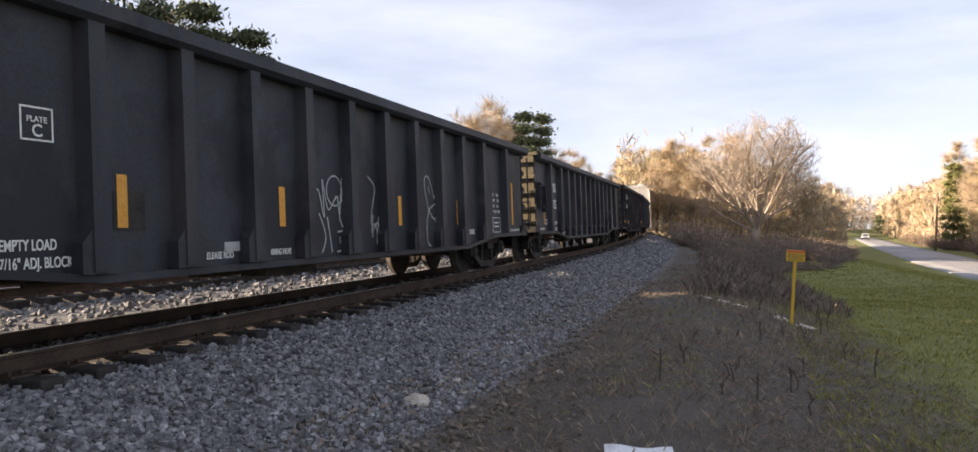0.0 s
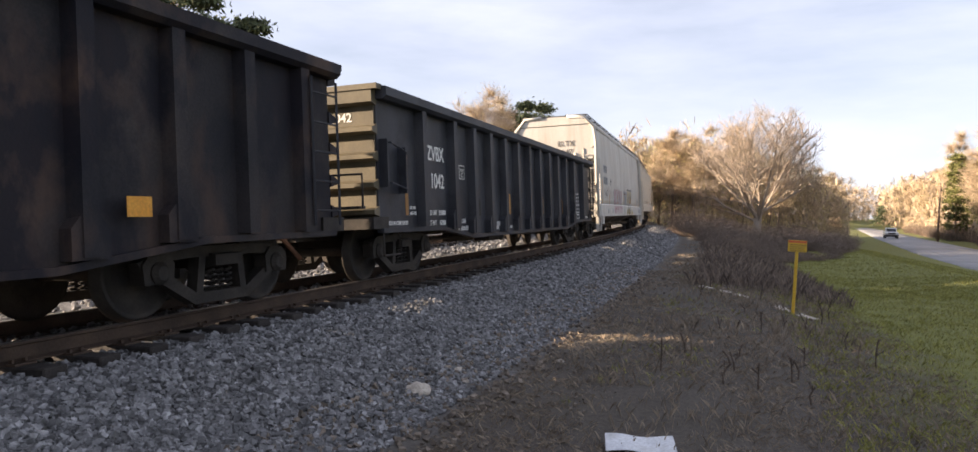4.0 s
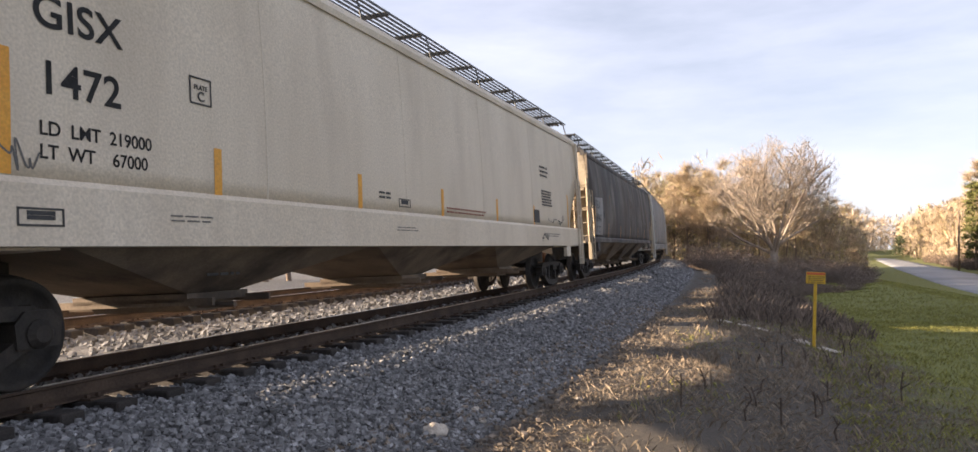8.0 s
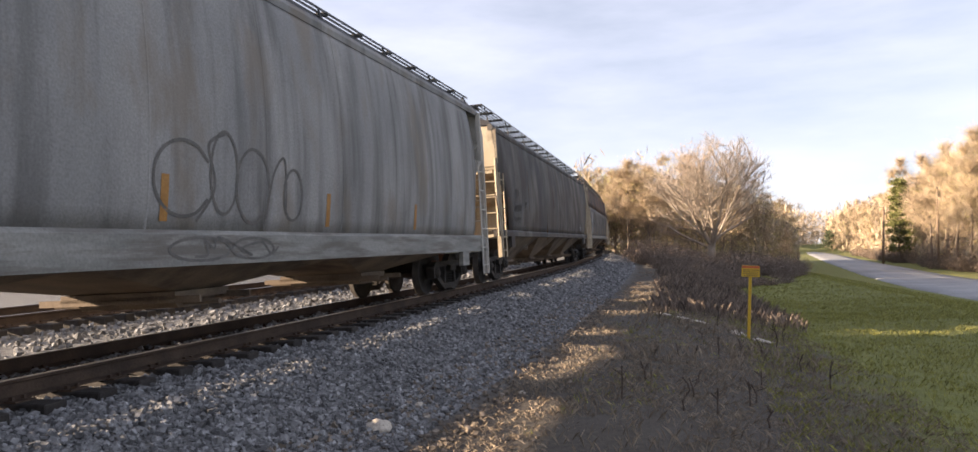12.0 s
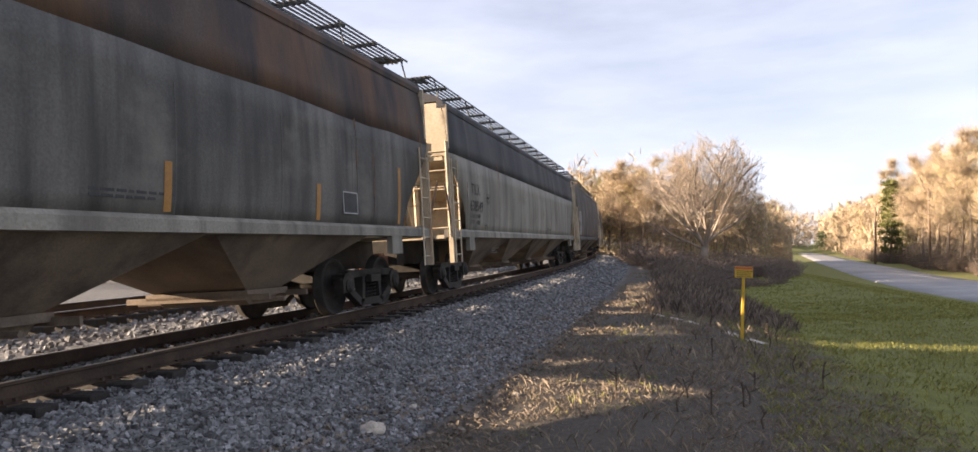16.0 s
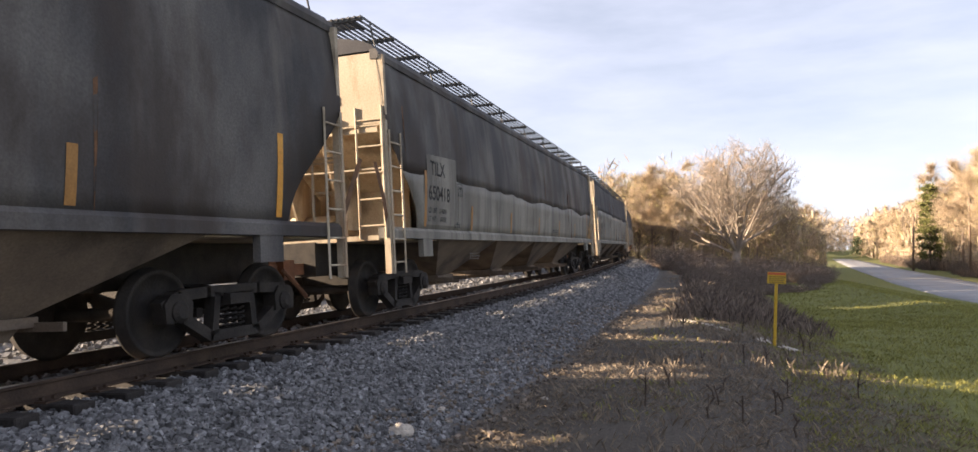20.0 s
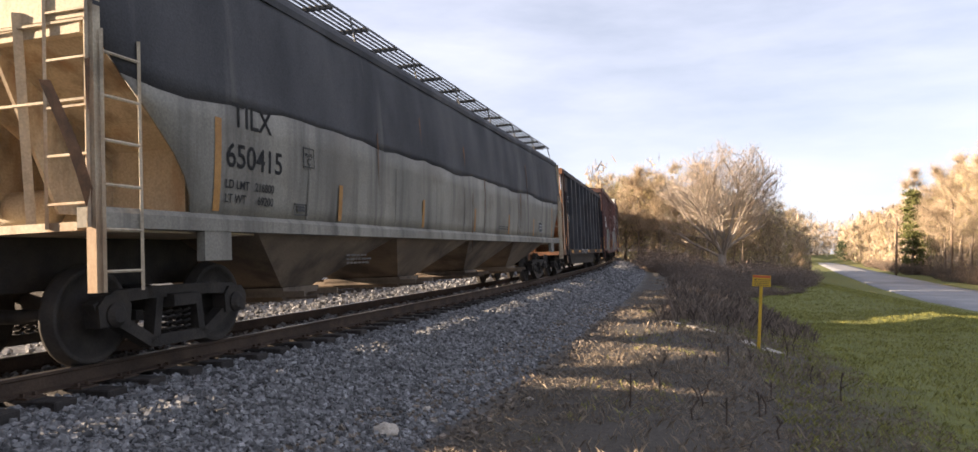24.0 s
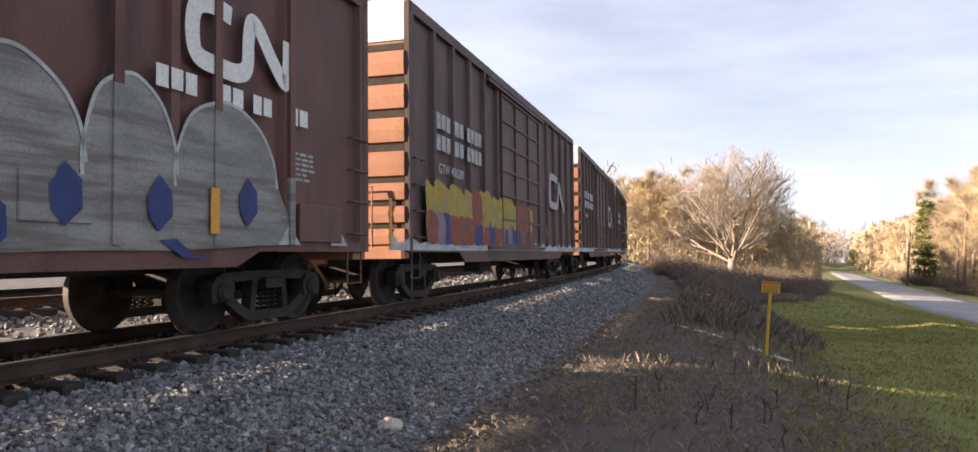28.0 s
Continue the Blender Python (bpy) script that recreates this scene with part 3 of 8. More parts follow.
def car_base(label, category="freight car"):
    ob = new("freight_car")
    return tagged(ob, label, category, "cars of the passing train")


def tape(car, x, z0, z1, y, w=0.1, mat=None):
    bm = bmesh.new()
    box(bm, x - w / 2, x + w / 2, y - 0.004, y, z0, z1)
    part("reflector", bm, mat or REFLECTOR, car, "orange reflective strip")


def frame_mark(car, x, z, w, h, y, mat, bars=True):
    """A small outlined panel with rows of unreadable stencilling."""
    bm = bmesh.new()
    t = 0.015
    for a in ((x, x + w, z, z + t), (x, x + w, z + h - t, z + h), (x, x + t, z, z + h), (x + w - t, x + w, z, z + h)):
        box(bm, a[0], a[1], y - 0.003, y, a[2], a[3])
    if bars:
        for k in (0.35, 0.6):
            box(bm, x + w * 0.2, x + w * 0.8, y - 0.003, y, z + h * k, z + h * k + 0.03)
    part("stencil_panel", bm, mat, car)


def bars(car, x, z, w, rows, y, mat, h=0.022, gap=0.06, seed=0):
    """Rows of writing too small to read."""
    rnd = random.Random(seed)
    bm = bmesh.new()
    for i in range(rows):
        xx = x
        while xx < x + w * rnd.uniform(0.75, 1.0):
            d = rnd.uniform(0.05, 0.16)
            box(bm, xx, xx + d, y - 0.003, y, z - i * gap, z - i * gap + h)
            xx += d + 0.03
    part("stencil_lines", bm, mat, car)


def word_blocks(car, spans, z, h, y, mat):
    """One painted block for each group of letters."""
    bm = bmesh.new()
    for x0, x1 in spans:
        n = max(1, round((x1 - x0) / (h * 0.95)))
        for k in range(n):
            a = x0 + (x1 - x0) * k / n
            box(bm, a, a + (x1 - x0) / n - h * 0.18, y - 0.003, y, z + h * 0.04 * (k % 2), z + h)
    part("stencil_blocks", bm, mat, car, "blocks of large painted lettering")


W = 1.6                  # half width of a car
RIB_X = (-7.0, -5.55, -4.45, -3.38, -2.32, -1.25, -0.18, 0.88, 1.96, 3.05, 4.14, 5.34, 6.9)


def common(car, half, truck_x):
    for x in (-truck_x, truck_x):
        add_truck(car, x)
    for turn in (0, 180):
        piece("coupler", PARTS["coupler"], None, car, "rusty coupler and air hose", pose(0, 0, 0, 0, 0, turn) @ pose(half, 0, 0))


def gondola(label, length, ribs=14, top=2.77, paint=None, tapes=(), end_label=True):
    """High-sided gondola: ribbed sides, heavy top rail, corrugated ends, drop centre side sheets."""
    paint = paint or BLACK_PAINT
    car = car_base(label, "gondola car")
    half = length / 2
    b = half - 0.66
    common(car, half, b - 1.65)
    for y in (-1, 1):
        bm = bmesh.new()
        # side sheet with a lower belly between the trucks
        prism(bm, [(-b, top), (-b, 0.8), (-b + 2.4, 0.79), (-b + 4.1, 0.6), (b - 4.1, 0.6), (b - 2.4, 0.79), (b, 0.8), (b, top)], y * (W - 0.14), y * (W - 0.16))
        part("side_sheet", bm, paint, car)
        bm = bmesh.new()
        prism(bm, [(y * (W - 0.2), top - 0.03), (y * W, top - 0.03), (y * (W + 0.06), top + 0.02), (y * (W + 0.06), top + 0.15), (y * (W - 0.04), top + 0.17), (y * (W - 0.2), top + 0.17)], -b - 0.03, b + 0.03, axis="x")
        part("top_rail", bm, paint, car, "heavy rolled top rail")
        bm = bmesh.new()
        edge = ((-b, 0.76), (-b + 2.4, 0.75), (-b + 4.1, 0.56), (b - 4.1, 0.56), (b - 2.4, 0.75), (b, 0.76))
        prism(bm, [(x, z) for x, z in edge] + [(x, z + 0.07) for x, z in edge[::-1]], y * (W - 0.17), y * (W - 0.06))
        part("side_sill", bm, paint, car)
        for x in (RIB_X if ribs == 14 else [-b + 0.7 + i * (2 * b - 1.4) / (ribs - 1) for i in range(ribs)]):
            low = float(np.interp(abs(x), (0, b - 4.1, b - 2.4, b), (0.64, 0.64, 0.82, 0.82)))
            bm = bmesh.new()
            prism(bm, [(x - 0.12, y * (W - 0.15)), (x - 0.085, y * (W + 0.005)), (x + 0.085, y * (W + 0.005)), (x + 0.12, y * (W - 0.15))], low + 0.02, top - 0.02, axis="z")
            if abs(x) < b - 2.0:
                prism(bm, [(x - 0.19, low), (x - 0.19, low + 0.26), (x - 0.1, low + 0.36), (x + 0.1, low + 0.36), (x + 0.19, low + 0.26), (x + 0.19, low)], y * (W - 0.15), y * (W - 0.01))
            part("rib", bm, paint, car)
    for x, k in ((-b, -1), (b, 1)):
        bm = bmesh.new()
        box(bm, x - 0.03, x + 0.03, -W + 0.16, W - 0.16, 0.9, top + 0.1)
        part("end_sheet", bm, BLACK_WORN if k > 0 else END_DARK, car)
        for i, z in enumerate((1.02, 1.42, 1.84, 2.24, top - 0.1)):
            bm = bmesh.new()
            prism(bm, [(x, z - 0.02), (x + k * 0.17, z + 0.02), (x + k * 0.17, z + (0.24 if i == 4 else 0.08)), (x, z + (0.28 if i == 4 else 0.14))], -W + 0.12, W - 0.12)
            if i == 4:
                box(bm, min(x, x + k * 0.19), max(x, x + k * 0.19), -W + 0.02, W - 0.02, z + 0.2, z + 0.28)
            part("end_rib", bm, END_DARK if k < 0 else BLACK_WORN, car)
        bm = bmesh.new()
        box(bm, x - 0.25, x + 0.25, -W + 0.1, W - 0.1, 0.82, 1.0)
        part("end_sill", bm, GRIME, car)
        for y in (-1, 1):
            if k < 0:
                bm = bmesh.new()
                rod(bm, [(x + 0.1, y * (W - 0.14), 1.52), (x + 0.12, y * (W + 0.04), 1.5), (x + 0.72, y * (W + 0.02), 1.42), (x + 0.74, y * (W - 0.14), 1.42)], 0.016, 5)
                rod(bm, [(x + 0.1, y * (W - 0.14), 2.12), (x + 0.12, y * (W + 0.04), 2.1), (x + 0.72, y * (W + 0.02), 2.0), (x + 0.74, y * (W - 0.14), 2.0)], 0.016, 5)
                for dx, z in ((0.09, 1.5), (0.74, 1.42)):
                    box(bm, x + dx - 0.02, x + dx + 0.02, min(y * (W - 0.14), y * (W + 0.0)), max(y * (W - 0.14), y * (W + 0.0)), z - 0.06, z + 0.66)
                part("side_handrail", bm, BLACK_PAINT, car, "bent handrail between two brackets")
                bm = bmesh.new()
                rod(bm, [(x + 0.06, y * (W - 0.1), 0.8), (x + 0.06, y * (W - 0.1), 0.42), (x + 0.62, y * (W - 0.1), 0.42), (x + 0.62, y * (W - 0.1), 0.8)], 0.02, 5)
                part("step", bm, GRIME, car, "bent bar step")
                continue
            part("ladder", ladder_bm(x - k * 0.06, x - k * 0.62, y * (W + 0.03), y * (W + 0.03), 0.9, top - 0.1, 5), BLACK_PAINT, car)
    bm = bmesh.new()
    box(bm, -b, b, -W + 0.2, W - 0.2, 0.94, 1.0)
    box(bm, -b - 0.3, b + 0.3, -0.22, 0.22, 0.66, 0.95)
    part("floor", bm, GRIME, car, "steel floor and centre sill")
    for y in (-0.5, 0.35):
        bm = bmesh.new()
        rod(bm, [(-b + 4.2, y, 0.55), (b - 4.2, y * 1.4, 0.5)], 0.03)
        box(bm, -1.0, 0.2, y - 0.2, y + 0.2, 0.4, 0.7)
        part("brake_rigging", bm, GRIME, car)
    for x, z in tapes:
        tape(car, x, z, z + 0.62, -W + 0.135)
    # brake wheel on the near end
    bm = bmesh.new()
    turned(bm, [(-0.02, 0.28), (0.02, 0.28), (0.02, 0.25), (-0.02, 0.25)], 20, "x")
    bmesh.ops.translate(bm, vec=(-b - 0.24, 0.45, 1.95), verts=bm.verts)
    for k in range(4):
        a = k * math.pi / 4
        rod(bm, [(-b - 0.24, 0.45 + 0.26 * math.cos(a), 1.95 + 0.26 * math.sin(a)), (-b - 0.24, 0.45 - 0.26 * math.cos(a), 1.95 - 0.26 * math.sin(a))], 0.015, 4)
    part("brake_wheel", bm, GRIME, car)
    bm = bmesh.new()
    box(bm, -b - 0.42, -b - 0.2, -1.35, -0.5, 1.12, 1.16)
    rod(bm, [(-b - 0.38, -1.4, 1.12), (-b - 0.38, -1.4, 1.62), (-b - 0.38, -0.6, 1.62), (-b - 0.38, -0.6, 1.12)], 0.02, 5)
    part("end_handrail", bm, GRIME, car)
    car["half"] = half
    return car, b


END_DARK = material("sooty brown end steel", (0.085, 0.071, 0.041), (0.14, 0.115, 0.068), 0.6, bump=0.04, dirt=(0.04, 0.035, 0.03), dirt_range=(0.5, 0.8), scale=(2, 2, 2))


def covered_hopper(label, length, paint, lower, eave=3.96, sill=(1.26, 1.4), bays=4, bulge=0.1, belt=None, end_paint=None, skirt=False, post=False, outlet_low=0.36, ribs=(), sill_paint=None, walk_wide=0.82, wave=0.0, inset=0.7, dent=0.0):
    """Covered hopper: side sheets cut away over the trucks, slope sheets, end platforms, bays and a roof walk."""
    car = car_base(label, "covered hopper car")
    end_paint = end_paint or END_CREAM
    sill_paint = sill_paint or paint
    half = length / 2
    b = half - inset
    common(car, half, b - (1.35 if post else 1.7))
    z0 = sill[1]
    # outline of the side, from the sill up: the end edge sweeps out to full length
    def end_x(z):
        k = (z - z0) / (eave - z0)
        pts = ((0.0, 1.28), (0.1, 1.24), (0.2, 1.04), (0.34, 0.62), (0.5, 0.16), (0.58, 0.0), (1.0, 0.0)) if not post else ((0.0, 0.75), (0.2, 0.88), (0.4, 0.8), (0.55, 0.52), (0.72, 0.16), (0.85, 0.02), (1.0, 0.0))
        return float(np.interp(k, [p[0] for p in pts], [p[1] for p in pts]))

    def side_y(z):
        k = (z - z0) / (eave - z0)
        return W - 0.06 + bulge * math.sin(math.pi * min(1, max(0, k))) ** 0.7 - 0.05 * k
    cut = z0 + (eave - z0) * belt[0] if belt else 0
    levels = [z0 + (eave - z0) * k / 14 for k in range(15)]
    for y in (-1, 1):
        def strip(zs, name, mat, out=0.0):
            bm = bmesh.new()
            rows = []
            for z in zs:
                e = end_x(z)
                n = 48 if dent else 24
                xs = [-b + e + (2 * b - 2 * e) * i / n for i in range(n + 1)]
                row = []
                for x in xs:
                    round_end = 0.25 * max(0, 1 - min(x + b, b - x) / 1.2) ** 2 if post else 0.0
                    zz = z + (wave * (noise.noise((x * 0.45, 7.0, length)) + 0.5 * noise.noise((x * 1.5, 3.0, length))) if belt and abs(z - cut) < 1e-6 else 0)
                    row.append((x, y * (side_y(zz) + out - round_end - dent * max(0.0, noise.noise((x * 0.9, zz * 1.3, length)) + 0.4 * noise.noise((x * 2.3, zz * 0.9, 4.0)))), zz))
                rows.append(row)
            inner = [[(p[0], p[1] - y * 0.02, p[2]) for p in r] for r in rows]
            a = loft(bm, rows)
            c = loft(bm, inner)
            for i in (0, -1):
                for k in range(len(a[i]) - 1):
                    bm.faces.new((a[i][k], a[i][k + 1], c[i][k + 1], c[i][k]))
            for r in range(len(a) - 1):
                for i in (0, -1):
                    bm.faces.new((a[r][i], a[r + 1][i], c[r + 1][i], c[r][i]))
            bmesh.ops.recalc_face_normals(bm, faces=bm.faces[:])
            return part(name, bm, mat, car, smooth=True)
        if belt:
            lo = [z for z in levels if z < cut - 0.12] + [cut]
            hi = [cut] + [z for z in levels if z > cut + 0.12]
            strip(lo, "side_sheet", paint)
            strip(hi, "upper_side_sheet", belt[1])
        else:
            strip(levels, "side_sheet", paint)
        bm = bmesh.new()
        prism(bm, [(y * (W - 0.2), sill[0]), (y * (W - 0.01), sill[0]), (y * (W - 0.01), sill[1] - 0.02), (y * (W - 0.06), sill[1] + 0.03), (y * (W - 0.2), sill[1] + 0.03)], -b, b, axis="x")
        part("side_sill", bm, sill_paint, car)
        bm = bmesh.new()
        yy = side_y(eave)
        prism(bm, [(y * (yy - 0.1), eave - 0.08), (y * (yy + 0.035), eave - 0.08), (y * (yy + 0.045), eave), (y * (yy + 0.01), eave + 0.07), (y * (yy - 0.1), eave + 0.07)], -b + end_x(eave) - 0.02, b - end_x(eave) + 0.02, axis="x")
        part("eave_rail", bm, belt[1] if belt else paint, car)
    # roof
    bm = bmesh.new()
    e = end_x(eave)
    secs = []
    for x in (-b + e, b - e):
        secs.append([(x, yy * math.cos(a), eave + 0.05 + 0.3 * math.sin(a)) for a in [math.pi * k / 10 for k in range(11)]])
    loft(bm, secs)
    for sec in secs:
        bm.faces.new([bm.verts.new(p) for p in sec])
    bmesh.ops.recalc_face_normals(bm, faces=bm.faces[:])
    part("roof", bm, SOOT if paint not in (CREAM, PALE_GREY) else paint, car, smooth=True)
    # ends: upright head sheet, slope sheet, bolster web and platform
    kz = z0 + (eave - z0) * (0.6 if not post else 0.62)
    for k in (-1, 1):
        xe = k * (b - end_x(eave) - 0.01)
        head = [(xe, -(yy - 0.01), eave + 0.02), (xe, yy - 0.01, eave + 0.02), (xe, side_y(kz) - 0.03, kz), (xe, -side_y(kz) + 0.03, kz)]
        bm = bmesh.new()
        sheet(bm, [head if k > 0 else head[::-1]])
        bmesh.ops.recalc_face_normals(bm, faces=bm.faces[:])
        part("end_sheet", bm, end_paint, car)
        bm = bmesh.new()
        xi = k * (b - 2.7)
        sl = [(xe, -side_y(kz) + 0.04, kz), (xe, side_y(kz) - 0.04, kz), (xi, W - 0.12, z0 - 0.05), (xi, -W + 0.12, z0 - 0.05)]
        sheet(bm, [sl if k > 0 else sl[::-1]])
        bmesh.ops.recalc_face_normals(bm, faces=bm.faces[:])
        part("slope_sheet", bm, end_paint, car, "dusty sloping end sheet")
        bm = bmesh.new()
        box(bm, min(xe - k * 0.1, xe), max(xe - k * 0.1, xe), -W + 0.15, W - 0.15, kz - 0.12, kz)
        part("end_beam", bm, end_paint, car)
        bm = bmesh.new()
        box(bm, min(k * (b - 1.45), k * (b - 1.5)), max(k * (b - 1.45), k * (b - 1.5)), -W + 0.25, W - 0.25, z0 - 0.1, z0 + 1.0)
        part("shear_plate", bm, end_paint, car)
        bm = bmesh.new()
        box(bm, min(k * (b - 2.6), k * b), max(k * (b - 2.6), k * b), -W + 0.2, W - 0.2, sill[0] - 0.02, sill[0] + 0.05)
        part("platform", bm, end_paint, car)
        bm = bmesh.new()
        box(bm, min(k * (b - 3), k * (b + 0.05)), max(k * (b - 3), k * (b + 0.05)), -0.3, 0.3, 0.72, sill[0])
        part("stub_sill", bm, GRIME, car)
        # two slanting braces from the platform to the end sheet
        for y in (-0.75, 0.75):
            bm = bmesh.new()
            rod(bm, [(k * (b - 0.15), y, sill[0]), (xe + k * 0.02, y * 1.05, kz + 0.1)], 0.055, 4)
            part("end_brace", bm, end_paint, car)
        for z in (sill[0] + 1.02, kz - 0.02):
            bm = bmesh.new()
            rod(bm, [(k * (b - 0.01), -W + 0.1, z), (k * (b + 0.03), -0.5, z - 0.01), (k * (b + 0.03), 0.5, z + 0.01), (k * (b - 0.01), W - 0.1, z)], 0.016, 5)
            part("end_handrail", bm, end_paint, car)
        for y in (-0.42, 0.42):
            bm = bmesh.new()
            prism(bm, [(xe - k * 0.03, kz - 0.1), (k * (b - 0.75), z0 + 0.05), (k * (b - 2.2), z0 + 0.05), (k * (b - 2.2), z0 + 0.15)], y - 0.02, y + 0.02)
            part("end_gusset", bm, end_paint, car, "upright triangular web under the end slope")
        bm = bmesh.new()
        turned(bm, [(-0.42, 0.05), (-0.4, 0.17), (0.4, 0.17), (0.42, 0.05)], 14)
        bmesh.ops.translate(bm, vec=(k * (b - 1.0), 0.3, sill[0] + 0.28), verts=bm.verts)
        part("air_tank", bm, end_paint, car, smooth=True)
        for y in (-1, 1):
            # corner post with ladder on the end and grab irons on the side
            bm = bmesh.new()
            box(bm, min(k * (b - 0.08), k * b), max(k * (b - 0.08), k * b), min(y * (W - 0.1), y * W), max(y * (W - 0.1), y * W), sill[0] - 0.55, eave - 0.02)
            part("corner_post", bm, end_paint if y < 0 else paint, car)
            part("end_ladder", ladder_bm(k * (b + 0.02), k * (b + 0.02), y * (W - 0.05), y * (W - 0.5), sill[0], kz + 0.25, 5), end_paint, car)
            part("side_ladder", ladder_bm(k * (b - 0.06), k * (b - 0.5), y * (W + 0.03), y * (W + 0.03), sill[0] - 0.55, kz - 0.1, 6), end_paint, car)
            bm = bmesh.new()
            box(bm, min(k * (b - 1.9), k * (b - 1.45)), max(k * (b - 1.9), k * (b - 1.45)), min(y * (W - 0.12), y * (W - 0.02)), max(y * (W - 0.12), y * (W - 0.02)), sill[0] - 0.3, sill[0] + 0.01)
            part("jacking_pad", bm, sill_paint, car)
    if post:
        # bent pipe from the roof edge down each corner, and a slanting brace beside it
        for k in (-1, 1):
            for y in (-1, 1):
                bm = bmesh.new()
                rod(bm, [(k * (b + 0.02), y * 0.5, eave + 0.34), (k * (b + 0.02), y * (W - 0.42), eave + 0.32), (k * (b + 0.02), y * (W - 0.1), eave - 0.1), (k * (b + 0.02), y * (W - 0.02), eave - 0.55), (k * (b + 0.02), y * (W - 0.02), sill[0])], 0.055, 8)
                part("corner_pipe", bm, end_paint, car, "bent pipe corner rail", smooth=True)
                bm = bmesh.new()
                rod(bm, [(k * (b - 0.02), y * (W - 0.1), eave - 0.75), (k * (b - 0.3), y * 0.75, sill[1] + 1.3), (k * (b - 0.35), y * 0.75, sill[0])], 0.07, 4)
                part("end_strut", bm, end_paint, car)
    # brake wheel
    bm = bmesh.new()
    turned(bm, [(-0.02, 0.27), (0.02, 0.27), (0.02, 0.24), (-0.02, 0.24)], 18, "x")
    bmesh.ops.translate(bm, vec=(-b + 0.1, 0.9, sill[0] + 1.1), verts=bm.verts)
    rod(bm, [(-b + 0.1, 0.65, sill[0] + 1.1), (-b + 0.1, 1.15, sill[0] + 1.1)], 0.014, 4)
    rod(bm, [(-b + 0.1, 0.9, sill[0] + 0.2), (-b + 0.1, 0.9, sill[0] + 1.36)], 0.02, 4)
    part("brake_wheel", bm, GRIME, car)
    # bays
    span = 2 * (b - 2.55)
    for i in range(bays):
        c = -span / 2 + (i + 0.5) * span / bays
        h = span / bays / 2
        bm = bmesh.new()
        low = outlet_low + 0.2
        loft(bm, [[(c - h + 0.02, -W + 0.14, sill[0] + 0.02), (c + h - 0.02, -W + 0.14, sill[0] + 0.02), (c + h - 0.02, W - 0.14, sill[0] + 0.02), (c - h + 0.02, W - 0.14, sill[0] + 0.02)],
                  [(c - 0.42, -0.75, low), (c + 0.42, -0.75, low), (c + 0.42, 0.75, low), (c - 0.42, 0.75, low)]], close=True)
        bay = part("hopper_bay", bm, lower, car, "sloping hopper bay over its outlet")
        bm = bmesh.new()
        box(bm, c - 0.5, c + 0.5, -0.82, 0.82, low - 0.09, low)
        prism(bm, [(c - 0.42, low - 0.08), (c - 0.3, outlet_low), (c + 0.3, outlet_low), (c + 0.42, low - 0.08)], -0.7, 0.7)
        for x in (-0.5, 0.46):
            box(bm, c + x, c + x + 0.04, -1.15, 1.15, low - 0.13, low - 0.05)
        rod(bm, [(c - 0.2, -1.2, low - 0.14), (c - 0.2, 1.2, low - 0.14)], 0.035, 6)
        part("outlet_gate", bm, HOPPER_DUST, bay, "outlet gate with its operating bars")
    # roof walk: grating bars on stands along both edges of the hatch line
    wz = eave + (0.36 if post else 0.55)
    for y in (-1, 1):
        bm = bmesh.new()
        yy0 = y * 0.45
        yy1 = y * (0.45 + walk_wide)
        for j in range(9):
            w = yy0 + (yy1 - yy0) * j / 8
            box(bm, -b - 0.05, b + 0.05, w - 0.008, w + 0.008, wz, wz + 0.035)
        x = -b
        while x < b:
            box(bm, x, x + 0.05, min(yy0, yy1), max(yy0, yy1), wz - 0.02, wz + 0.04)
            x += 1.25
        part("roof_walk", bm, GRATING, car, "steel grating walkway along the roof")
        for i in range(9):
            x = -b + 0.3 + i * (2 * b - 0.6) / 8
            bm = bmesh.new()
            rod(bm, [(x, yy1, wz), (x, yy1 * 1.08, eave + 0.1)], 0.016, 4)
            part("walk_stand", bm, GRATING, car)
    for k in (-1, 1):
        bm = bmesh.new()
        for j in range(6):
            x = k * (b - 0.05 - 0.09 * j)
            box(bm, x - 0.008, x + 0.008, -1.05, 1.05, wz + 0.005, wz + 0.03)
        for y in (-1.05, 0, 1.05):
            box(bm, min(k * b, k * (b - 0.56)), max(k * b, k * (b - 0.56)), y - 0.015, y + 0.015, wz - 0.01, wz + 0.02)
        part("cross_walk", bm, GRATING, car)
    for i in range(10):
        bm = bmesh.new()
        x = -b + 1.2 + i * (2 * b - 2.4) / 9
        box(bm, x - 0.55, x + 0.55, -0.36, 0.36, eave + 0.3, eave + 0.42)
        part("roof_hatch", bm, SOOT if paint not in (CREAM, PALE_GREY) else paint, car)
    # weld lines down the side
    for x in ribs:
        bm = bmesh.new()
        loft(bm, [[(x - 0.014, -side_y(z) - 0.001, z), (x, -side_y(z) - 0.007, z), (x + 0.014, -side_y(z) - 0.001, z)] for z in levels if not belt or z < cut - 0.1])
        part("weld_seam", bm, paint, car)
    car["half"] = half
    return car, b, side_y


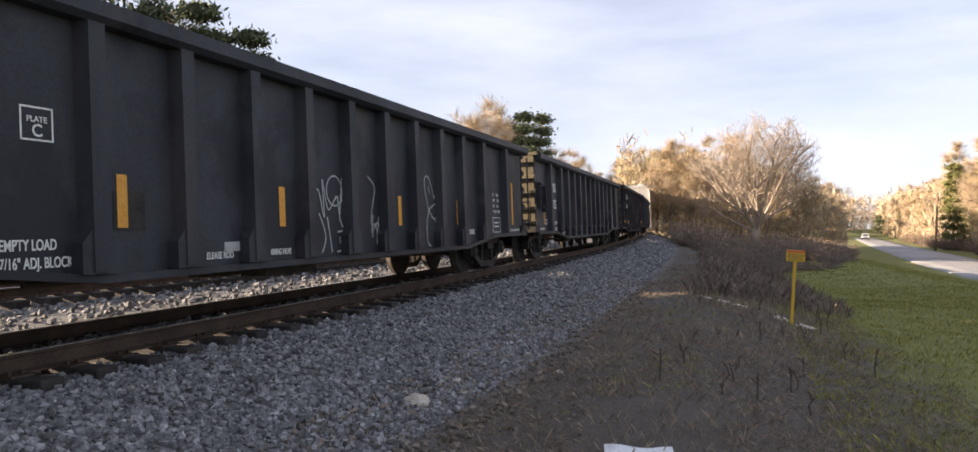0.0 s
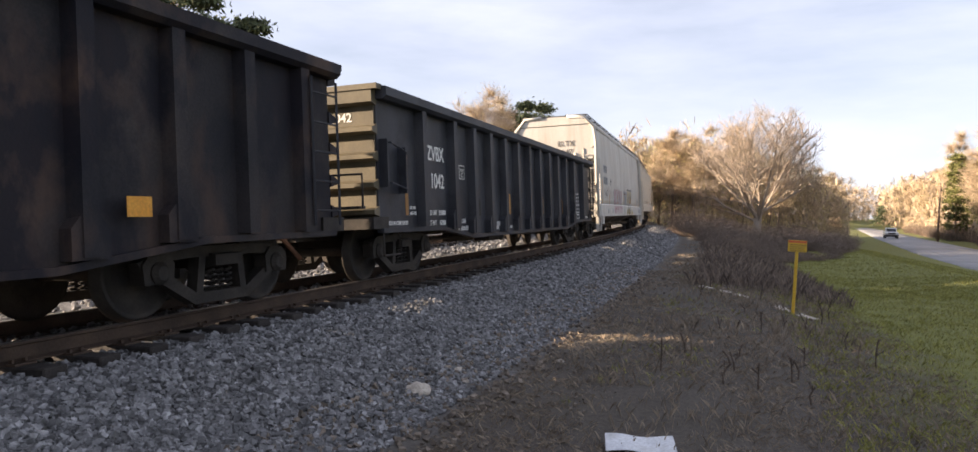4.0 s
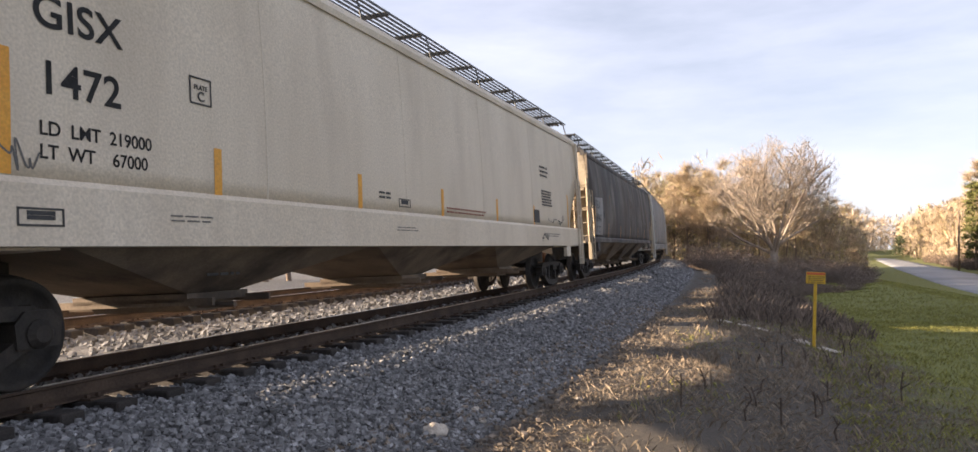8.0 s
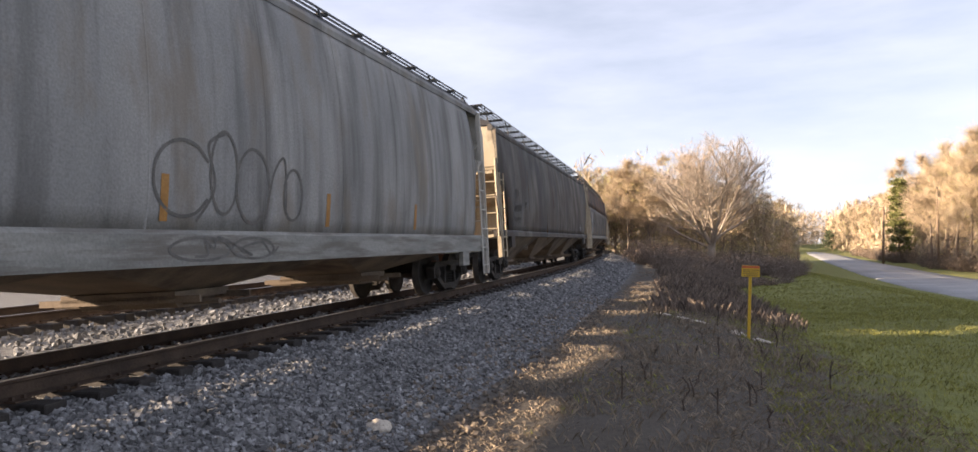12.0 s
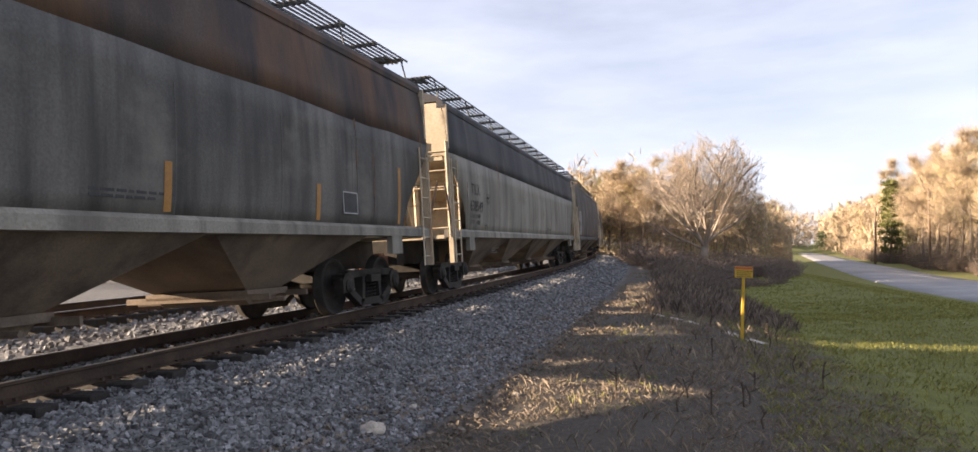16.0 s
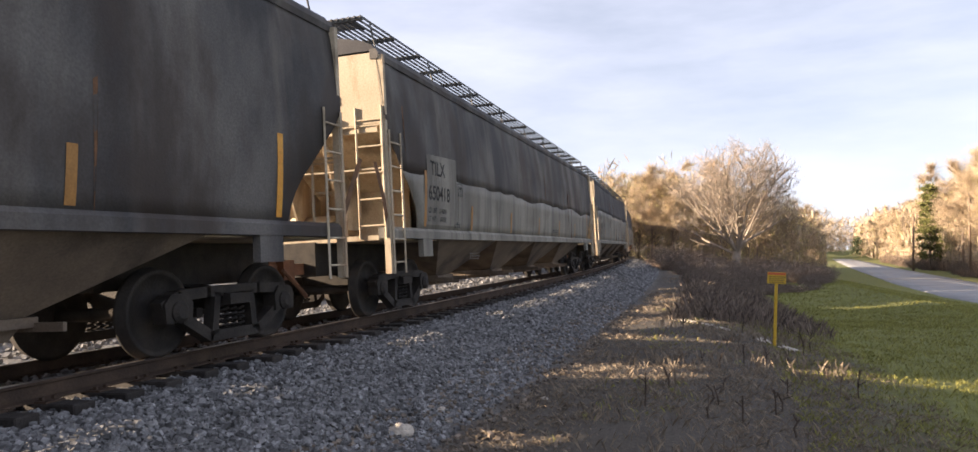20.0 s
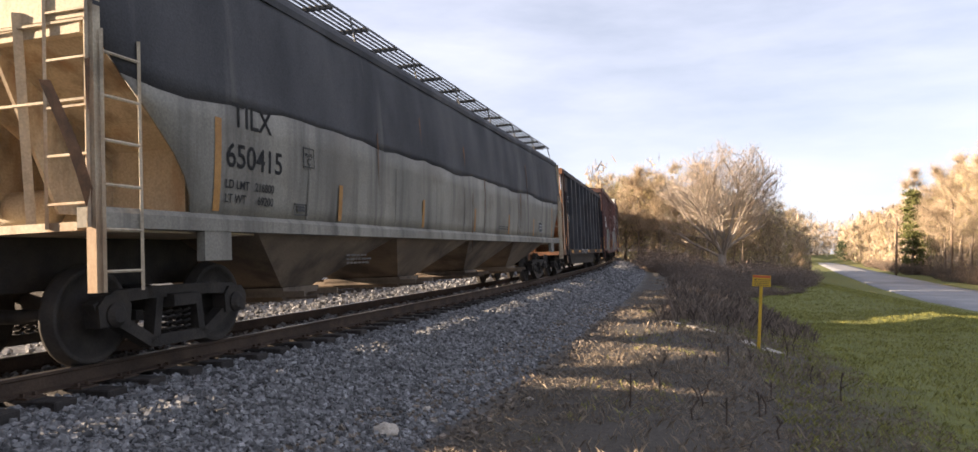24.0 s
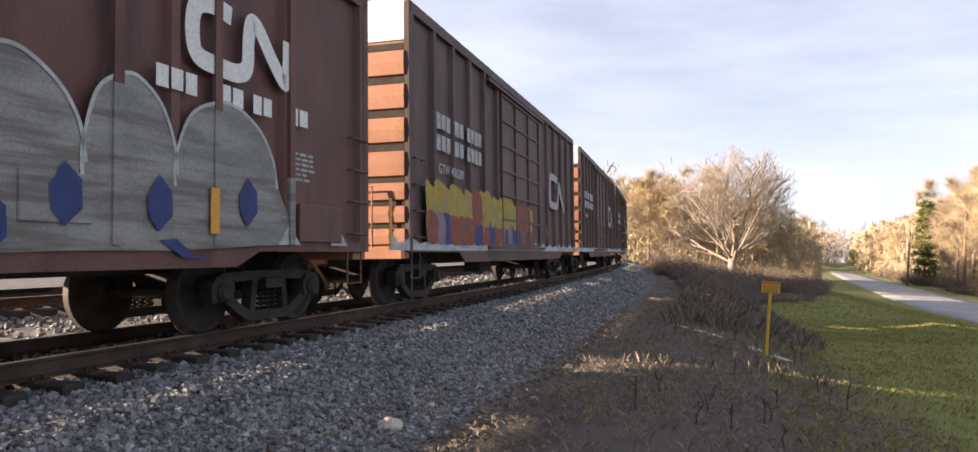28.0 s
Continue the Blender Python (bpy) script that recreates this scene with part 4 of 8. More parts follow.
def boxcar(label, length, paint, top=4.65, posts=7, end_paint=None, white_top=False, door=(-1.6, 1.6), low=0.74, inset=0.9):
    """Boxcar: posted sides, sliding door with rails, corrugated ends, shallow roof."""
    car = car_base(label, "boxcar")
    end_paint = end_paint or OXIDE_END
    half = length / 2
    b = half - inset
    common(car, half, b - 1.65)
    y_in = W - 0.1
    for y in (-1, 1):
        bm = bmesh.new()
        box(bm, -b, b, min(y * y_in, y * (y_in - 0.04)), max(y * y_in, y * (y_in - 0.04)), 1.0, top)
        part("side_sheet", bm, paint, car)
        bm = bmesh.new()
        prism(bm, [(-b, 1.08), (-b, 0.95), (-b + 2.6, 0.95), (-b + 3.0, low), (b - 3.0, low), (b - 2.6, 0.95), (b, 0.95), (b, 1.08)], y * (W - 0.02), y * (W - 0.08))
        part("side_sill", bm, paint, car)
        bm = bmesh.new()
        box(bm, -b - 0.02, b + 0.02, min(y * (W - 0.12), y * (W - 0.01)), max(y * (W - 0.12), y * (W - 0.01)), top - 0.16, top + 0.02)
        part("eave_rail", bm, paint, car)
        xs = [-b + 0.12 + i * (door[0] + b - 0.3) / (posts - 1) for i in range(posts)] + [door[1] + 0.18 + i * (b - door[1] - 0.3) / (posts - 1) for i in range(posts)]
        for x in xs:
            bm = bmesh.new()
            prism(bm, [(x - 0.1, y * y_in), (x - 0.06, y * (W - 0.015)), (x + 0.06, y * (W - 0.015)), (x + 0.1, y * y_in)], 1.05, top - 0.15, axis="z")
            part("side_post", bm, paint, car)
        # door
        bm = bmesh.new()
        o = W - 0.03
        box(bm, door[0], door[1], min(y * (o - 0.05), y * o), max(y * (o - 0.05), y * o), 1.12, top - 0.3)
        d = part("door", bm, paint, car, "sliding door with raised battens")
        n = 6
        for i in range(n + 1):
            z = 1.14 + i * (top - 1.5) / n
            bm = bmesh.new()
            box(bm, door[0] + 0.03, door[1] - 0.03, min(y * o, y * (o + 0.04)), max(y * o, y * (o + 0.04)), z - 0.03, z + 0.03)
            part("door_batten", bm, paint, d)
        for x in (door[0] + 0.08, (door[0] * 2 + door[1]) / 3, (door[0] + door[1] * 2) / 3, door[1] - 0.08):
            bm = bmesh.new()
            box(bm, x - 0.035, x + 0.035, min(y * o, y * (o + 0.05)), max(y * o, y * (o + 0.05)), 1.14, top - 0.34)
            part("door_bar", bm, paint, d)
        bm = bmesh.new()
        box(bm, door[0] - 1.2, door[1] + 0.5, min(y * (W - 0.06), y * (W + 0.06)), max(y * (W - 0.06), y * (W + 0.06)), 1.02, 1.1)
        box(bm, door[0] - 1.2, door[1] + 0.5, min(y * (W - 0.06), y * (W + 0.06)), max(y * (W - 0.06), y * (W + 0.06)), top - 0.31, top - 0.24)
        part("door_track", bm, paint, car)
        for k in (-1, 1):
            bm = bmesh.new()
            for i in range(4):
                z = 1.2 + i * 0.42
                rod(bm, [(k * (b - 0.06), y * (W - 0.05), z), (k * (b - 0.06), y * (W + 0.05), z), (k * (b - 0.52), y * (W + 0.05), z), (k * (b - 0.52), y * (W - 0.05), z)], 0.013, 4)
            rod(bm, [(k * (b - 0.1), y * (W - 0.05), 1.0), (k * (b - 0.1), y * (W - 0.05), 0.5), (k * (b - 0.5), y * (W - 0.05), 0.5), (k * (b - 0.5), y * (W - 0.05), 1.0)], 0.018, 4)
            part("grab_iron", bm, paint, car)
    bm = bmesh.new()
    loft(bm, [[(x, W - 0.03, top), (x, W * 0.5, top + 0.1), (x, 0, top + 0.14), (x, -W * 0.5, top + 0.1), (x, -W + 0.03, top)] for x in [-b + i * 2 * b / 16 for i in range(17)]])
    part("roof", bm, GRATING, car, "ribbed galvanised roof")
    for i in range(1, 16):
        bm = bmesh.new()
        x = -b + i * 2 * b / 16
        loft(bm, [[(x + d, W - 0.03, top + 0.01), (x + d, 0, top + 0.14 + h), (x + d, -W + 0.03, top + 0.01)] for d, h in ((-0.04, 0.005), (0, 0.05), (0.04, 0.005))])
        part("roof_rib", bm, GRATING, car)
    for k in (-1, 1):
        x = k * b
        bm = bmesh.new()
        box(bm, x - 0.04, x + 0.04, -W + 0.1, W - 0.1, 1.0, top + 0.02)
        part("end_sheet", bm, end_paint, car, "corrugated end")
        if white_top:
            bm = bmesh.new()
            box(bm, min(x, x + k * 0.06), max(x, x + k * 0.06), -W + 0.06, W - 0.06, top - 0.62, top + 0.06)
            part("end_panel", bm, WHITE_PAINT, car, "white painted top panel")
        high = top - (0.66 if white_top else 0.2)
        rib_z = [1.08, 1.42, 1.78] + [2.15 + i * (high - 2.15) / 4 for i in range(4)]
        for z, z1 in zip(rib_z, rib_z[1:] + [high]):
            dz = z1 - z
            bm = bmesh.new()
            prism(bm, [(x, z), (x + k * 0.09, z + dz * 0.04), (x + k * 0.1, z + dz * 0.4), (x + k * 0.09, z + dz * 0.74), (x, z + dz * 0.78)], -W + 0.1, W - 0.1)
            part("end_rib", bm, end_paint, car)
            # black strip on the sheet paints in the shade between two ribs
            bm = bmesh.new()
            box(bm, min(x + k * 0.042, x + k * 0.052), max(x + k * 0.042, x + k * 0.052), -W + 0.12, W - 0.12, z + dz * 0.79, z + dz * 0.99)
            part("end_slot", bm, GRIME, car, "black strip painted in for the shade between the end ribs")
        for y in (-1, 1):
            bm = bmesh.new()
            box(bm, x - 0.07, x + 0.07, min(y * (W - 0.1), y * (W - 0.01)), max(y * (W - 0.1), y * (W - 0.01)), 0.95, top)
            part("corner_post", bm, paint, car)
        part("end_ladder", ladder_bm(x + k * 0.14, x + k * 0.14, W - 0.15, W - 0.6, 1.0, 2.6, 5), GRIME, car)
        bm = bmesh.new()
        box(bm, x - 0.25, x + 0.12, -W + 0.1, W - 0.1, 0.84, 1.02)
        for yy in (-0.95, 0.3):
            rod(bm, [(x + k * 0.2, yy, 1.0), (x + k * 0.2, yy, 2.0), (x + k * 0.2, yy + 0.75, 2.0), (x + k * 0.2, yy + 0.75, 1.0)], 0.022, 4)
        part("end_platform", bm, end_paint, car)
        bm = bmesh.new()
        box(bm, x + k * 0.1 - 0.03, x + k * 0.1 + 0.03, -0.1, 0.1, 1.3, 1.9)
        box(bm, x + k * 0.1 - 0.03, x + k * 0.1 + 0.03, -0.3, 0.3, 1.55, 1.65)
        part("end_bracket", bm, GRIME, car)
    bm = bmesh.new()
    box(bm, -b, b, -0.25, 0.25, 0.7, 1.0)
    box(bm, -b, b, -W + 0.12, W - 0.12, 0.98, 1.04)
    part("underframe", bm, GRIME, car)
    bm = bmesh.new()
    box(bm, -1.3, -0.3, -0.7, -0.25, 0.45, 0.85)
    rod(bm, [(-b + 3.6, -0.4, 0.55), (b - 3.6, 0.4, 0.55)], 0.03)
    part("brake_rigging", bm, GRIME, car)
    bm = bmesh.new()
    box(bm, -b + 0.02, -b + 0.1, -W - 0.0, -W + 0.012, 1.05, 1.75)
    part("reflector", bm, REFLECTOR, car, "orange reflective strip")
    car["half"] = half
    return car, b


def open_hopper(label, length, top=3.84):
    """Old open-top hopper with leaning end braces, heavy ribs and rusted slope ends."""
    car = car_base(label, "open hopper car")
    half = length / 2
    b = half - 0.8
    common(car, half, b - 1.2)
    for y in (-1, 1):
        bm = bmesh.new()
        prism(bm, [(-b + 0.05, top), (-b + 1.0, 1.0), (b - 1.0, 1.0), (b - 0.05, top)], y * (W - 0.14), y * (W - 0.16))
        part("side_sheet", bm, BLACK_WORN, car)
        bm = bmesh.new()
        n = 26
        for i in range(n):
            x0, x1 = -b + 2 * b * i / n, -b + 2 * b * (i + 1) / n + 0.002
            w = 0.02 * noise.noise((i * 0.7, y, 0))
            box(bm, x0, x1, min(y * (W - 0.2), y * (W - 0.02)), max(y * (W - 0.2), y * (W - 0.02)), top - 0.04 + w, top + 0.12 + w)
        part("top_rail", bm, BLACK_WORN, car, "dented top rail")
        bm = bmesh.new()
        box(bm, -b, b, min(y * (W - 0.2), y * (W - 0.02)), max(y * (W - 0.2), y * (W - 0.02)), 0.83, 1.04)
        part("side_sill", bm, BLACK_WORN, car)
        for i in range(9):
            x = -5.5 + i * 1.41
            bm = bmesh.new()
            prism(bm, [(x - 0.17, y * (W - 0.15)), (x - 0.1, y * (W - 0.01)), (x + 0.1, y * (W - 0.01)), (x + 0.17, y * (W - 0.15))], 1.0, top - 0.03, axis="z")
            part("rib", bm, BLACK_PAINT, car)
        for x in (-5.95, -3.8, -0.6, 2.45, 5.05):
            if x < b - 1:
                bm = bmesh.new()
                box(bm, x, x + 0.55, min(y * (W - 0.02), y * (W - 0.014)), max(y * (W - 0.02), y * (W - 0.014)), 0.9, 1.0)
                part("reflector", bm, REFLECTOR, car, "orange reflective strip")
    for k in (-1, 1):
        bm = bmesh.new()
        q = [(k * (b - 0.02), -W + 0.16, top), (k * (b - 0.02), W - 0.16, top), (k * (b - 0.1), W - 0.16, top - 1.0), (k * (b - 0.1), -W + 0.16, top - 1.0)]
        sheet(bm, [q if k > 0 else q[::-1]], 0.02)
        q = [(k * (b - 0.1), -W + 0.16, top - 1.0), (k * (b - 0.1), W - 0.16, top - 1.0), (k * (b - 3.2), W - 0.16, 0.95), (k * (b - 3.2), -W + 0.16, 0.95)]
        sheet(bm, [q if k > 0 else q[::-1]], 0.02)
        bmesh.ops.recalc_face_normals(bm, faces=bm.faces[:])
        part("end_sheet", bm, RUST_END, car, "rust-streaked sloping end sheet")
        bm = bmesh.new()
        box(bm, k * b - 0.09, k * b + 0.05, -W + 0.05, W - 0.05, top - 0.06, top + 0.14)
        box(bm, min(k * (b - 0.14), k * (b - 0.02)), max(k * (b - 0.14), k * (b - 0.02)), -W + 0.1, W - 0.1, top - 1.1, top - 0.95)
        part("end_rail", bm, RUST, car)
        for y in (-1, 1):
            bm = bmesh.new()
            rod(bm, [(k * (b - 0.1), y * (W - 0.08), top), (k * (b - 1.05), y * (W - 0.12), 1.02)], 0.075, 4)
            part("end_brace", bm, RUST if k < 0 else BLACK_WORN, car)
            bm = bmesh.new()
            rod(bm, [(k * (b - 0.05), y * (W - 0.06), 0.95), (k * (b - 0.05), y * (W - 0.06), top)], 0.045, 4)
            part("corner_post", bm, BLACK_WORN, car)
            part("side_ladder", ladder_bm(k * (b - 0.06), k * (b - 0.5), y * (W + 0.02), y * (W + 0.02), 0.5, top - 0.7, 6), BLACK_WORN, car)
        bm = bmesh.new()
        box(bm, min(k * (b - 2.4), k * b), max(k * (b - 2.4), k * b), -W + 0.15, W - 0.15, 0.84, 0.98)
        part("platform", bm, RUST, car)
        bm = bmesh.new()
        turned(bm, [(-0.5, 0.05), (-0.48, 0.2), (0.48, 0.2), (0.5, 0.05)], 14)
        bmesh.ops.translate(bm, vec=(k * (b - 0.75), -0.1, 1.9), verts=bm.verts)
        rod(bm, [(k * (b - 0.75), -0.2, 1.9), (k * (b - 0.75), -0.2, 1.0)], 0.03)
        part("air_tank", bm, RUST, car, smooth=True)
    bm = bmesh.new()
    box(bm, -b, b, -0.3, 0.3, 0.66, 0.95)
    prism(bm, [(-b + 2.9, 0.9), (-b + 3.2, 0.42), (b - 3.2, 0.34), (b - 2.9, 0.9)], -W + 0.28, W - 0.28)
    part("underframe", bm, GRIME, car)
    car["half"] = half
    return car, b


def wrap(ob, side_y, lift=0.004):
    """Lay lettering onto a bulging side."""
    for v in ob.data.vertices:
        v.co.y = -side_y(v.co.z) - lift
    return ob


# ---- the train ----
GAPS = [-0.03, 18.31, 36.63, 54.99, 73.35, 93.9, 115.74, 138.15, 159.24, 181.88, 204.74, 227.56, 250.35, 273.3, 296.27, 319.55, 336.59, 355.16, 373.43, 391.9, 410.4]
TRAIN = []


ALONG, RAISE = 1.115, 0.085      # car bodies are longer and taller than the sizes drawn below by these shares
MARKS = ("graffiti", "lettering", "stencil_panel", "stencil_lines", "stencil_blocks", "reflector", "data_plate", "rust_run", "repaint_patch", "clean_panel", "scratch",
         "painted_emblem", "side_panel", "post_foot", "post_top", "weld_seam")
RUNNING_GEAR = ("truck", "side_frame", "spring", "wheelset", "coupler")


def couple(i, car, along=ALONG, rise=RAISE):
    TRAIN.append((car, (GAPS[i] + GAPS[i + 1]) / 2))
    for ob in car.children_recursive:
        kind = ob.name.split(".")[0]
        if kind in RUNNING_GEAR or not ob.data:
            continue
        co = np.empty(len(ob.data.vertices) * 3)
        ob.data.vertices.foreach_get("co", co)
        co = co.reshape(-1, 3)
        if kind in MARKS and (len(co) == 0 or np.ptp(co[:, 0]) > 0.02):
            co[:, 0] *= along
            ob.location.x *= along
        co[:, 2] += rise * np.maximum(0, co[:, 2] - 1.15)
        ob.data.vertices.foreach_set("co", co.ravel())
        ob.data.update()


def span(i):
    return GAPS[i + 1] - GAPS[i]


PINK = material("faded pink spray paint", (0.42, 0.3, 0.31), (0.5, 0.37, 0.38), 0.7, bump=0, dirt=(0.3, 0.08, 0.1), dirt_scale=(3, 3, 3), dirt_range=(0.6, 0.68))
PALE_SPRAY = material("chalky white spray paint", (0.4, 0.42, 0.41), (0.52, 0.53, 0.52), 0.8, bump=0, dirt=(0.25, 0.26, 0.26), dirt_scale=(1, 1, 6), dirt_range=(0.45, 0.7))
GREY_SPRAY = material("silver grey spray paint", (0.2, 0.2, 0.185), (0.28, 0.275, 0.255), 0.75, bump=0.1, dirt=(0.12, 0.105, 0.09), dirt_scale=(0.8, 0.8, 9), dirt_range=(0.46, 0.62), contrast=(0.4, 0.6), scale=(1.2, 1.2, 5))
TEAL = material("pale teal spray paint", (0.3, 0.44, 0.42), (0.4, 0.52, 0.5), 0.75, bump=0)
SAGE = material("sage green spray paint", (0.18, 0.2, 0.13), (0.23, 0.25, 0.17), 0.75, bump=0)
MAUVE = material("mauve spray paint", (0.2, 0.14, 0.18), (0.26, 0.19, 0.23), 0.75, bump=0)
DARK_SPRAY = material("black spray outline", (0.02, 0.02, 0.022), (0.035, 0.035, 0.035), 0.7, bump=0)
BLUE_SPRAY = material("dark blue spray paint", (0.02, 0.035, 0.13), (0.03, 0.05, 0.18), 0.7, bump=0)
YELLOW_SPRAY = material("mustard spray paint", (0.32, 0.23, 0.03), (0.42, 0.31, 0.05), 0.75, bump=0, dirt=(0.2, 0.2, 0.18), dirt_range=(0.5, 0.7), dirt_scale=(3, 3, 3))
RED_SPRAY = material("dull red spray paint", (0.2, 0.05, 0.03), (0.28, 0.09, 0.05), 0.75, bump=0, dirt=(0.1, 0.06, 0.06), dirt_range=(0.5, 0.7), dirt_scale=(3, 3, 3))
PALE_YELLOW = material("pale yellow spray paint", (0.46, 0.38, 0.24), (0.54, 0.46, 0.31), 0.75, bump=0, dirt=(0.5, 0.26, 0.06), dirt_scale=(1.5, 1.5, 2.5), dirt_range=(0.5, 0.65))
PATCH_GREY = material("grey repaint patch", (0.25, 0.26, 0.27), (0.29, 0.3, 0.31), 0.7, bump=0)
CHALK = material("thin white chalk line", (0.3, 0.31, 0.32), (0.42, 0.43, 0.44), 0.8, bump=0)
RUST_RUN = material("rust runs", (0.1, 0.055, 0.03), (0.2, 0.1, 0.05), 0.85, bump=0)


def lines(car, name, curves, w, y, mat, label="", sy=None):
    bm = bmesh.new()
    for c in curves:
        stroke(bm, smooth_line(c) if len(c) > 2 else c, w, y)
    ob = part(name, bm, mat, car, label)
    return wrap(ob, sy, 0.006) if sy else ob


def patch(car, name, outline, y, mat, label="", sy=None, curved=True, lift=0.004, cuts=1):
    bm = bmesh.new()
    blob(bm, smooth_line(outline, 4) if curved else outline, y)
    if sy:
        bmesh.ops.triangulate(bm, faces=bm.faces[:])
        bmesh.ops.subdivide_edges(bm, edges=bm.edges[:], cuts=cuts, use_grid_fill=True)
    ob = part(name, bm, mat, car, label)
    return wrap(ob, sy, lift) if sy else ob


def loop(cx, cz, rx, rz, a0=0, a1=360, n=9):
    return [(cx + rx * math.cos(radians(a0 + (a1 - a0) * i / n)), cz + rz * math.sin(radians(a0 + (a1 - a0) * i / n))) for i in range(n + 1)]


def scrawl(seed, x0, x1, z0, z1, n):
    """A looping tag within a rectangle."""
    rnd = random.Random(seed)
    return [(x0 + (x1 - x0) * (i / n + rnd.uniform(-0.12, 0.12)), rnd.uniform(z0, z1)) for i in range(n + 1)]


def plate_mark(car, x, z, w, h, y, mat, sy=None):
    frame_mark(car, x, z - h, w, h, y, mat, bars=False)
    words("lettering", "PLATE", h * 0.24, mat, car, x + w / 2, z - h * 0.45, y - 0.003, align="CENTER")
    words("lettering", "C", h * 0.5, mat, car, x + w / 2, z - h * 0.86, y - 0.003, align="CENTER")


def gondola_marks(car, name, number, y, dull=False, dim=False):
    tapes = DULL_REFLECTOR if dull else REFLECTOR
    for x in (-4.1, -1.7, 1.5, 4.05):
        tape(car, x, 1.03, 1.5, y, 0.115, tapes)
    for x, z in ((-7.52, 2.02), (7.62, 2.02)):
        tape(car, x, 1.02, z, y, 0.115, tapes)
    if name:
        words("lettering", name, 0.36, WHITE_PAINT, car, -6.62, 1.98, y, stretch=0.85)
        words("lettering", number, 0.36, WHITE_PAINT, car, -6.5, 1.5, y, stretch=0.88)
        words("lettering", name + "  " + number, 0.19, WHITE_PAINT, car, -(car["half"] - 0.66) - 0.033, top_of_end - 0.34, -0.12, facing="end")
        words("lettering", "NO  BRAKE BEAMS", 0.085, WHITE_PAINT, car, -(car["half"] - 0.66) - 0.033, top_of_end - 0.72, 0.2, facing="end")
    for k, line in enumerate(("LD LMT  219000", "LT WT     67000")):
        words("lettering", line, 0.125, WHITE_PAINT, car, -6.62, 1.02 - 0.18 * k, y, stretch=0.9)
    plate_mark(car, -5.06, 1.98, 0.29, 0.27, y, WHITE_PAINT)
    for k, line in enumerate(("IL      52-6", "IW      9-8", "IH      5-6", "CU FT  2791")):
        words("lettering", line, 0.09, WHITE_PAINT, car, 6.2, 1.66 - 0.125 * k, y)
    frame_mark(car, 6.14, 0.86, 0.52, 0.33, y, WHITE_PAINT)
    for x in (7.36, -8.3):
        words("lettering", "2 INCH HF COMP SHOES", 0.085, WHITE_PAINT, car, x, 0.87, y, stretch=0.85)
    for x in (7.12, -7.4):
        for k, line in enumerate(("LIFT AND", "JACK HERE")):
            words("lettering", line, 0.07, WHITE_PAINT, car, x, 1.12 - 0.09 * k, y, stretch=0.75)
    words("lettering", "RELEASE ROD", 0.1, WHITE_PAINT, car, -3.08, 0.7, y, stretch=0.76)
    words("lettering", "RETAINING VALVE", 0.1, WHITE_PAINT, car, -2.06, 0.7, y, stretch=0.62)
    for k, line in enumerate(("EMPTY LOAD", "7/16\" ADJ. BLOCK")):
        words("lettering", line, 0.12, WHITE_PAINT, car, -5.26, 0.86 - 0.14 * k, y, stretch=0.68)
    for x, z in ((-2.76, 0.77), (4.64, 0.84)):
        bm = bmesh.new()
        box(bm, x, x + 0.3, y - 0.005, y, z, z + 0.1)
        part("data_plate", bm, DIM_WHITE, car, "small pale data plate")
    # faint square repaint patches low on the side
    for x in (-4.2, 5.55):
        bm = bmesh.new()
        box(bm, x, x + 0.36, y - 0.002, y, 1.0, 1.35)
        part("repaint_patch", bm, GRIME, car, "dull square repaint patch")


top_of_end = 2.77


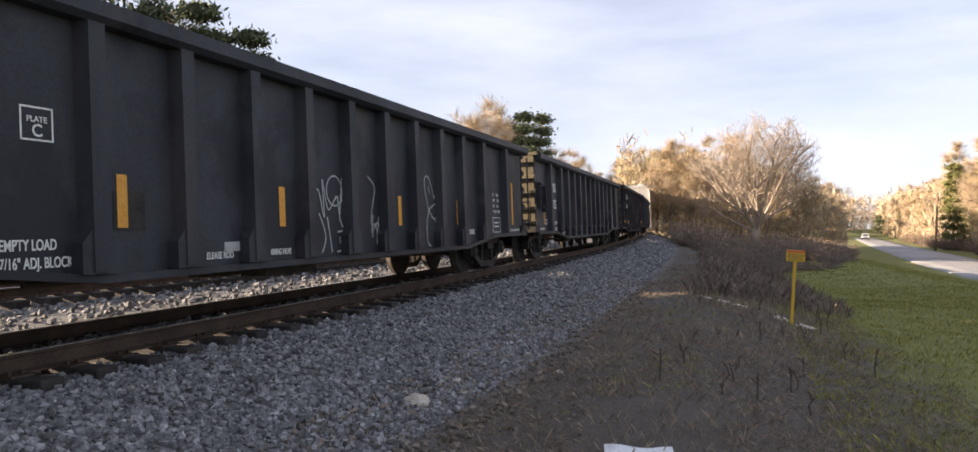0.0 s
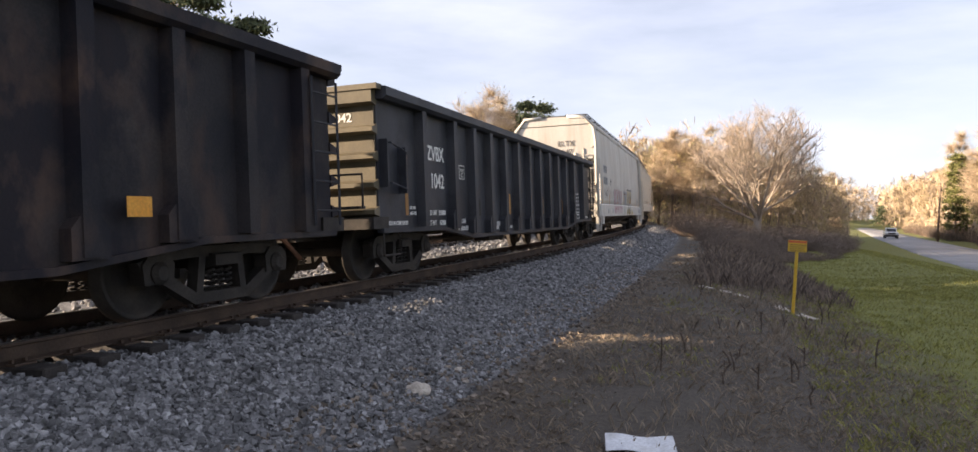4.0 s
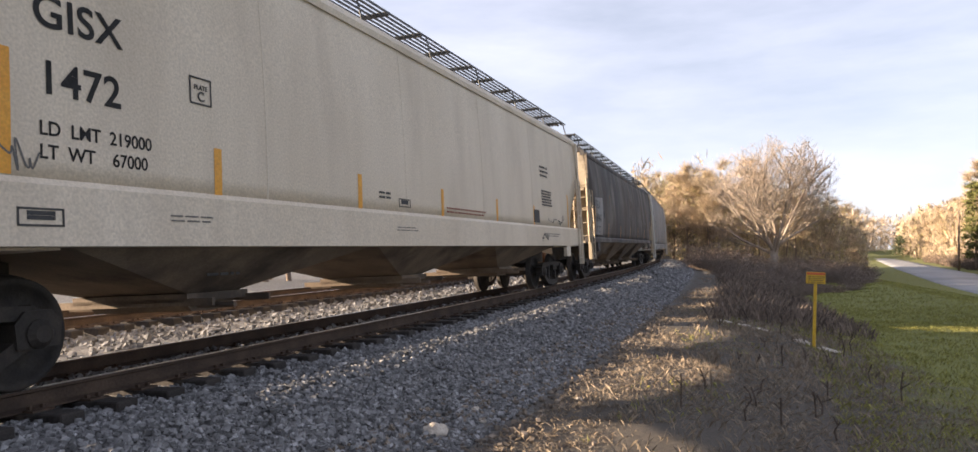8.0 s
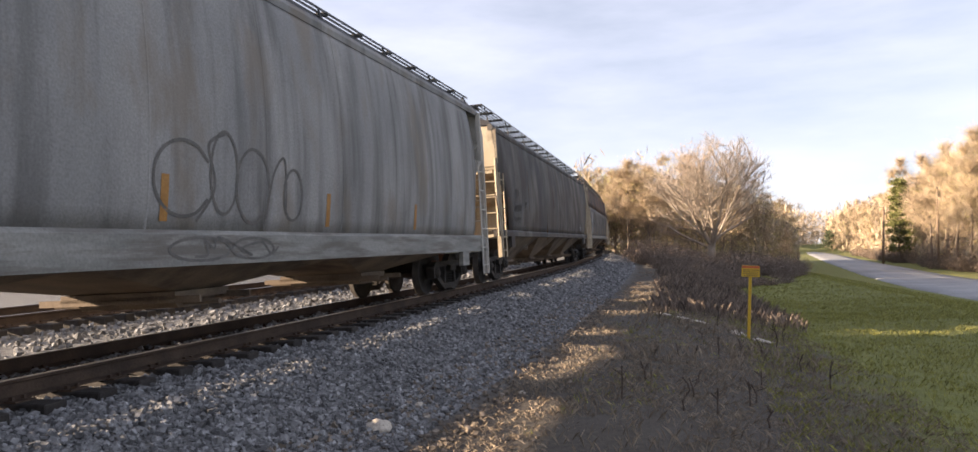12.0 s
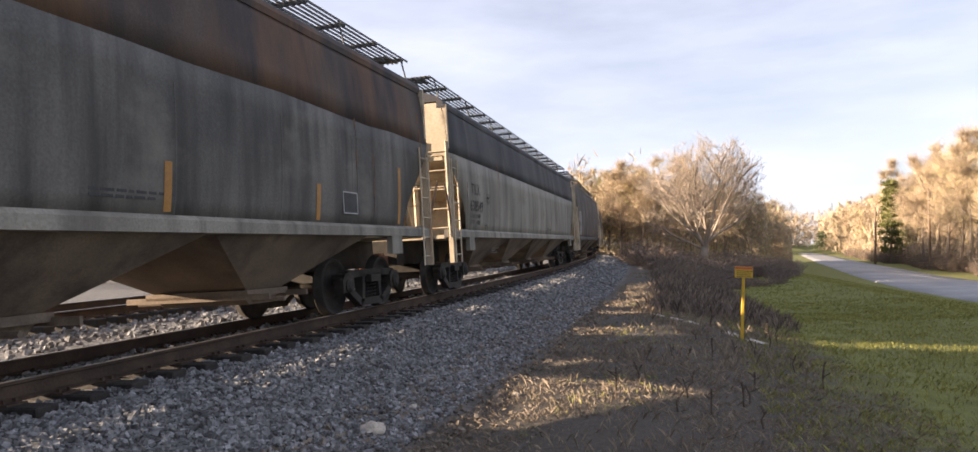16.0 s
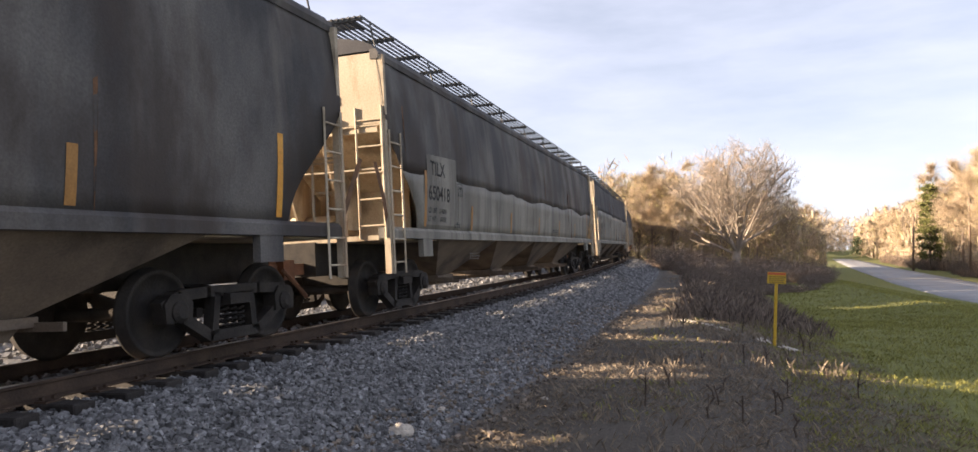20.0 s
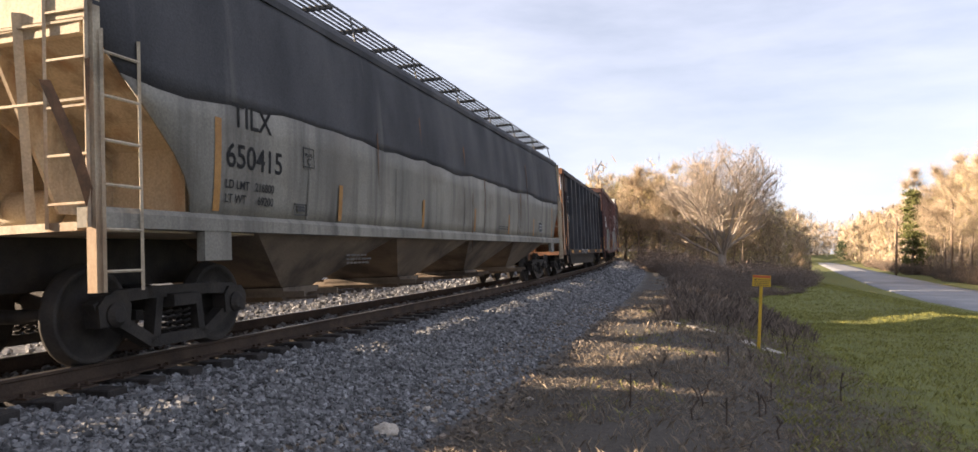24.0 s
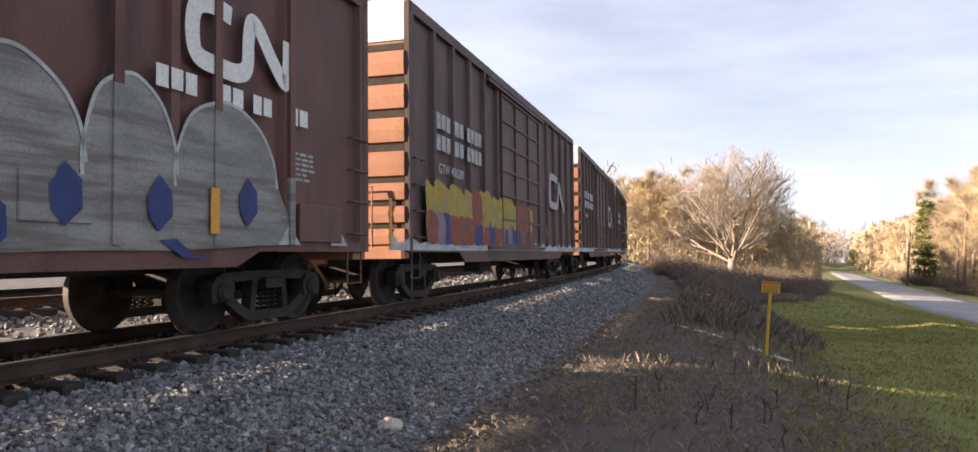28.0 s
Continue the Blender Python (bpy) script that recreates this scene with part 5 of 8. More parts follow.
def build_cars():
    gy = -(W - 0.14) - 0.003
    # black gondolas
    c, b = gondola("black ribbed steel gondola car with white chalk graffiti", span(0))
    gondola_marks(c, "", "", gy)
    tags = lines(c, "graffiti", [scrawl(3, -0.55, 0.15, 1.1, 1.75, 9), loop(-0.1, 1.5, 0.2, 0.2), [(-0.5, 1.2), (-0.35, 0.9), (-0.45, 0.68)], [(-0.3, 1.15), (-0.2, 0.68)], loop(0.15, 1.2, 0.14, 0.2), [(-0.05, 0.95), (0.1, 0.95), (0.0, 0.84), (0.1, 0.72), (-0.08, 0.68)]],
          0.022, gy - 0.004, PALE_SPRAY, "white sprayed scrawl")
    tags.location.x = -0.4
    tags = lines(c, "graffiti", [scrawl(5, 0.78, 1.25, 0.7, 1.2, 14), scrawl(6, 0.8, 1.2, 0.75, 1.15, 8), [(0.75, 1.75), (0.95, 1.6), (0.88, 1.35), (0.8, 1.15)]], 0.02, gy - 0.004, PALE_SPRAY, "white sprayed scrawl")
    tags.location.x = -0.3
    tags = lines(c, "graffiti", [[(2.1, 1.3), (1.97, 1.6), (1.95, 1.82), (2.1, 1.88), (2.25, 1.7), (2.35, 1.5), (2.45, 1.75), (2.6, 1.83), (2.68, 1.6), (2.62, 1.36), (2.5, 1.35)],
                          [(2.1, 1.3), (2.35, 1.4), (2.5, 1.38), (2.52, 1.22), (2.3, 1.14), (2.1, 1.3)], [(2.1, 1.28), (2.0, 1.05), (2.02, 0.75), (2.15, 0.66)], [(2.4, 1.15), (2.62, 1.1), (2.72, 0.9), (2.62, 0.68)],
                          [(2.2, 1.2), (2.45, 1.05), (2.55, 0.85), (2.48, 0.67)], [(2.1, 1.7), (2.17, 1.58)], [(2.55, 1.62), (2.56, 1.5)]], 0.024, gy - 0.004, PALE_SPRAY, "white sprayed cartoon outline")
    tags.location.x = 0.55
    couple(0, c, 1.0, 0.0)
    c, b = gondola("black ribbed steel gondola car with white lettering", span(1))
    gondola_marks(c, "ZVBX", "1032", gy)
    lines(c, "graffiti", [loop(2.4, 1.2, 0.34, 0.3), scrawl(11, 2.15, 2.65, 0.95, 1.35, 10), loop(2.25, 1.2, 0.08, 0.2), loop(2.42, 1.17, 0.08, 0.2), loop(2.57, 1.15, 0.07, 0.18)], 0.02, gy - 0.004, PALE_SPRAY, "white sprayed oval tag")
    lines(c, "graffiti", [[(3.08, 1.05), (3.2, 1.38), (3.3, 1.1), (3.42, 1.36)], [(3.5, 1.38), (3.5, 1.1)], [(3.62, 1.35), (3.5, 1.22), (3.66, 1.08)], [(3.15, 0.9), (3.4, 1.02), (3.65, 0.9), (3.12, 0.88)]], 0.022, gy - 0.004, PALE_SPRAY, "white sprayed tag")
    lines(c, "graffiti", [scrawl(13, 4.2, 4.8, 1.0, 1.7, 14), scrawl(14, 4.2, 4.8, 1.0, 1.6, 10)], 0.012, gy - 0.004, CHALK, "thin chalk scribble")
    couple(1, c, 1.0, 0.0)
    c, b = gondola("worn black gondola car with closely set ribs", span(2), ribs=16, paint=BLACK_WORN, top=2.83)
    words("lettering", "ZVBX", 0.36, WHITE_PAINT, c, -6.3, 2.3, gy - 0.13, stretch=0.9)
    words("lettering", "6060", 0.34, WHITE_PAINT, c, -6.3, 1.85, gy - 0.13, stretch=0.95)
    for x in (-7.5, -5.4, 0.6, 5.2):
        bm = bmesh.new()
        box(bm, x - 0.14, x + 0.14, -W + 0.004, -W + 0.01, 1.02, 1.2)
        part("reflector", bm, REFLECTOR, c, "orange reflective square")
    lines(c, "graffiti", [[(1.2, 2.3), (1.25, 1.2), (1.6, 1.15)], [(2.0, 1.3), (2.02, 2.2), (2.3, 2.1)]], 0.03, gy - 0.137, CHALK)
    couple(2, c, 1.0, 0.0)
    c, b = gondola("black ribbed steel gondola car with dirty orange strips", span(3))
    gondola_marks(c, "ZVBX", "1042", gy, True)
    lines(c, "graffiti", [scrawl(21, 4.2, 4.85, 1.1, 1.75, 16), scrawl(22, 4.2, 4.8, 1.1, 1.6, 12)], 0.012, gy - 0.004, CHALK, "thin chalk scribble")
    couple(3, c, 1.0, 0.0)
    # pale grey hopper
    c, b, sy = covered_hopper("pale grey covered hopper car with pink graffiti and rust runs", span(4), PALE_GREY, HOPPER_DUST, eave=4.17, sill=(0.91, 1.38), bays=3, bulge=0.06, post=True, end_paint=PALE_GREY, outlet_low=0.42, inset=0.5,
                              ribs=(-5.35, -2.2, 1.0, 4.2))
    y = -sy(2.2)
    patch(c, "repaint_patch", [(-6.98, 2.46), (-5.95, 2.46), (-5.95, 2.75), (-6.98, 2.75)], y, PATCH_GREY, sy=sy, curved=False, lift=0.003)
    patch(c, "repaint_patch", [(-6.98, 2.02), (-5.85, 2.02), (-5.85, 2.31), (-6.98, 2.31)], y, PATCH_GREY, sy=sy, curved=False, lift=0.003)
    wrap(words("lettering", "ELTX", 0.32, BLACK_STENCIL, c, -6.88, 2.49, y, spacing=1.1), sy, 0.006)
    wrap(words("lettering", "2147", 0.32, BLACK_STENCIL, c, -6.86, 2.05, y, spacing=1.2), sy, 0.006)
    wrap(words("lettering", "LD LMT  220500\nLT WT     64500", 0.13, BLACK_STENCIL, c, -6.8, 1.6, y), sy, 0.006)
    plate_mark(c, -5.08, 2.42, 0.26, 0.25, -sy(2.3) - 0.01, BLACK_STENCIL)
    lines(c, "graffiti", [scrawl(31, -6.85, -5.8, 1.78, 2.0, 12)], 0.02, y, GREY_STENCIL, sy=sy)
    for x in (-7.32, 7.3):
        wrap(tape_ob(c, x, 1.4, 2.28, y, 0.1), sy, 0.006)
    for x in (-5.3, -2.7, -0.1, 2.5, 5.7):
        wrap(tape_ob(c, x, 1.42, 1.8, y, 0.1), sy, 0.01)
    rnd = random.Random(8)
    for i in range(22):
        x, z = rnd.uniform(-6.2, -3.9) if i < 15 else rnd.uniform(-3.8, 6.5), rnd.uniform(1.65, 2.1) if i < 15 else rnd.uniform(1.9, 3.1)
        l = rnd.uniform(0.2, 0.5)
        w = rnd.uniform(0.02, 0.06)
        patch(c, "rust_run", [(x - w / 2, z), (x, z + 0.05), (x + w / 2, z), (x + w * 0.3, z - l * 0.5), (x, z - l), (x - w * 0.3, z - l * 0.5)], y, RUST_RUN, "dark rust spot with a run below", sy=sy)
    for i, (x0, x1, top) in enumerate(((-4.0, -3.1, 2.05), (-3.05, -2.4, 2.1), (-2.35, -1.7, 2.08), (-1.65, -0.95, 2.02))):
        m = (x0 + x1) / 2
        patch(c, "graffiti", [(x0, 1.95), (m, top + 0.08), (x1, 1.98), (x1 - 0.1, 1.7), (x1 + 0.03, 1.42), (m, 1.36), (x0 + 0.05, 1.45), (x0 + 0.12, 1.7), (x0, 1.95)], y, PALE_SPRAY, "white sprayed halo", sy=sy, curved=False)
        patch(c, "graffiti", [(x0 + 0.08, 1.93), (m, top), (x1 - 0.06, 1.93), (x1 - 0.2, 1.68), (x1 - 0.06, 1.48), (m, 1.42), (x0 + 0.14, 1.5), (x0 + 0.24, 1.7), (x0 + 0.08, 1.93)], y, PINK, "faded pink block letter", sy=sy, lift=0.008, curved=False)
        lines(c, "graffiti", [[(m - 0.05, top - 0.05), (x1 - 0.1, 1.9), (x1 - 0.2, 1.66)], [(x0 + 0.25, 1.75), (x0 + 0.2, 1.5)]], 0.03, y, DARK_SPRAY, sy=sy)
        lines(c, "graffiti", [[(x0 + 0.08, 1.93), (m, top), (x1 - 0.06, 1.93), (x1 - 0.2, 1.68), (x1 - 0.06, 1.48), (m, 1.42), (x0 + 0.14, 1.5), (x0 + 0.24, 1.7), (x0 + 0.08, 1.93)]], 0.028, y, RED_SPRAY, "dark red letter outline", sy=sy)
        lines(c, "graffiti", [[(x0 - 0.02, 1.5), (x0 + 0.1, 1.72), (x0 - 0.04, 1.98)], [(x1 - 0.08, 1.42), (x1 + 0.02, 1.6)]], 0.07, y, TEAL, "pale teal shine beside the letter", sy=sy)
        for k in range(7):
            dx, dz, dr = rnd.uniform(x0 + 0.22, x1 - 0.2), rnd.uniform(1.5, top - 0.12), rnd.uniform(0.025, 0.06)
            patch(c, "graffiti", loop(dx, dz, dr, dr, n=8)[:-1], y, RED_SPRAY, "dark red sprayed dot", sy=sy, lift=0.012, curved=False)
        for k in range(3):
            dx, dz, dr = rnd.uniform(x0 + 0.2, x1 - 0.2), rnd.uniform(1.08, 1.28), rnd.uniform(0.03, 0.06)
            patch(c, "graffiti", loop(dx, dz, dr, dr, n=8)[:-1], -W + 0.004, RED_SPRAY, "dark red sprayed dot", curved=False)
        bm = bmesh.new()
        blob(bm, smooth_line([(x0, 1.33), (x1, 1.34), (x1 - 0.1, 1.12), (m, 0.97), (x0 + 0.15, 1.1), (x0, 1.33)], 4), -W + 0.008)
        part("graffiti", bm, PINK, c, "faded pink block letter")
    patch(c, "repaint_patch", [(-0.28, 1.42), (1.2, 1.42), (1.2, 2.05), (-0.28, 2.05)], y, PATCH_GREY, sy=sy, curved=False, lift=0.003)
    for x0, w in ((1.3, 0.95), (2.5, 0.85)):
        patch(c, "graffiti", [(x0 + 0.1, 1.5), (x0 + 0.05, 2.1), (x0 + w, 2.1), (x0 + w + 0.05, 1.75), (x0 + w * 0.7, 1.5)], y, PALE_YELLOW, "pale yellow and orange sprayed filling", sy=sy, curved=False)
        lines(c, "graffiti", [[(x0 + 0.05, 1.42), (x0 + 0.16, 1.75), (x0 + 0.02, 2.12), (x0 + w * 0.5, 2.17), (x0 + w, 2.1), (x0 + w + 0.05, 1.85), (x0 + w * 0.75, 1.72), (x0 + w + 0.1, 1.4)], [(x0 + w * 0.4, 1.95), (x0 + w * 0.65, 1.92), (x0 + w * 0.6, 1.78), (x0 + w * 0.42, 1.8), (x0 + w * 0.45, 1.42)]], 0.065, y, DARK_SPRAY, "dark sprayed letter outline", sy=sy)
    for px, w in ((0.95, 0.5), (1.9, 0.6), (3.1, 0.7)):
        patch(c, "graffiti", [(px, 0.94), (px + w, 0.96), (px + w * 0.8, 1.2), (px + w * 0.3, 1.28)], -W + 0.006, YELLOW_SPRAY, "mustard sprayed wedge on the sill", curved=False)
    lines(c, "graffiti", [[(1.5, 0.95), (1.65, 1.3), (1.85, 1.0), (1.95, 1.32)], [(2.3, 1.32), (2.5, 0.95), (2.75, 1.3), (2.9, 0.96)]], 0.06, -W + 0.004, DARK_SPRAY, "dark sprayed strokes on the sill")
    bars(c, -0.3, 1.9, 0.9, 1, -sy(1.9) - 0.006, RED_SPRAY, 0.04, seed=3)
    for x in (-6.0, -4.6, -0.2, 4.0):
        bm = bmesh.new()
        box(bm, x, x + 0.4, -W + 0.004, -W + 0.01, 1.05, 1.22)
        part("data_plate", bm, DIM_WHITE, c, "small pale data plate")
    frame_mark(c, 6.5, 1.44, 0.45, 0.28, -sy(1.6) - 0.006, BLACK_STENCIL)
    words("lettering", "ELTX\n2147", 0.26, GREY_STENCIL, c, -b - 0.02, 3.35, -0.1, facing="end", spacing=1.15)
    lines(c, "graffiti", [scrawl(41, 7.1, 8.0, 1.0, 1.28, 12), scrawl(42, 7.2, 8.1, 1.0, 1.28, 8)], 0.035, -W + 0.006, BLUE_SPRAY, "blue marker tag")
    for ob in c.children:
        if ob.name.split(".")[0] in ("lettering", "repaint_patch") and ob.data.vertices[0].co.x < -5:
            ob.location.z += 0.13
    couple(4, c)
    # cream hopper
    c, b, sy = covered_hopper("clean cream covered hopper car with black lettering", span(5), CREAM, HOPPER_DUST, eave=4.05, sill=(1.15, 1.6), bays=3, bulge=0.03, end_paint=CREAM, outlet_low=0.48, ribs=(-4.6, -1.5, 1.6, 4.7))
    y = -sy(2.2)
    wrap(words("lettering", "GISX", 0.34, BLACK_STENCIL, c, -7.68, 2.68, y, spacing=1.05), sy, 0.005)
    wrap(words("lettering", "1472", 0.34, BLACK_STENCIL, c, -7.65, 2.2, y, spacing=1.05), sy, 0.005)
    wrap(words("lettering", "LD  LMT  219000\nLT  WT    67000", 0.145, BLACK_STENCIL, c, -7.65, 1.9, y, stretch=0.95), sy, 0.005)
    plate_mark(c, -6.21, 2.64, 0.27, 0.25, -sy(2.5) - 0.006, BLACK_STENCIL)
    for x, z in ((-5.88, 2.02), (-3.34, 2.02), (-0.81, 2.02), (1.75, 2.02), (4.2, 2.02)):
        wrap(tape_ob(c, x, 1.58, z, y, 0.1), sy, 0.005)
    for x in (-7.9, 7.3):
        wrap(tape_ob(c, x, 1.6, 2.46, y, 0.1), sy, 0.005)
    bars(c, -0.1, 1.75, 1.9, 2, -sy(1.7) - 0.006, RED_SPRAY, 0.026, 0.06, seed=4)
    bars(c, -5.95, 1.4, 0.6, 2, -W + 0.008, GREY_STENCIL, 0.014, 0.04, seed=5)
    bars(c, -1.9, 1.4, 0.6, 2, -W + 0.008, GREY_STENCIL, 0.014, 0.04, seed=6)
    bars(c, 5.4, 1.42, 1.4, 2, -W + 0.008, GREY_STENCIL, 0.02, 0.05, seed=7)
    frame_mark(c, -7.85, 1.25, 0.35, 0.13, -W + 0.008, BLACK_STENCIL)
    bars(c, -2.3, 1.85, 0.35, 2, -sy(1.8) - 0.006, BLACK_STENCIL, 0.03, seed=8)
    frame_mark(c, -2.3, 1.66, 0.35, 0.12, -sy(1.7) - 0.006, BLACK_STENCIL)
    bm = bmesh.new()
    box(bm, 4.75, 5.18, -sy(1.8) - 0.012, -sy(1.8) - 0.004, 1.68, 1.97)
    part("data_plate", bm, BLACK_STENCIL, c, "black data panel")
    bars(c, 5.4, 2.98, 0.65, 3, -sy(2.9) - 0.006, BLACK_STENCIL, 0.05, 0.1, seed=9)
    bars(c, 5.43, 2.42, 0.9, 6, -sy(2.2) - 0.006, BLACK_STENCIL, 0.04, 0.065, seed=10)
    lines(c, "graffiti", [scrawl(51, 5.4, 6.1, 1.62, 1.8, 14)], 0.02, y, GREY_STENCIL, sy=sy)
    lines(c, "graffiti", [scrawl(52, 6.2, 6.8, 1.62, 1.88, 14)], 0.03, y, DARK_SPRAY, sy=sy)
    lines(c, "graffiti", [scrawl(53, -7.95, -7.65, 1.62, 1.85, 10)], 0.015, y, GREY_STENCIL, sy=sy)
    lines(c, "graffiti", [scrawl(54, 4.6, 5.2, 1.2, 1.4, 12)], 0.03, -W + 0.006, DARK_SPRAY)
    bars(c, -b * 0 - 5.0, 0.98, 0.5, 3, -1.06, BLACK_STENCIL, 0.03, 0.06, seed=11)
    for ob in c.children:
        if ob.name.split(".")[0] in ("graffiti", "lettering", "stencil_panel", "reflector"):
            ob.location = (0.56, 0.0, 0.04)
    couple(5, c)
    # sooty hoppers
    dark = [("TILX", "640458", 6, SOOTY, None, -8.3, True), ("TILX", "650339", 8, SOOTY, None, -7.7, False), ("TILX", "638710", 9, HALF_SOOT, (0.6, RUSTY_SOOT), -7.95, True), ("TILX", "638549", 10, DUSTY, (0.61, SOOT), -8.08, False),
            ("TILX", "639388", 11, SOOTY, None, -8.0, True), ("TILX", "650418", 12, DUSTY, (0.36, SOOTY), -8.0, True), ("TILX", "650342", 13, DUSTY, (0.51, SOOT), -7.85, True), ("TILX", "650415", 14, DUSTY, (0.45, SOOT), -8.1, True)]
    for name, number, i, paint, belt, x, taped in dark:
        label = {6: "dark sooty covered hopper car with faint lettering", 8: "dark grey covered hopper car with rust stains", 9: "streaked grey covered hopper car with rusty soot above", 10: "two-tone covered hopper car, soot over dusty beige",
                 11: "dark grey covered hopper car with peeling orange strips", 12: "weathered covered hopper car with rusty soot above", 13: "dented two-tone covered hopper car", 14: "dented dusty covered hopper car with soot above"}[i]
        c, b, sy = covered_hopper(label, span(i), paint, HOPPER_DUST, belt=belt, bulge=0.1, wave={9: 0.04, 10: 0}.get(i, 0.12), dent=0.045 if i > 11 else 0.0, ribs=(-6.6, -4.0, -2.2, -0.6, 1.2, 3.0, 4.8, 6.6) if belt else (-5.0, 0.5, 5.0), sill_paint=SOOTY if not belt else DUSTY)
        y = -sy(2.2)
        ink = BLACK_STENCIL if paint is DUSTY else GREY_STENCIL if i != 9 else BLACK_STENCIL
        if i in (12, 6, 11, 9):
            patch(c, "clean_panel", [(x - 0.15, 1.5), (x + 1.3, 1.5), (x + 1.3, 2.72), (x - 0.15, 2.66)], y, {12: DUSTY, 6: SOOTY_LIGHT, 11: SOOTY_LIGHT, 9: SOOTY_LIGHT}[i], "cleaner panel behind the lettering", sy=sy, curved=False, lift=0.003, cuts=9)
            ink = BLACK_STENCIL
        if name:
            wrap(words("lettering", name, 0.34, ink, c, x, 2.34 - (0.12 if i == 10 else 0), y, spacing=1.05 if i == 10 else 1.0), sy, 0.005)
        wrap(words("lettering", number, 0.34, ink, c, x - 0.1, 1.92 - (0.07 if i == 10 else 0), y, spacing=1.08 if i == 10 else 1.0), sy, 0.005)
        wrap(words("lettering", "LD LMT   216800\nLT WT      69200", 0.125, ink, c, x - 0.1, 1.7, y, stretch=0.95), sy, 0.005)
        plate_mark(c, x + 1.35, 2.3, 0.25, 0.24, -sy(2.2) - 0.008, ink)
        frame_mark(c, x + 1.2, 1.48, 0.28, 0.14, -sy(1.5) - 0.006, ink)
        if taped:
            for tx, z in ((-5.8, 1.92), (-2.84, 1.92), (0.1, 1.92), (2.9, 1.92), (5.65, 1.92)):
                wrap(tape_ob(c, tx, 1.45, z, y, 0.1, DULL_REFLECTOR), sy, 0.006)
            for tx in (x - 0.22, 8.25):
                wrap(tape_ob(c, tx, 1.46, 2.38, y, 0.1, DULL_REFLECTOR if i not in (11,) else REFLECTOR), sy, 0.006)
        if i in (8, 9, 13, 14):
            bm = bmesh.new()
            box(bm, 6.33, 6.7, -sy(1.75) - 0.012, -sy(1.75) - 0.006, 1.58, 1.85)
            part("data_plate", bm, BLACK_STENCIL, c, "black data panel")
            frame_mark(c, 6.3, 1.56, 0.43, 0.31, -sy(1.75) - 0.013, DIM_WHITE, bars=i % 2 == 0)
        bars(c, 2.0, 1.6, 1.0, 2, -sy(1.55) - 0.006, ink, 0.025, 0.05, seed=i)
        bars(c, -5.0, 0.98, 0.7, 3, -1.2, GREY_STENCIL, 0.03, 0.06, seed=i + 20)
        rnd = random.Random(i * 7)
        for k in range(9):
            rx, rz = rnd.uniform(-b + 0.9, b - 0.9), rnd.uniform(1.9, 3.6)
            if x - 0.3 < rx < x + 2.0:
                continue
            w, l = rnd.uniform(0.03, 0.1), rnd.uniform(0.4, 1.3)
            patch(c, "rust_run", [(rx - w / 2, rz), (rx + w / 2, rz + 0.03), (rx + w * 0.3, rz - l * 0.6), (rx + 0.01, rz - l), (rx - w * 0.35, rz - l * 0.5)], y, RUST_RUN, "vertical run down the side", sy=sy, curved=False, lift=0.003)
        for k in (-1, 1):
            patch(c, "rust_run", [(k * (b - 1.18), 1.45), (k * (b - 1.08), 1.42), (k * (b - 0.85), 1.9), (k * (b - 0.62), 2.3), (k * (b - 0.72), 2.32), (k * (b - 1.0), 1.85)], y, RUST_RUN, "rust along the end edge", sy=sy, curved=False, lift=0.003)
        if i == 6:
            lines(c, "scratch", [[(b - 7.0, 2.3), (b - 5.5, 2.22), (b - 4.0, 2.2), (b - 2.6, 2.1)], [(b - 5.0, 2.05), (b - 3.6, 2.0), (b - 2.2, 2.02)]], 0.01, y, DUSTY, "long pale scratch", sy=sy)
        if name:
            words("lettering", name + "\n" + number, 0.22, RUST_RUN if i == 12 else GREY_STENCIL, c, -b - 0.02, 3.5, 0.0 - 0.15, facing="end")
        couple(i, c)
    # round-ended grey hopper
    c, b, sy = covered_hopper("streaked light grey covered hopper car with round ends", span(7), SOOTY_LIGHT, HOPPER_DUST, eave=4.08, sill=(0.9, 1.24), bays=3, bulge=0.14, post=True, end_paint=PALE_GREY, outlet_low=0.42,
                              ribs=(-5.2, -3.4, -1.6, 0.2, 2.0, 3.8, 5.6), sill_paint=GREY_SPRAY)
    y = -sy(2.2)
    wrap(words("lettering", "AEX", 0.36, BLACK_STENCIL, c, -7.2, 2.47, y, spacing=1.1), sy, 0.006)
    wrap(words("lettering", "6685", 0.36, BLACK_STENCIL, c, -7.2, 2.04, y, spacing=1.1), sy, 0.006)
    wrap(words("lettering", "190000", 0.12, GREY_STENCIL, c, -6.4, 1.58, y), sy, 0.006)
    for x in (-4.5, -1.4, 1.6, 4.6):
        wrap(tape_ob(c, x, 1.34, 1.77, y, 0.1, DULL_REFLECTOR), sy, 0.006)
    wrap(tape_ob(c, -7.5, 1.3, 2.1, y, 0.1), sy, 0.006)
    bm = bmesh.new()
    box(bm, -6.1, -5.83, -W + 0.0, -W + 0.01, 0.95, 1.09)
    part("data_plate", bm, BLACK_STENCIL, c, "small black panel")
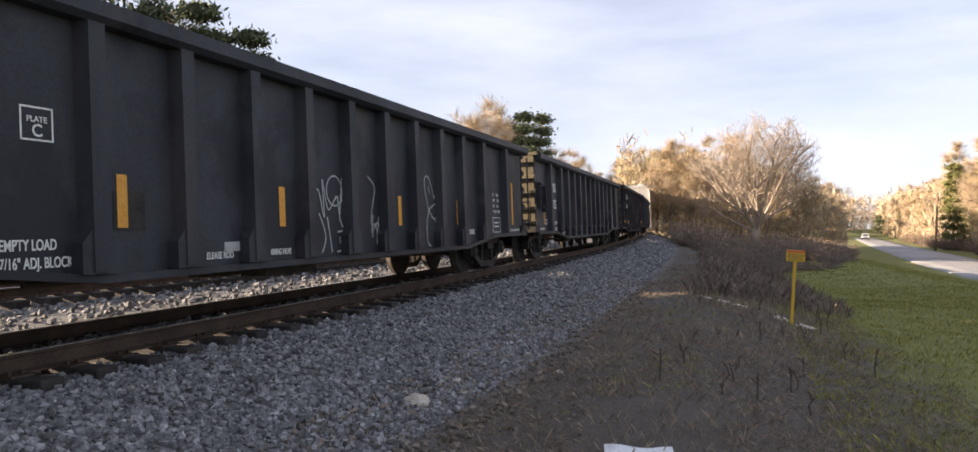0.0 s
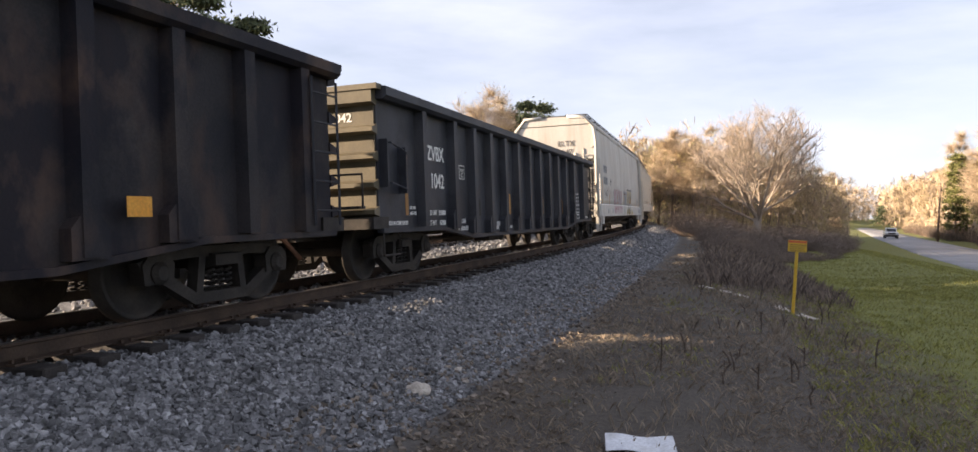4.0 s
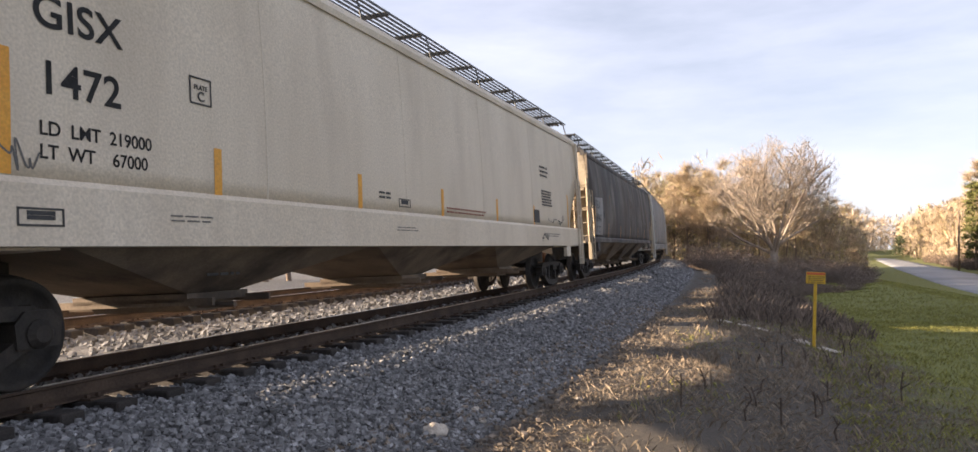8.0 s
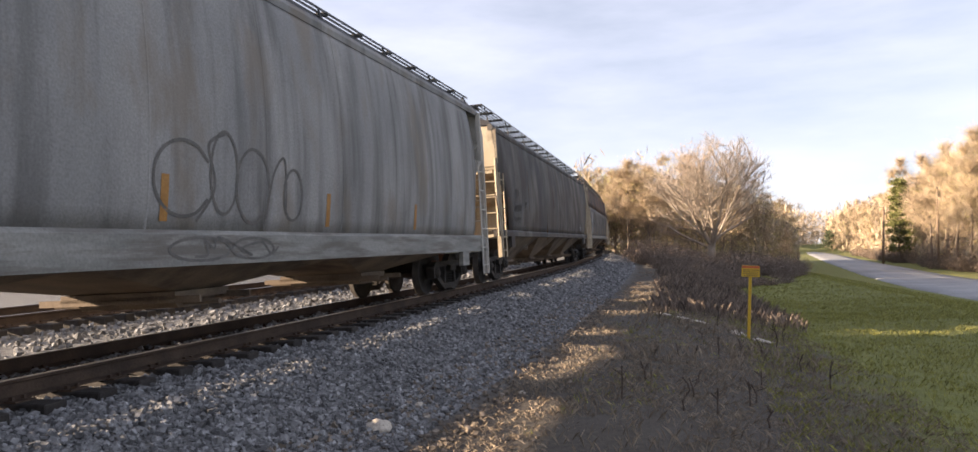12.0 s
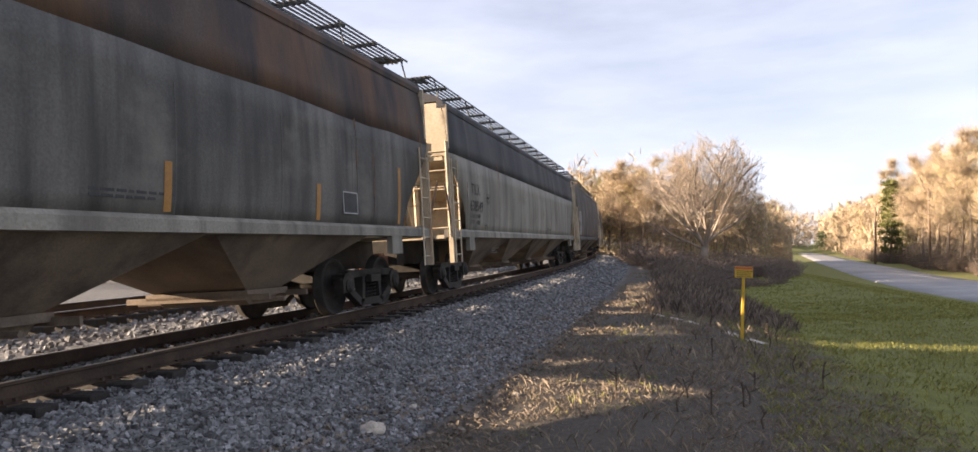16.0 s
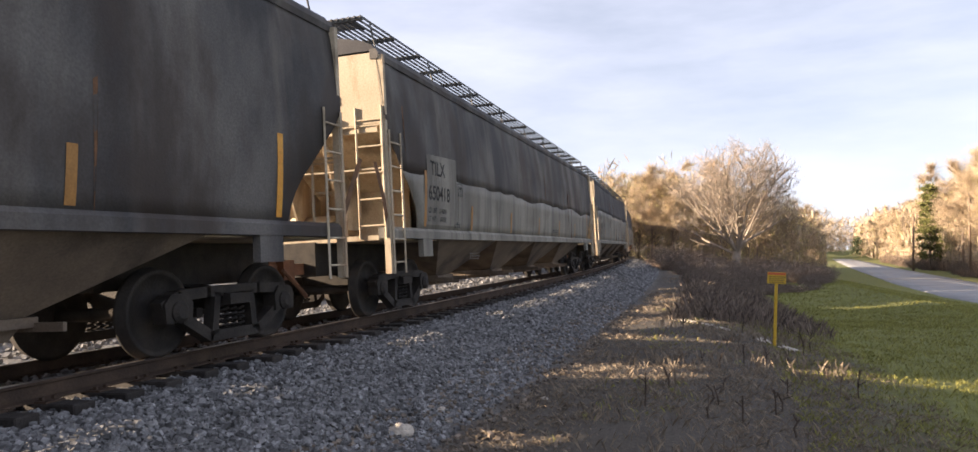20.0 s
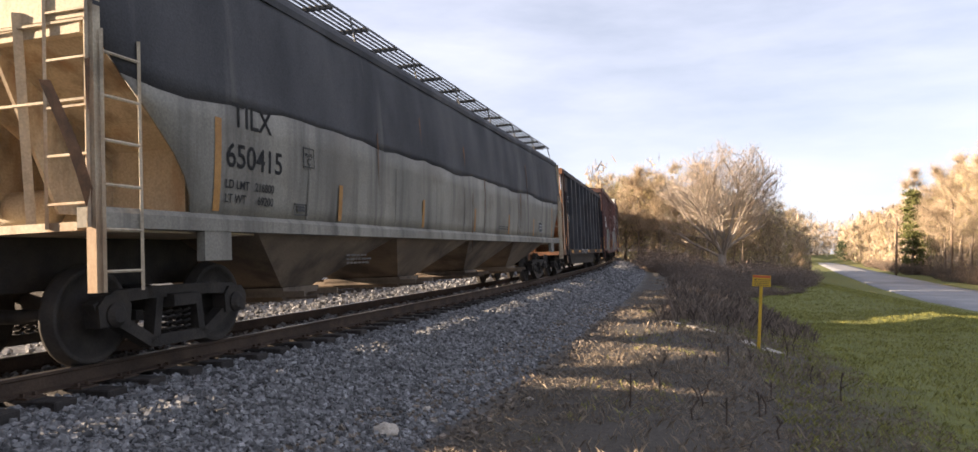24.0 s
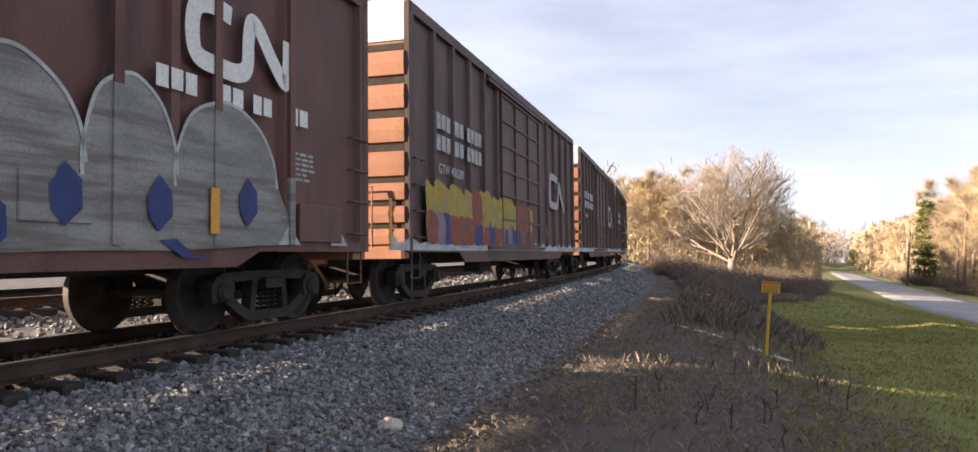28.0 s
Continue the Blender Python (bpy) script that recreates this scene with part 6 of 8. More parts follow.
    lines(c, "graffiti", [loop(-1.15, 1.75, 0.4, 0.36, 30, 330), loop(-0.55, 1.85, 0.22, 0.42), [(-0.95, 1.35), (-0.7, 1.7), (-0.8, 2.1), (-0.55, 2.25)], loop(-0.05, 1.75, 0.3, 0.4, 0, 320), [(0.2, 1.4), (0.32, 1.9), (0.55, 2.1), (0.6, 1.5)], loop(0.75, 1.7, 0.2, 0.3)], 0.035, y, GREY_STENCIL, "faded grey looping tag", sy=sy)
    lines(c, "graffiti", [loop(-0.9, 1.07, 0.45, 0.12), loop(-0.05, 1.07, 0.38, 0.12), scrawl(62, -1.2, 0.6, 0.95, 1.2, 10)], 0.03, -W + 0.004, GREY_STENCIL, "faded grey looping tag")
    patch(c, "repaint_patch", [(-6.5, 1.3), (-5.6, 1.3), (-5.6, 1.5), (-6.5, 1.5)], y, PATCH_GREY, sy=sy, curved=False)
    couple(7, c)
    TRAIN.sort(key=lambda q: q[1])
    # old open hopper
    c, b = open_hopper("rusty black open hopper car with heavy ribs", span(15))
    oy = -(W - 0.14) - 0.003
    words("lettering", "CMHX", 0.36, DIM_WHITE, c, -5.72, 2.86, oy, stretch=0.85)
    words("lettering", "2408", 0.36, DIM_WHITE, c, -5.72, 2.12, oy, stretch=0.95)
    lines(c, "graffiti", [scrawl(71, -3.75, -2.85, 1.76, 2.02, 14), [(-3.45, 1.56), (-3.3, 1.68), (-3.15, 1.55)]], 0.02, oy - 0.003, CHALK, "pale chalk tag")
    lines(c, "graffiti", [scrawl(72, -0.35, 0.25, 1.4, 1.95, 18), scrawl(73, -0.3, 0.2, 1.42, 1.85, 14)], 0.025, oy - 0.003, PALE_SPRAY, "white sprayed tag")
    lines(c, "graffiti", [[(-2.8, 1.02), (-2.3, 1.03), (-2.5, 0.86)], [(-2.35, 0.86), (-2.15, 1.02), (-1.95, 0.9)], [(-1.9, 0.86), (-1.85, 1.03), (-1.6, 1.0), (-1.65, 0.86)], [(-1.5, 1.03), (-1.55, 0.88), (-1.25, 0.88), (-1.2, 1.03)], [(-1.05, 0.95), (-0.75, 0.95), (-0.8, 0.86)], scrawl(74, -2.7, -0.7, 0.86, 1.02, 14)],
          0.025, -W + 0.012, CHALK, "white sprayed letters along the sill")
    for k in range(2):
        bm = bmesh.new()
        box(bm, -4.88, -4.62, oy - 0.006, oy, 1.38 + 0.14 * k, 1.44 + 0.14 * k)
        part("data_plate", bm, DIM_WHITE, c, "small pale data plate")
    for ob in c.children:
        if ob.name.split(".")[0] in ("graffiti", "lettering", "data_plate", "reflector"):
            ob.location.x += 0.4
    couple(15, c)
    # boxcars
    by = -(W - 0.1) - 0.003
    c, b = boxcar("oxide brown boxcar covered in large sage and white graffiti", span(16), BROWN, top=4.47, low=0.78, door=(-2.5, 0.5), posts=5, inset=0.78)
    words("lettering", "CNA", 0.36, WHITE_PAINT, c, -6.78, 2.52, -W - 0.004, stretch=0.92)
    words("lettering", "412", 0.34, WHITE_PAINT, c, -6.72, 2.16, -W - 0.004, stretch=0.9)
    words("lettering", "565", 0.34, WHITE_PAINT, c, -5.85, 2.2, -W - 0.004, stretch=0.9)
    frame_mark(c, -6.75, 1.12, 0.5, 0.34, by, DIM_WHITE, False)
    words("lettering", "LD. LMT.\nLT. WT.", 0.1, DIM_WHITE, c, -6.66, 1.33, by - 0.002)
    plate_mark(c, -4.42, 2.45, 0.27, 0.2, by, DIM_WHITE)
    bars(c, -3.42, 2.4, 0.5, 3, by - 0.002, DIM_WHITE, 0.03, 0.05, seed=31)
    gy2 = -W - 0.002
    patch(c, "graffiti", [(-6.0, 1.0), (-6.05, 1.4), (-5.75, 1.75), (-5.4, 2.2), (-5.05, 2.15), (-4.85, 1.95), (-4.6, 2.1), (-4.3, 2.2), (-4.15, 2.0), (-3.9, 2.1), (-3.6, 2.2), (-3.3, 2.05), (-2.9, 2.15), (-2.65, 1.9), (-2.65, 1.4), (-2.75, 0.9), (-3.2, 0.8), (-3.8, 0.75), (-4.5, 0.72), (-5.2, 0.74), (-5.8, 0.75), (-6.0, 1.0)], gy2, SAGE, "large sage green lettering")
    for cx, cz, rx, rz in ((-5.5, 1.5, 0.35, 0.3), (-4.2, 1.15, 0.42, 0.3), (-3.0, 1.8, 0.22, 0.2), (-4.4, 1.75, 0.2, 0.3)):
        patch(c, "graffiti", loop(cx, cz, rx, rz), gy2 - 0.004, MAUVE, "mauve sprayed filling")
    lines(c, "graffiti", [[(-6.0, 1.0), (-6.05, 1.4), (-5.75, 1.75), (-5.4, 2.2), (-5.05, 2.15), (-4.85, 1.95), (-4.6, 2.1), (-4.3, 2.2), (-4.15, 2.0), (-3.9, 2.1), (-3.6, 2.2), (-3.3, 2.05), (-2.9, 2.15), (-2.65, 1.9), (-2.65, 1.4), (-2.75, 0.9)],
                          [(-5.7, 1.7), (-5.2, 1.6), (-4.9, 1.3), (-5.1, 1.0), (-5.4, 0.8)], loop(-4.15, 1.3, 0.42, 0.5), [(-5.6, 1.2), (-5.2, 1.45), (-4.85, 1.4)], [(-3.7, 2.0), (-3.5, 1.4), (-3.6, 0.8)], loop(-3.0, 1.5, 0.3, 0.55), [(-5.9, 1.2), (-5.6, 0.9), (-5.3, 1.0)]],
          0.035, gy2 - 0.007, DARK_SPRAY, "dark sprayed outlines")
    lines(c, "graffiti", [[(-6.1, 1.0), (-6.15, 1.45), (-5.82, 1.82), (-5.45, 2.28), (-5.05, 2.24), (-4.85, 2.05), (-4.6, 2.2), (-4.3, 2.3), (-4.12, 2.12), (-3.88, 2.2), (-3.6, 2.3), (-3.3, 2.15), (-2.9, 2.25), (-2.55, 1.95), (-2.55, 1.4), (-2.65, 0.95)]], 0.045, gy2 - 0.002, PALE_SPRAY, "pale sprayed halo round the lettering")
    patch(c, "graffiti", loop(-4.0, 1.72, 0.24, 0.3), gy2 - 0.005, DARK_SPRAY, "dark sprayed filling")
    patch(c, "graffiti", loop(-2.98, 1.72, 0.2, 0.16), gy2 - 0.005, GREY_SPRAY, "grey sprayed filling")
    lines(c, "graffiti", [loop(-4.0, 1.45, 0.36, 0.55, 100, 420), [(-5.1, 2.1), (-5.0, 1.8), (-4.7, 1.75), (-4.55, 2.0)], [(-5.3, 1.55), (-5.0, 1.68), (-4.7, 1.5), (-4.85, 1.3), (-5.25, 1.32)], [(-4.9, 1.1), (-4.7, 0.95), (-4.55, 1.2)], [(-3.35, 2.0), (-3.15, 2.1), (-2.85, 2.0), (-2.8, 1.6), (-3.1, 1.45), (-3.3, 1.6)], [(-3.3, 1.25), (-2.9, 1.2), (-2.85, 0.95)]], 0.03, gy2 - 0.009, DARK_SPRAY, "dark sprayed inner lines")
    lines(c, "graffiti", [scrawl(81, -6.9, -6.3, 0.8, 1.05, 12), scrawl(82, -6.9, -6.2, 0.75, 1.1, 12)], 0.04, by - 0.004, PALE_SPRAY, "white sprayed tag")
    lines(c, "graffiti", [scrawl(83, -6.5, -5.95, 1.95, 2.15, 10)], 0.03, by - 0.004, PALE_SPRAY, "white sprayed tag")
    for x, z in ((-4.42, 1.38), (-2.35, 1.2), (-0.48, 1.45), (2.1, 1.35), (4.53, 1.35)):
        bm = bmesh.new()
        box(bm, x - 0.06, x + 0.06, -W - 0.05, -W - 0.04, z - 0.22, z + 0.22)
        part("reflector", bm, REFLECTOR, c, "orange reflective strip")
    patch(c, "graffiti", [(0.3, 0.72), (0.3, 1.5), (1.4, 1.7), (2.6, 1.62), (3.75, 1.75), (5.3, 1.6), (5.55, 1.2), (5.6, 0.72)], gy2 - 0.001, GREY_SPRAY, "silver grey ground of the lettering", curved=False)
    for k, (cx, w, top) in enumerate(((0.95, 0.6, 2.2), (2.2, 0.6, 2.34), (3.27, 0.5, 2.38), (4.5, 0.76, 2.37))):
        patch(c, "graffiti", [(cx - w, 0.9), (cx - w, 1.75), (cx - w * 0.75, top - 0.2), (cx - w * 0.3, top - 0.02), (cx + w * 0.1, top), (cx + w * 0.6, top - 0.18), (cx + w * 0.9, 1.9), (cx + w, 1.6), (cx + w, 0.9)], gy2 - 0.003 - 0.002 * k, GREY_SPRAY, "rounded silver grey block letter", curved=True)
        lines(c, "graffiti", [[(cx - w, 1.5), (cx - w, 1.75), (cx - w * 0.75, top - 0.2), (cx - w * 0.3, top - 0.02), (cx + w * 0.1, top), (cx + w * 0.6, top - 0.18), (cx + w * 0.9, 1.9), (cx + w, 1.6)]], 0.035, gy2 - 0.013, PALE_SPRAY, "chalky white outline")
    for tx in (5.55, 6.62):
        patch(c, "graffiti", [(tx - 0.25, 0.98), (tx - 0.05, 1.22), (tx + 0.18, 0.98)], gy2 - 0.004, PALE_SPRAY, "white sprayed triangle", curved=False)
    for x0, x1, z0, z1 in ((5.68, 6.62, 1.02, 1.47), (2.25, 2.85, 1.12, 1.5)):
        bm = bmesh.new()
        box(bm, x0, x1, -W - 0.03, -W + 0.03, z0, z1)
        bmesh.ops.bevel(bm, geom=bm.edges[:], offset=0.01, segments=1, affect="EDGES")
        part("side_panel", bm, BROWN if x0 > 5 else GREY_SPRAY, c, "raised rectangular side panel")
    for cx, cz in ((2.02, 1.1), (2.62, 1.34), (3.55, 1.33), (4.75, 1.42), (0.9, 1.3)):
        patch(c, "graffiti", [(cx - 0.15, cz + 0.05), (cx - 0.02, cz + 0.25), (cx + 0.13, cz + 0.12), (cx + 0.14, cz - 0.1), (cx - 0.02, cz - 0.25), (cx - 0.13, cz - 0.12)], gy2 - 0.034, BLUE_SPRAY, "dark blue sprayed eye", curved=False)
    lines(c, "painted_emblem", [[(4.5, 3.27), (4.2, 3.3), (4.0, 3.22), (3.95, 2.98), (4.02, 2.76), (4.3, 2.72), (4.6, 2.72), (4.75, 2.82), (4.77, 3.1), (4.82, 3.3), (4.95, 3.26), (5.18, 3.0), (5.42, 2.8), (5.46, 3.0), (5.47, 3.28)]], 0.19, gy2 - 0.004, WHITE_PAINT, "white winding line emblem")
    word_blocks(c, ((3.51, 4.05), (4.33, 4.72), (4.85, 5.2), (5.5, 5.9)), 2.36, 0.2, gy2 - 0.004, WHITE_PAINT)
    for x0 in (-1.7, 0.2):
        bars(c, x0, 2.1, 0.5, 3, -W - 0.006, DIM_WHITE, 0.035, 0.06, seed=34 + int(x0))
    bars(c, 5.75, 2.05, 0.35, 6, by - 0.002, DIM_WHITE, 0.03, 0.06, seed=37)
    words("lettering", "412565", 0.2, DIM_WHITE, c, -b - 0.1, 3.95, 0.7, facing="end")
    patch(c, "graffiti", [(3.55, 1.0), (3.75, 1.02), (4.0, 0.84), (4.2, 0.86), (4.15, 0.74), (3.85, 0.72)], gy2 - 0.02, BLUE_SPRAY, "dark blue sprayed stroke", curved=False)
    for px in (3.1, 4.3, 5.54):
        bm = bmesh.new()
        box(bm, px - 0.05, px + 0.05, -W - 0.03, -W + 0.02, 0.95, 2.28 if px < 5 else 1.75)
        part("post_foot", bm, GREY_SPRAY, c, "side post under silver grey paint")
        bm = bmesh.new()
        box(bm, px - 0.05, px + 0.05, -W - 0.03, -W + 0.02, 2.28 if px < 5 else 1.75, 4.12)
        part("post_top", bm, BROWN, c)
    for ob in c.children:
        if ob.name.split(".")[0] in ("graffiti", "lettering", "stencil_lines", "stencil_blocks", "stencil_panel", "painted_emblem", "side_panel", "post_foot", "post_top"):
            for v in ob.data.vertices:
                v.co.z = max(v.co.z, 0.83 if abs(v.co.x) < 4.6 else 0.98)
            xs = [v.co.x for v in ob.data.vertices]
            left = (min(xs) + max(xs)) / 2 < -1
            ob.location.x += -0.06 if left else 0.3
            ob.location.z += (0.16 if ob.name.startswith("lettering") else 0.06) if left else 0.05
    couple(16, c)
    for i in (17, 18, 19):
        c, b = boxcar(("dark brown boxcar with a multicoloured graffiti band", "dark brown boxcar with a white-topped red end", "dark brown boxcar with a white-topped red end")[i - 17], span(i), DARK_BROWN, top=4.95, white_top=True, door=(-2.4, 2.0), posts=6)
        g3 = -W - 0.002
        for k, (x0, x1, z) in enumerate(((-6.25, -3.6, 3.12), (-6.25, -3.6, 2.74))):
            word_blocks(c, ((x0, x0 + 0.75), (x0 + 0.95, x0 + 1.5), (x0 + 1.68, x1)), z, 0.28, g3 + 0.012, DIM_WHITE)
        words("lettering", "GTW 406289" if i == 17 else "406310", 0.24, DIM_WHITE, c, -6.15, 2.35, g3 + 0.012)
        words("lettering", "GTW 406289" if i == 17 else "406310", 0.2, BLACK_STENCIL, c, -b - 0.07, 4.32, 0.75, facing="end")
        lines(c, "painted_emblem", [[(4.3, 3.2), (3.4, 3.25), (3.2, 3.1), (3.2, 2.5), (3.4, 2.4), (4.2, 2.4), (4.4, 2.6), (4.6, 3.1), (4.9, 2.7), (5.4, 2.3)]], 0.22, g3 - 0.004, DIM_WHITE, "white winding line emblem")
        if i == 17:
            rnd = random.Random(17)
            x = -6.75
            while x < 0.6:
                w = rnd.uniform(0.35, 0.7)
                for z0, z1, m in ((1.15, 1.6, (RED_SPRAY, BLUE_SPRAY, RED_SPRAY, MAUVE)[rnd.randrange(4)]), (1.55, 2.15, (YELLOW_SPRAY, YELLOW_SPRAY, RED_SPRAY)[rnd.randrange(3)])):
                    patch(c, "graffiti", [(x, z0 + rnd.uniform(-0.05, 0.1)), (x - 0.05, z1), (x + w * 0.5, z1 + rnd.uniform(-0.1, 0.12)), (x + w, z1 - 0.1), (x + w * 0.9, z0), (x + w * 0.4, z0 - 0.06)], g3 - rnd.uniform(0.001, 0.006), m, "overlapping sprayed block letter")
                x += w * 0.75
        rnd = random.Random(50 + i)
        x = -b
        while x < b - 0.3:
            w = rnd.uniform(0.5, 1.0)
            patch(c, "graffiti", [(x, 0.98), (x + 0.02, 1.12), (x + w * 0.3, 1.16 + rnd.uniform(0, 0.1)), (x + w * 0.7, 1.1), (x + w, 1.14), (x + w, 0.98)], -W + 0.012, PALE_SPRAY, "white sprayed band along the sill", curved=False)
            x += w
        for x in (-3.6, 2.6, 5.2):
            bm = bmesh.new()
            box(bm, x - 0.05, x + 0.05, -W - 0.016, -W - 0.01, 1.35, 1.75)
            part("reflector", bm, DULL_REFLECTOR, c, "orange reflective strip")
        couple(i, c)


def tape_ob(car, x, z0, z1, y, w, mat=None):
    bm = bmesh.new()
    loft(bm, [[(x - w / 2, y, z0 + (z1 - z0) * k / 4), (x + w / 2, y, z0 + (z1 - z0) * k / 4)] for k in range(5)])
    return part("reflector", bm, mat or REFLECTOR, car, "orange reflective strip")


build_cars()


# ---- landscape ----
def at_bearing(az, depth):
    """Place on the map at a bearing right of y, and its distance ahead."""
    return depth * math.tan(radians(az)), depth * 0.919


BARK = material("grey brown bark", (0.16, 0.12, 0.09), (0.27, 0.21, 0.16), 0.9, scale=(6, 6, 1.5), bump=0.4)
PALE_BARK = material("pale mottled bark", (0.24, 0.19, 0.15), (0.38, 0.32, 0.26), 0.85, scale=(3, 3, 1), bump=0.3)
TWIG = material("budding twigs", (0.34, 0.26, 0.175), (0.5, 0.395, 0.275), 0.9, bump=0, by_island=0.55)
GREY_TWIG = material("bare grey twigs", (0.29, 0.235, 0.185), (0.43, 0.36, 0.29), 0.9, bump=0, by_island=0.5)
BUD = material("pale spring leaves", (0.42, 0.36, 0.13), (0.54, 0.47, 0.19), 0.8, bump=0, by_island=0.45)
RED_BUD = material("reddish spring buds", (0.37, 0.25, 0.16), (0.48, 0.34, 0.23), 0.8, bump=0, by_island=0.45)
FRESH = material("fresh yellow green leaves", (0.34, 0.35, 0.08), (0.45, 0.44, 0.13), 0.8, bump=0, by_island=0.4)
OLIVE = material("olive evergreen sprays", (0.075, 0.085, 0.022), (0.17, 0.165, 0.045), 0.8, bump=0, by_island=0.5)
NEEDLES = material("dark pine needles", (0.05, 0.068, 0.034), (0.12, 0.14, 0.066), 0.8, bump=0, by_island=0.4)
SHRUB = material("dense brown brush", (0.11, 0.084, 0.068), (0.22, 0.172, 0.135), 0.9, bump=0, by_island=0.55)
DEAD = material("dead grass blades", (0.16, 0.125, 0.092), (0.29, 0.235, 0.17), 0.9, bump=0, by_island=0.45)
DARK_DEAD = material("dark dead stalks", (0.05, 0.036, 0.026), (0.1, 0.07, 0.05), 0.9, bump=0)
BLADE = material("green grass blades", (0.165, 0.165, 0.038), (0.29, 0.275, 0.07), 0.8, bump=0, by_island=0.4)
STONE = material("pale limestone", (0.36, 0.32, 0.27), (0.5, 0.45, 0.38), 0.9, scale=(8, 8, 8), bump=0.5)
YELLOW = material("yellow marker paint", (0.55, 0.33, 0.02), (0.62, 0.4, 0.03), 0.6, bump=0.1, dirt=(0.25, 0.17, 0.04), dirt_range=(0.55, 0.8), dirt_scale=(6, 6, 3))
SIGN_RED = material("orange red sign band", (0.5, 0.09, 0.03), (0.55, 0.12, 0.04), 0.6, bump=0)
PAPER = material("dirty white board", (0.6, 0.62, 0.64), (0.7, 0.72, 0.74), 0.7, scale=(5, 5, 5), dirt=(0.35, 0.34, 0.32), dirt_scale=(4, 4, 4), dirt_range=(0.5, 0.75))
POLE_WOOD = material("weathered pole timber", (0.16, 0.11, 0.08), (0.26, 0.19, 0.13), 0.9, scale=(6, 6, 0.5))
SIDING_WHITE = material("pale house siding", (0.55, 0.54, 0.52), (0.62, 0.61, 0.6), 0.8)
ROOFING = material("grey roof shingles", (0.1, 0.1, 0.1), (0.16, 0.155, 0.15), 0.9)
GLASS = material("dark vehicle glass", (0.02, 0.022, 0.025), (0.03, 0.03, 0.035), 0.08, bump=0)
CAR_WHITE = material("white vehicle paint", (0.62, 0.63, 0.65), (0.68, 0.69, 0.7), 0.3, bump=0)
TYRE = material("black tyre rubber", (0.02, 0.02, 0.02), (0.03, 0.03, 0.03), 0.85)
LAMP_GLASS = material("clear lamp lens", (0.7, 0.7, 0.68), (0.8, 0.8, 0.78), 0.2, bump=0)


class Cloud:
    """Loose triangles and quads gathered for one mesh."""
    def __init__(self):
        self.v, self.f = [], []

    def tube(self, a, b, r0, r1, n=4):
        d = b - a
        if d.length < 1e-5:
            return
        d.normalize()
        p = d.cross(Vector((0, 0, 1)) if abs(d.z) < 0.9 else Vector((1, 0, 0))).normalized()
        q = d.cross(p)
        i = len(self.v)
        for c, r in ((a, r0), (b, r1)):
            for k in range(n):
                self.v.append(c + r * (math.cos(k * math.tau / n) * p + math.sin(k * math.tau / n) * q))
        for k in range(n):
            self.f.append((i + k, i + (k + 1) % n, i + n + (k + 1) % n, i + n + k))

    def leaf(self, c, size, rnd, long=1.0, up=1.0):
        a = Vector((rnd.gauss(0, 1), rnd.gauss(0, 1), rnd.gauss(0, up))).normalized()
        b = a.orthogonal().normalized()
        b = Matrix.Rotation(rnd.uniform(0, 6.3), 3, a) @ b
        a, b = a * size * long, b * size * 0.6
        i = len(self.v)
        self.v += [c - a, c + b, c + a, c - b]
        self.f.append((i, i + 1, i + 2, i + 3))

    def mesh(self, name, mat, smooth=False):
        me = bpy.data.meshes.new(name)
        me.from_pydata([tuple(p) for p in self.v], [], self.f)
        me.materials.append(mat)
        if smooth:
            me.polygons.foreach_set("use_smooth", [True] * len(me.polygons))
        return me


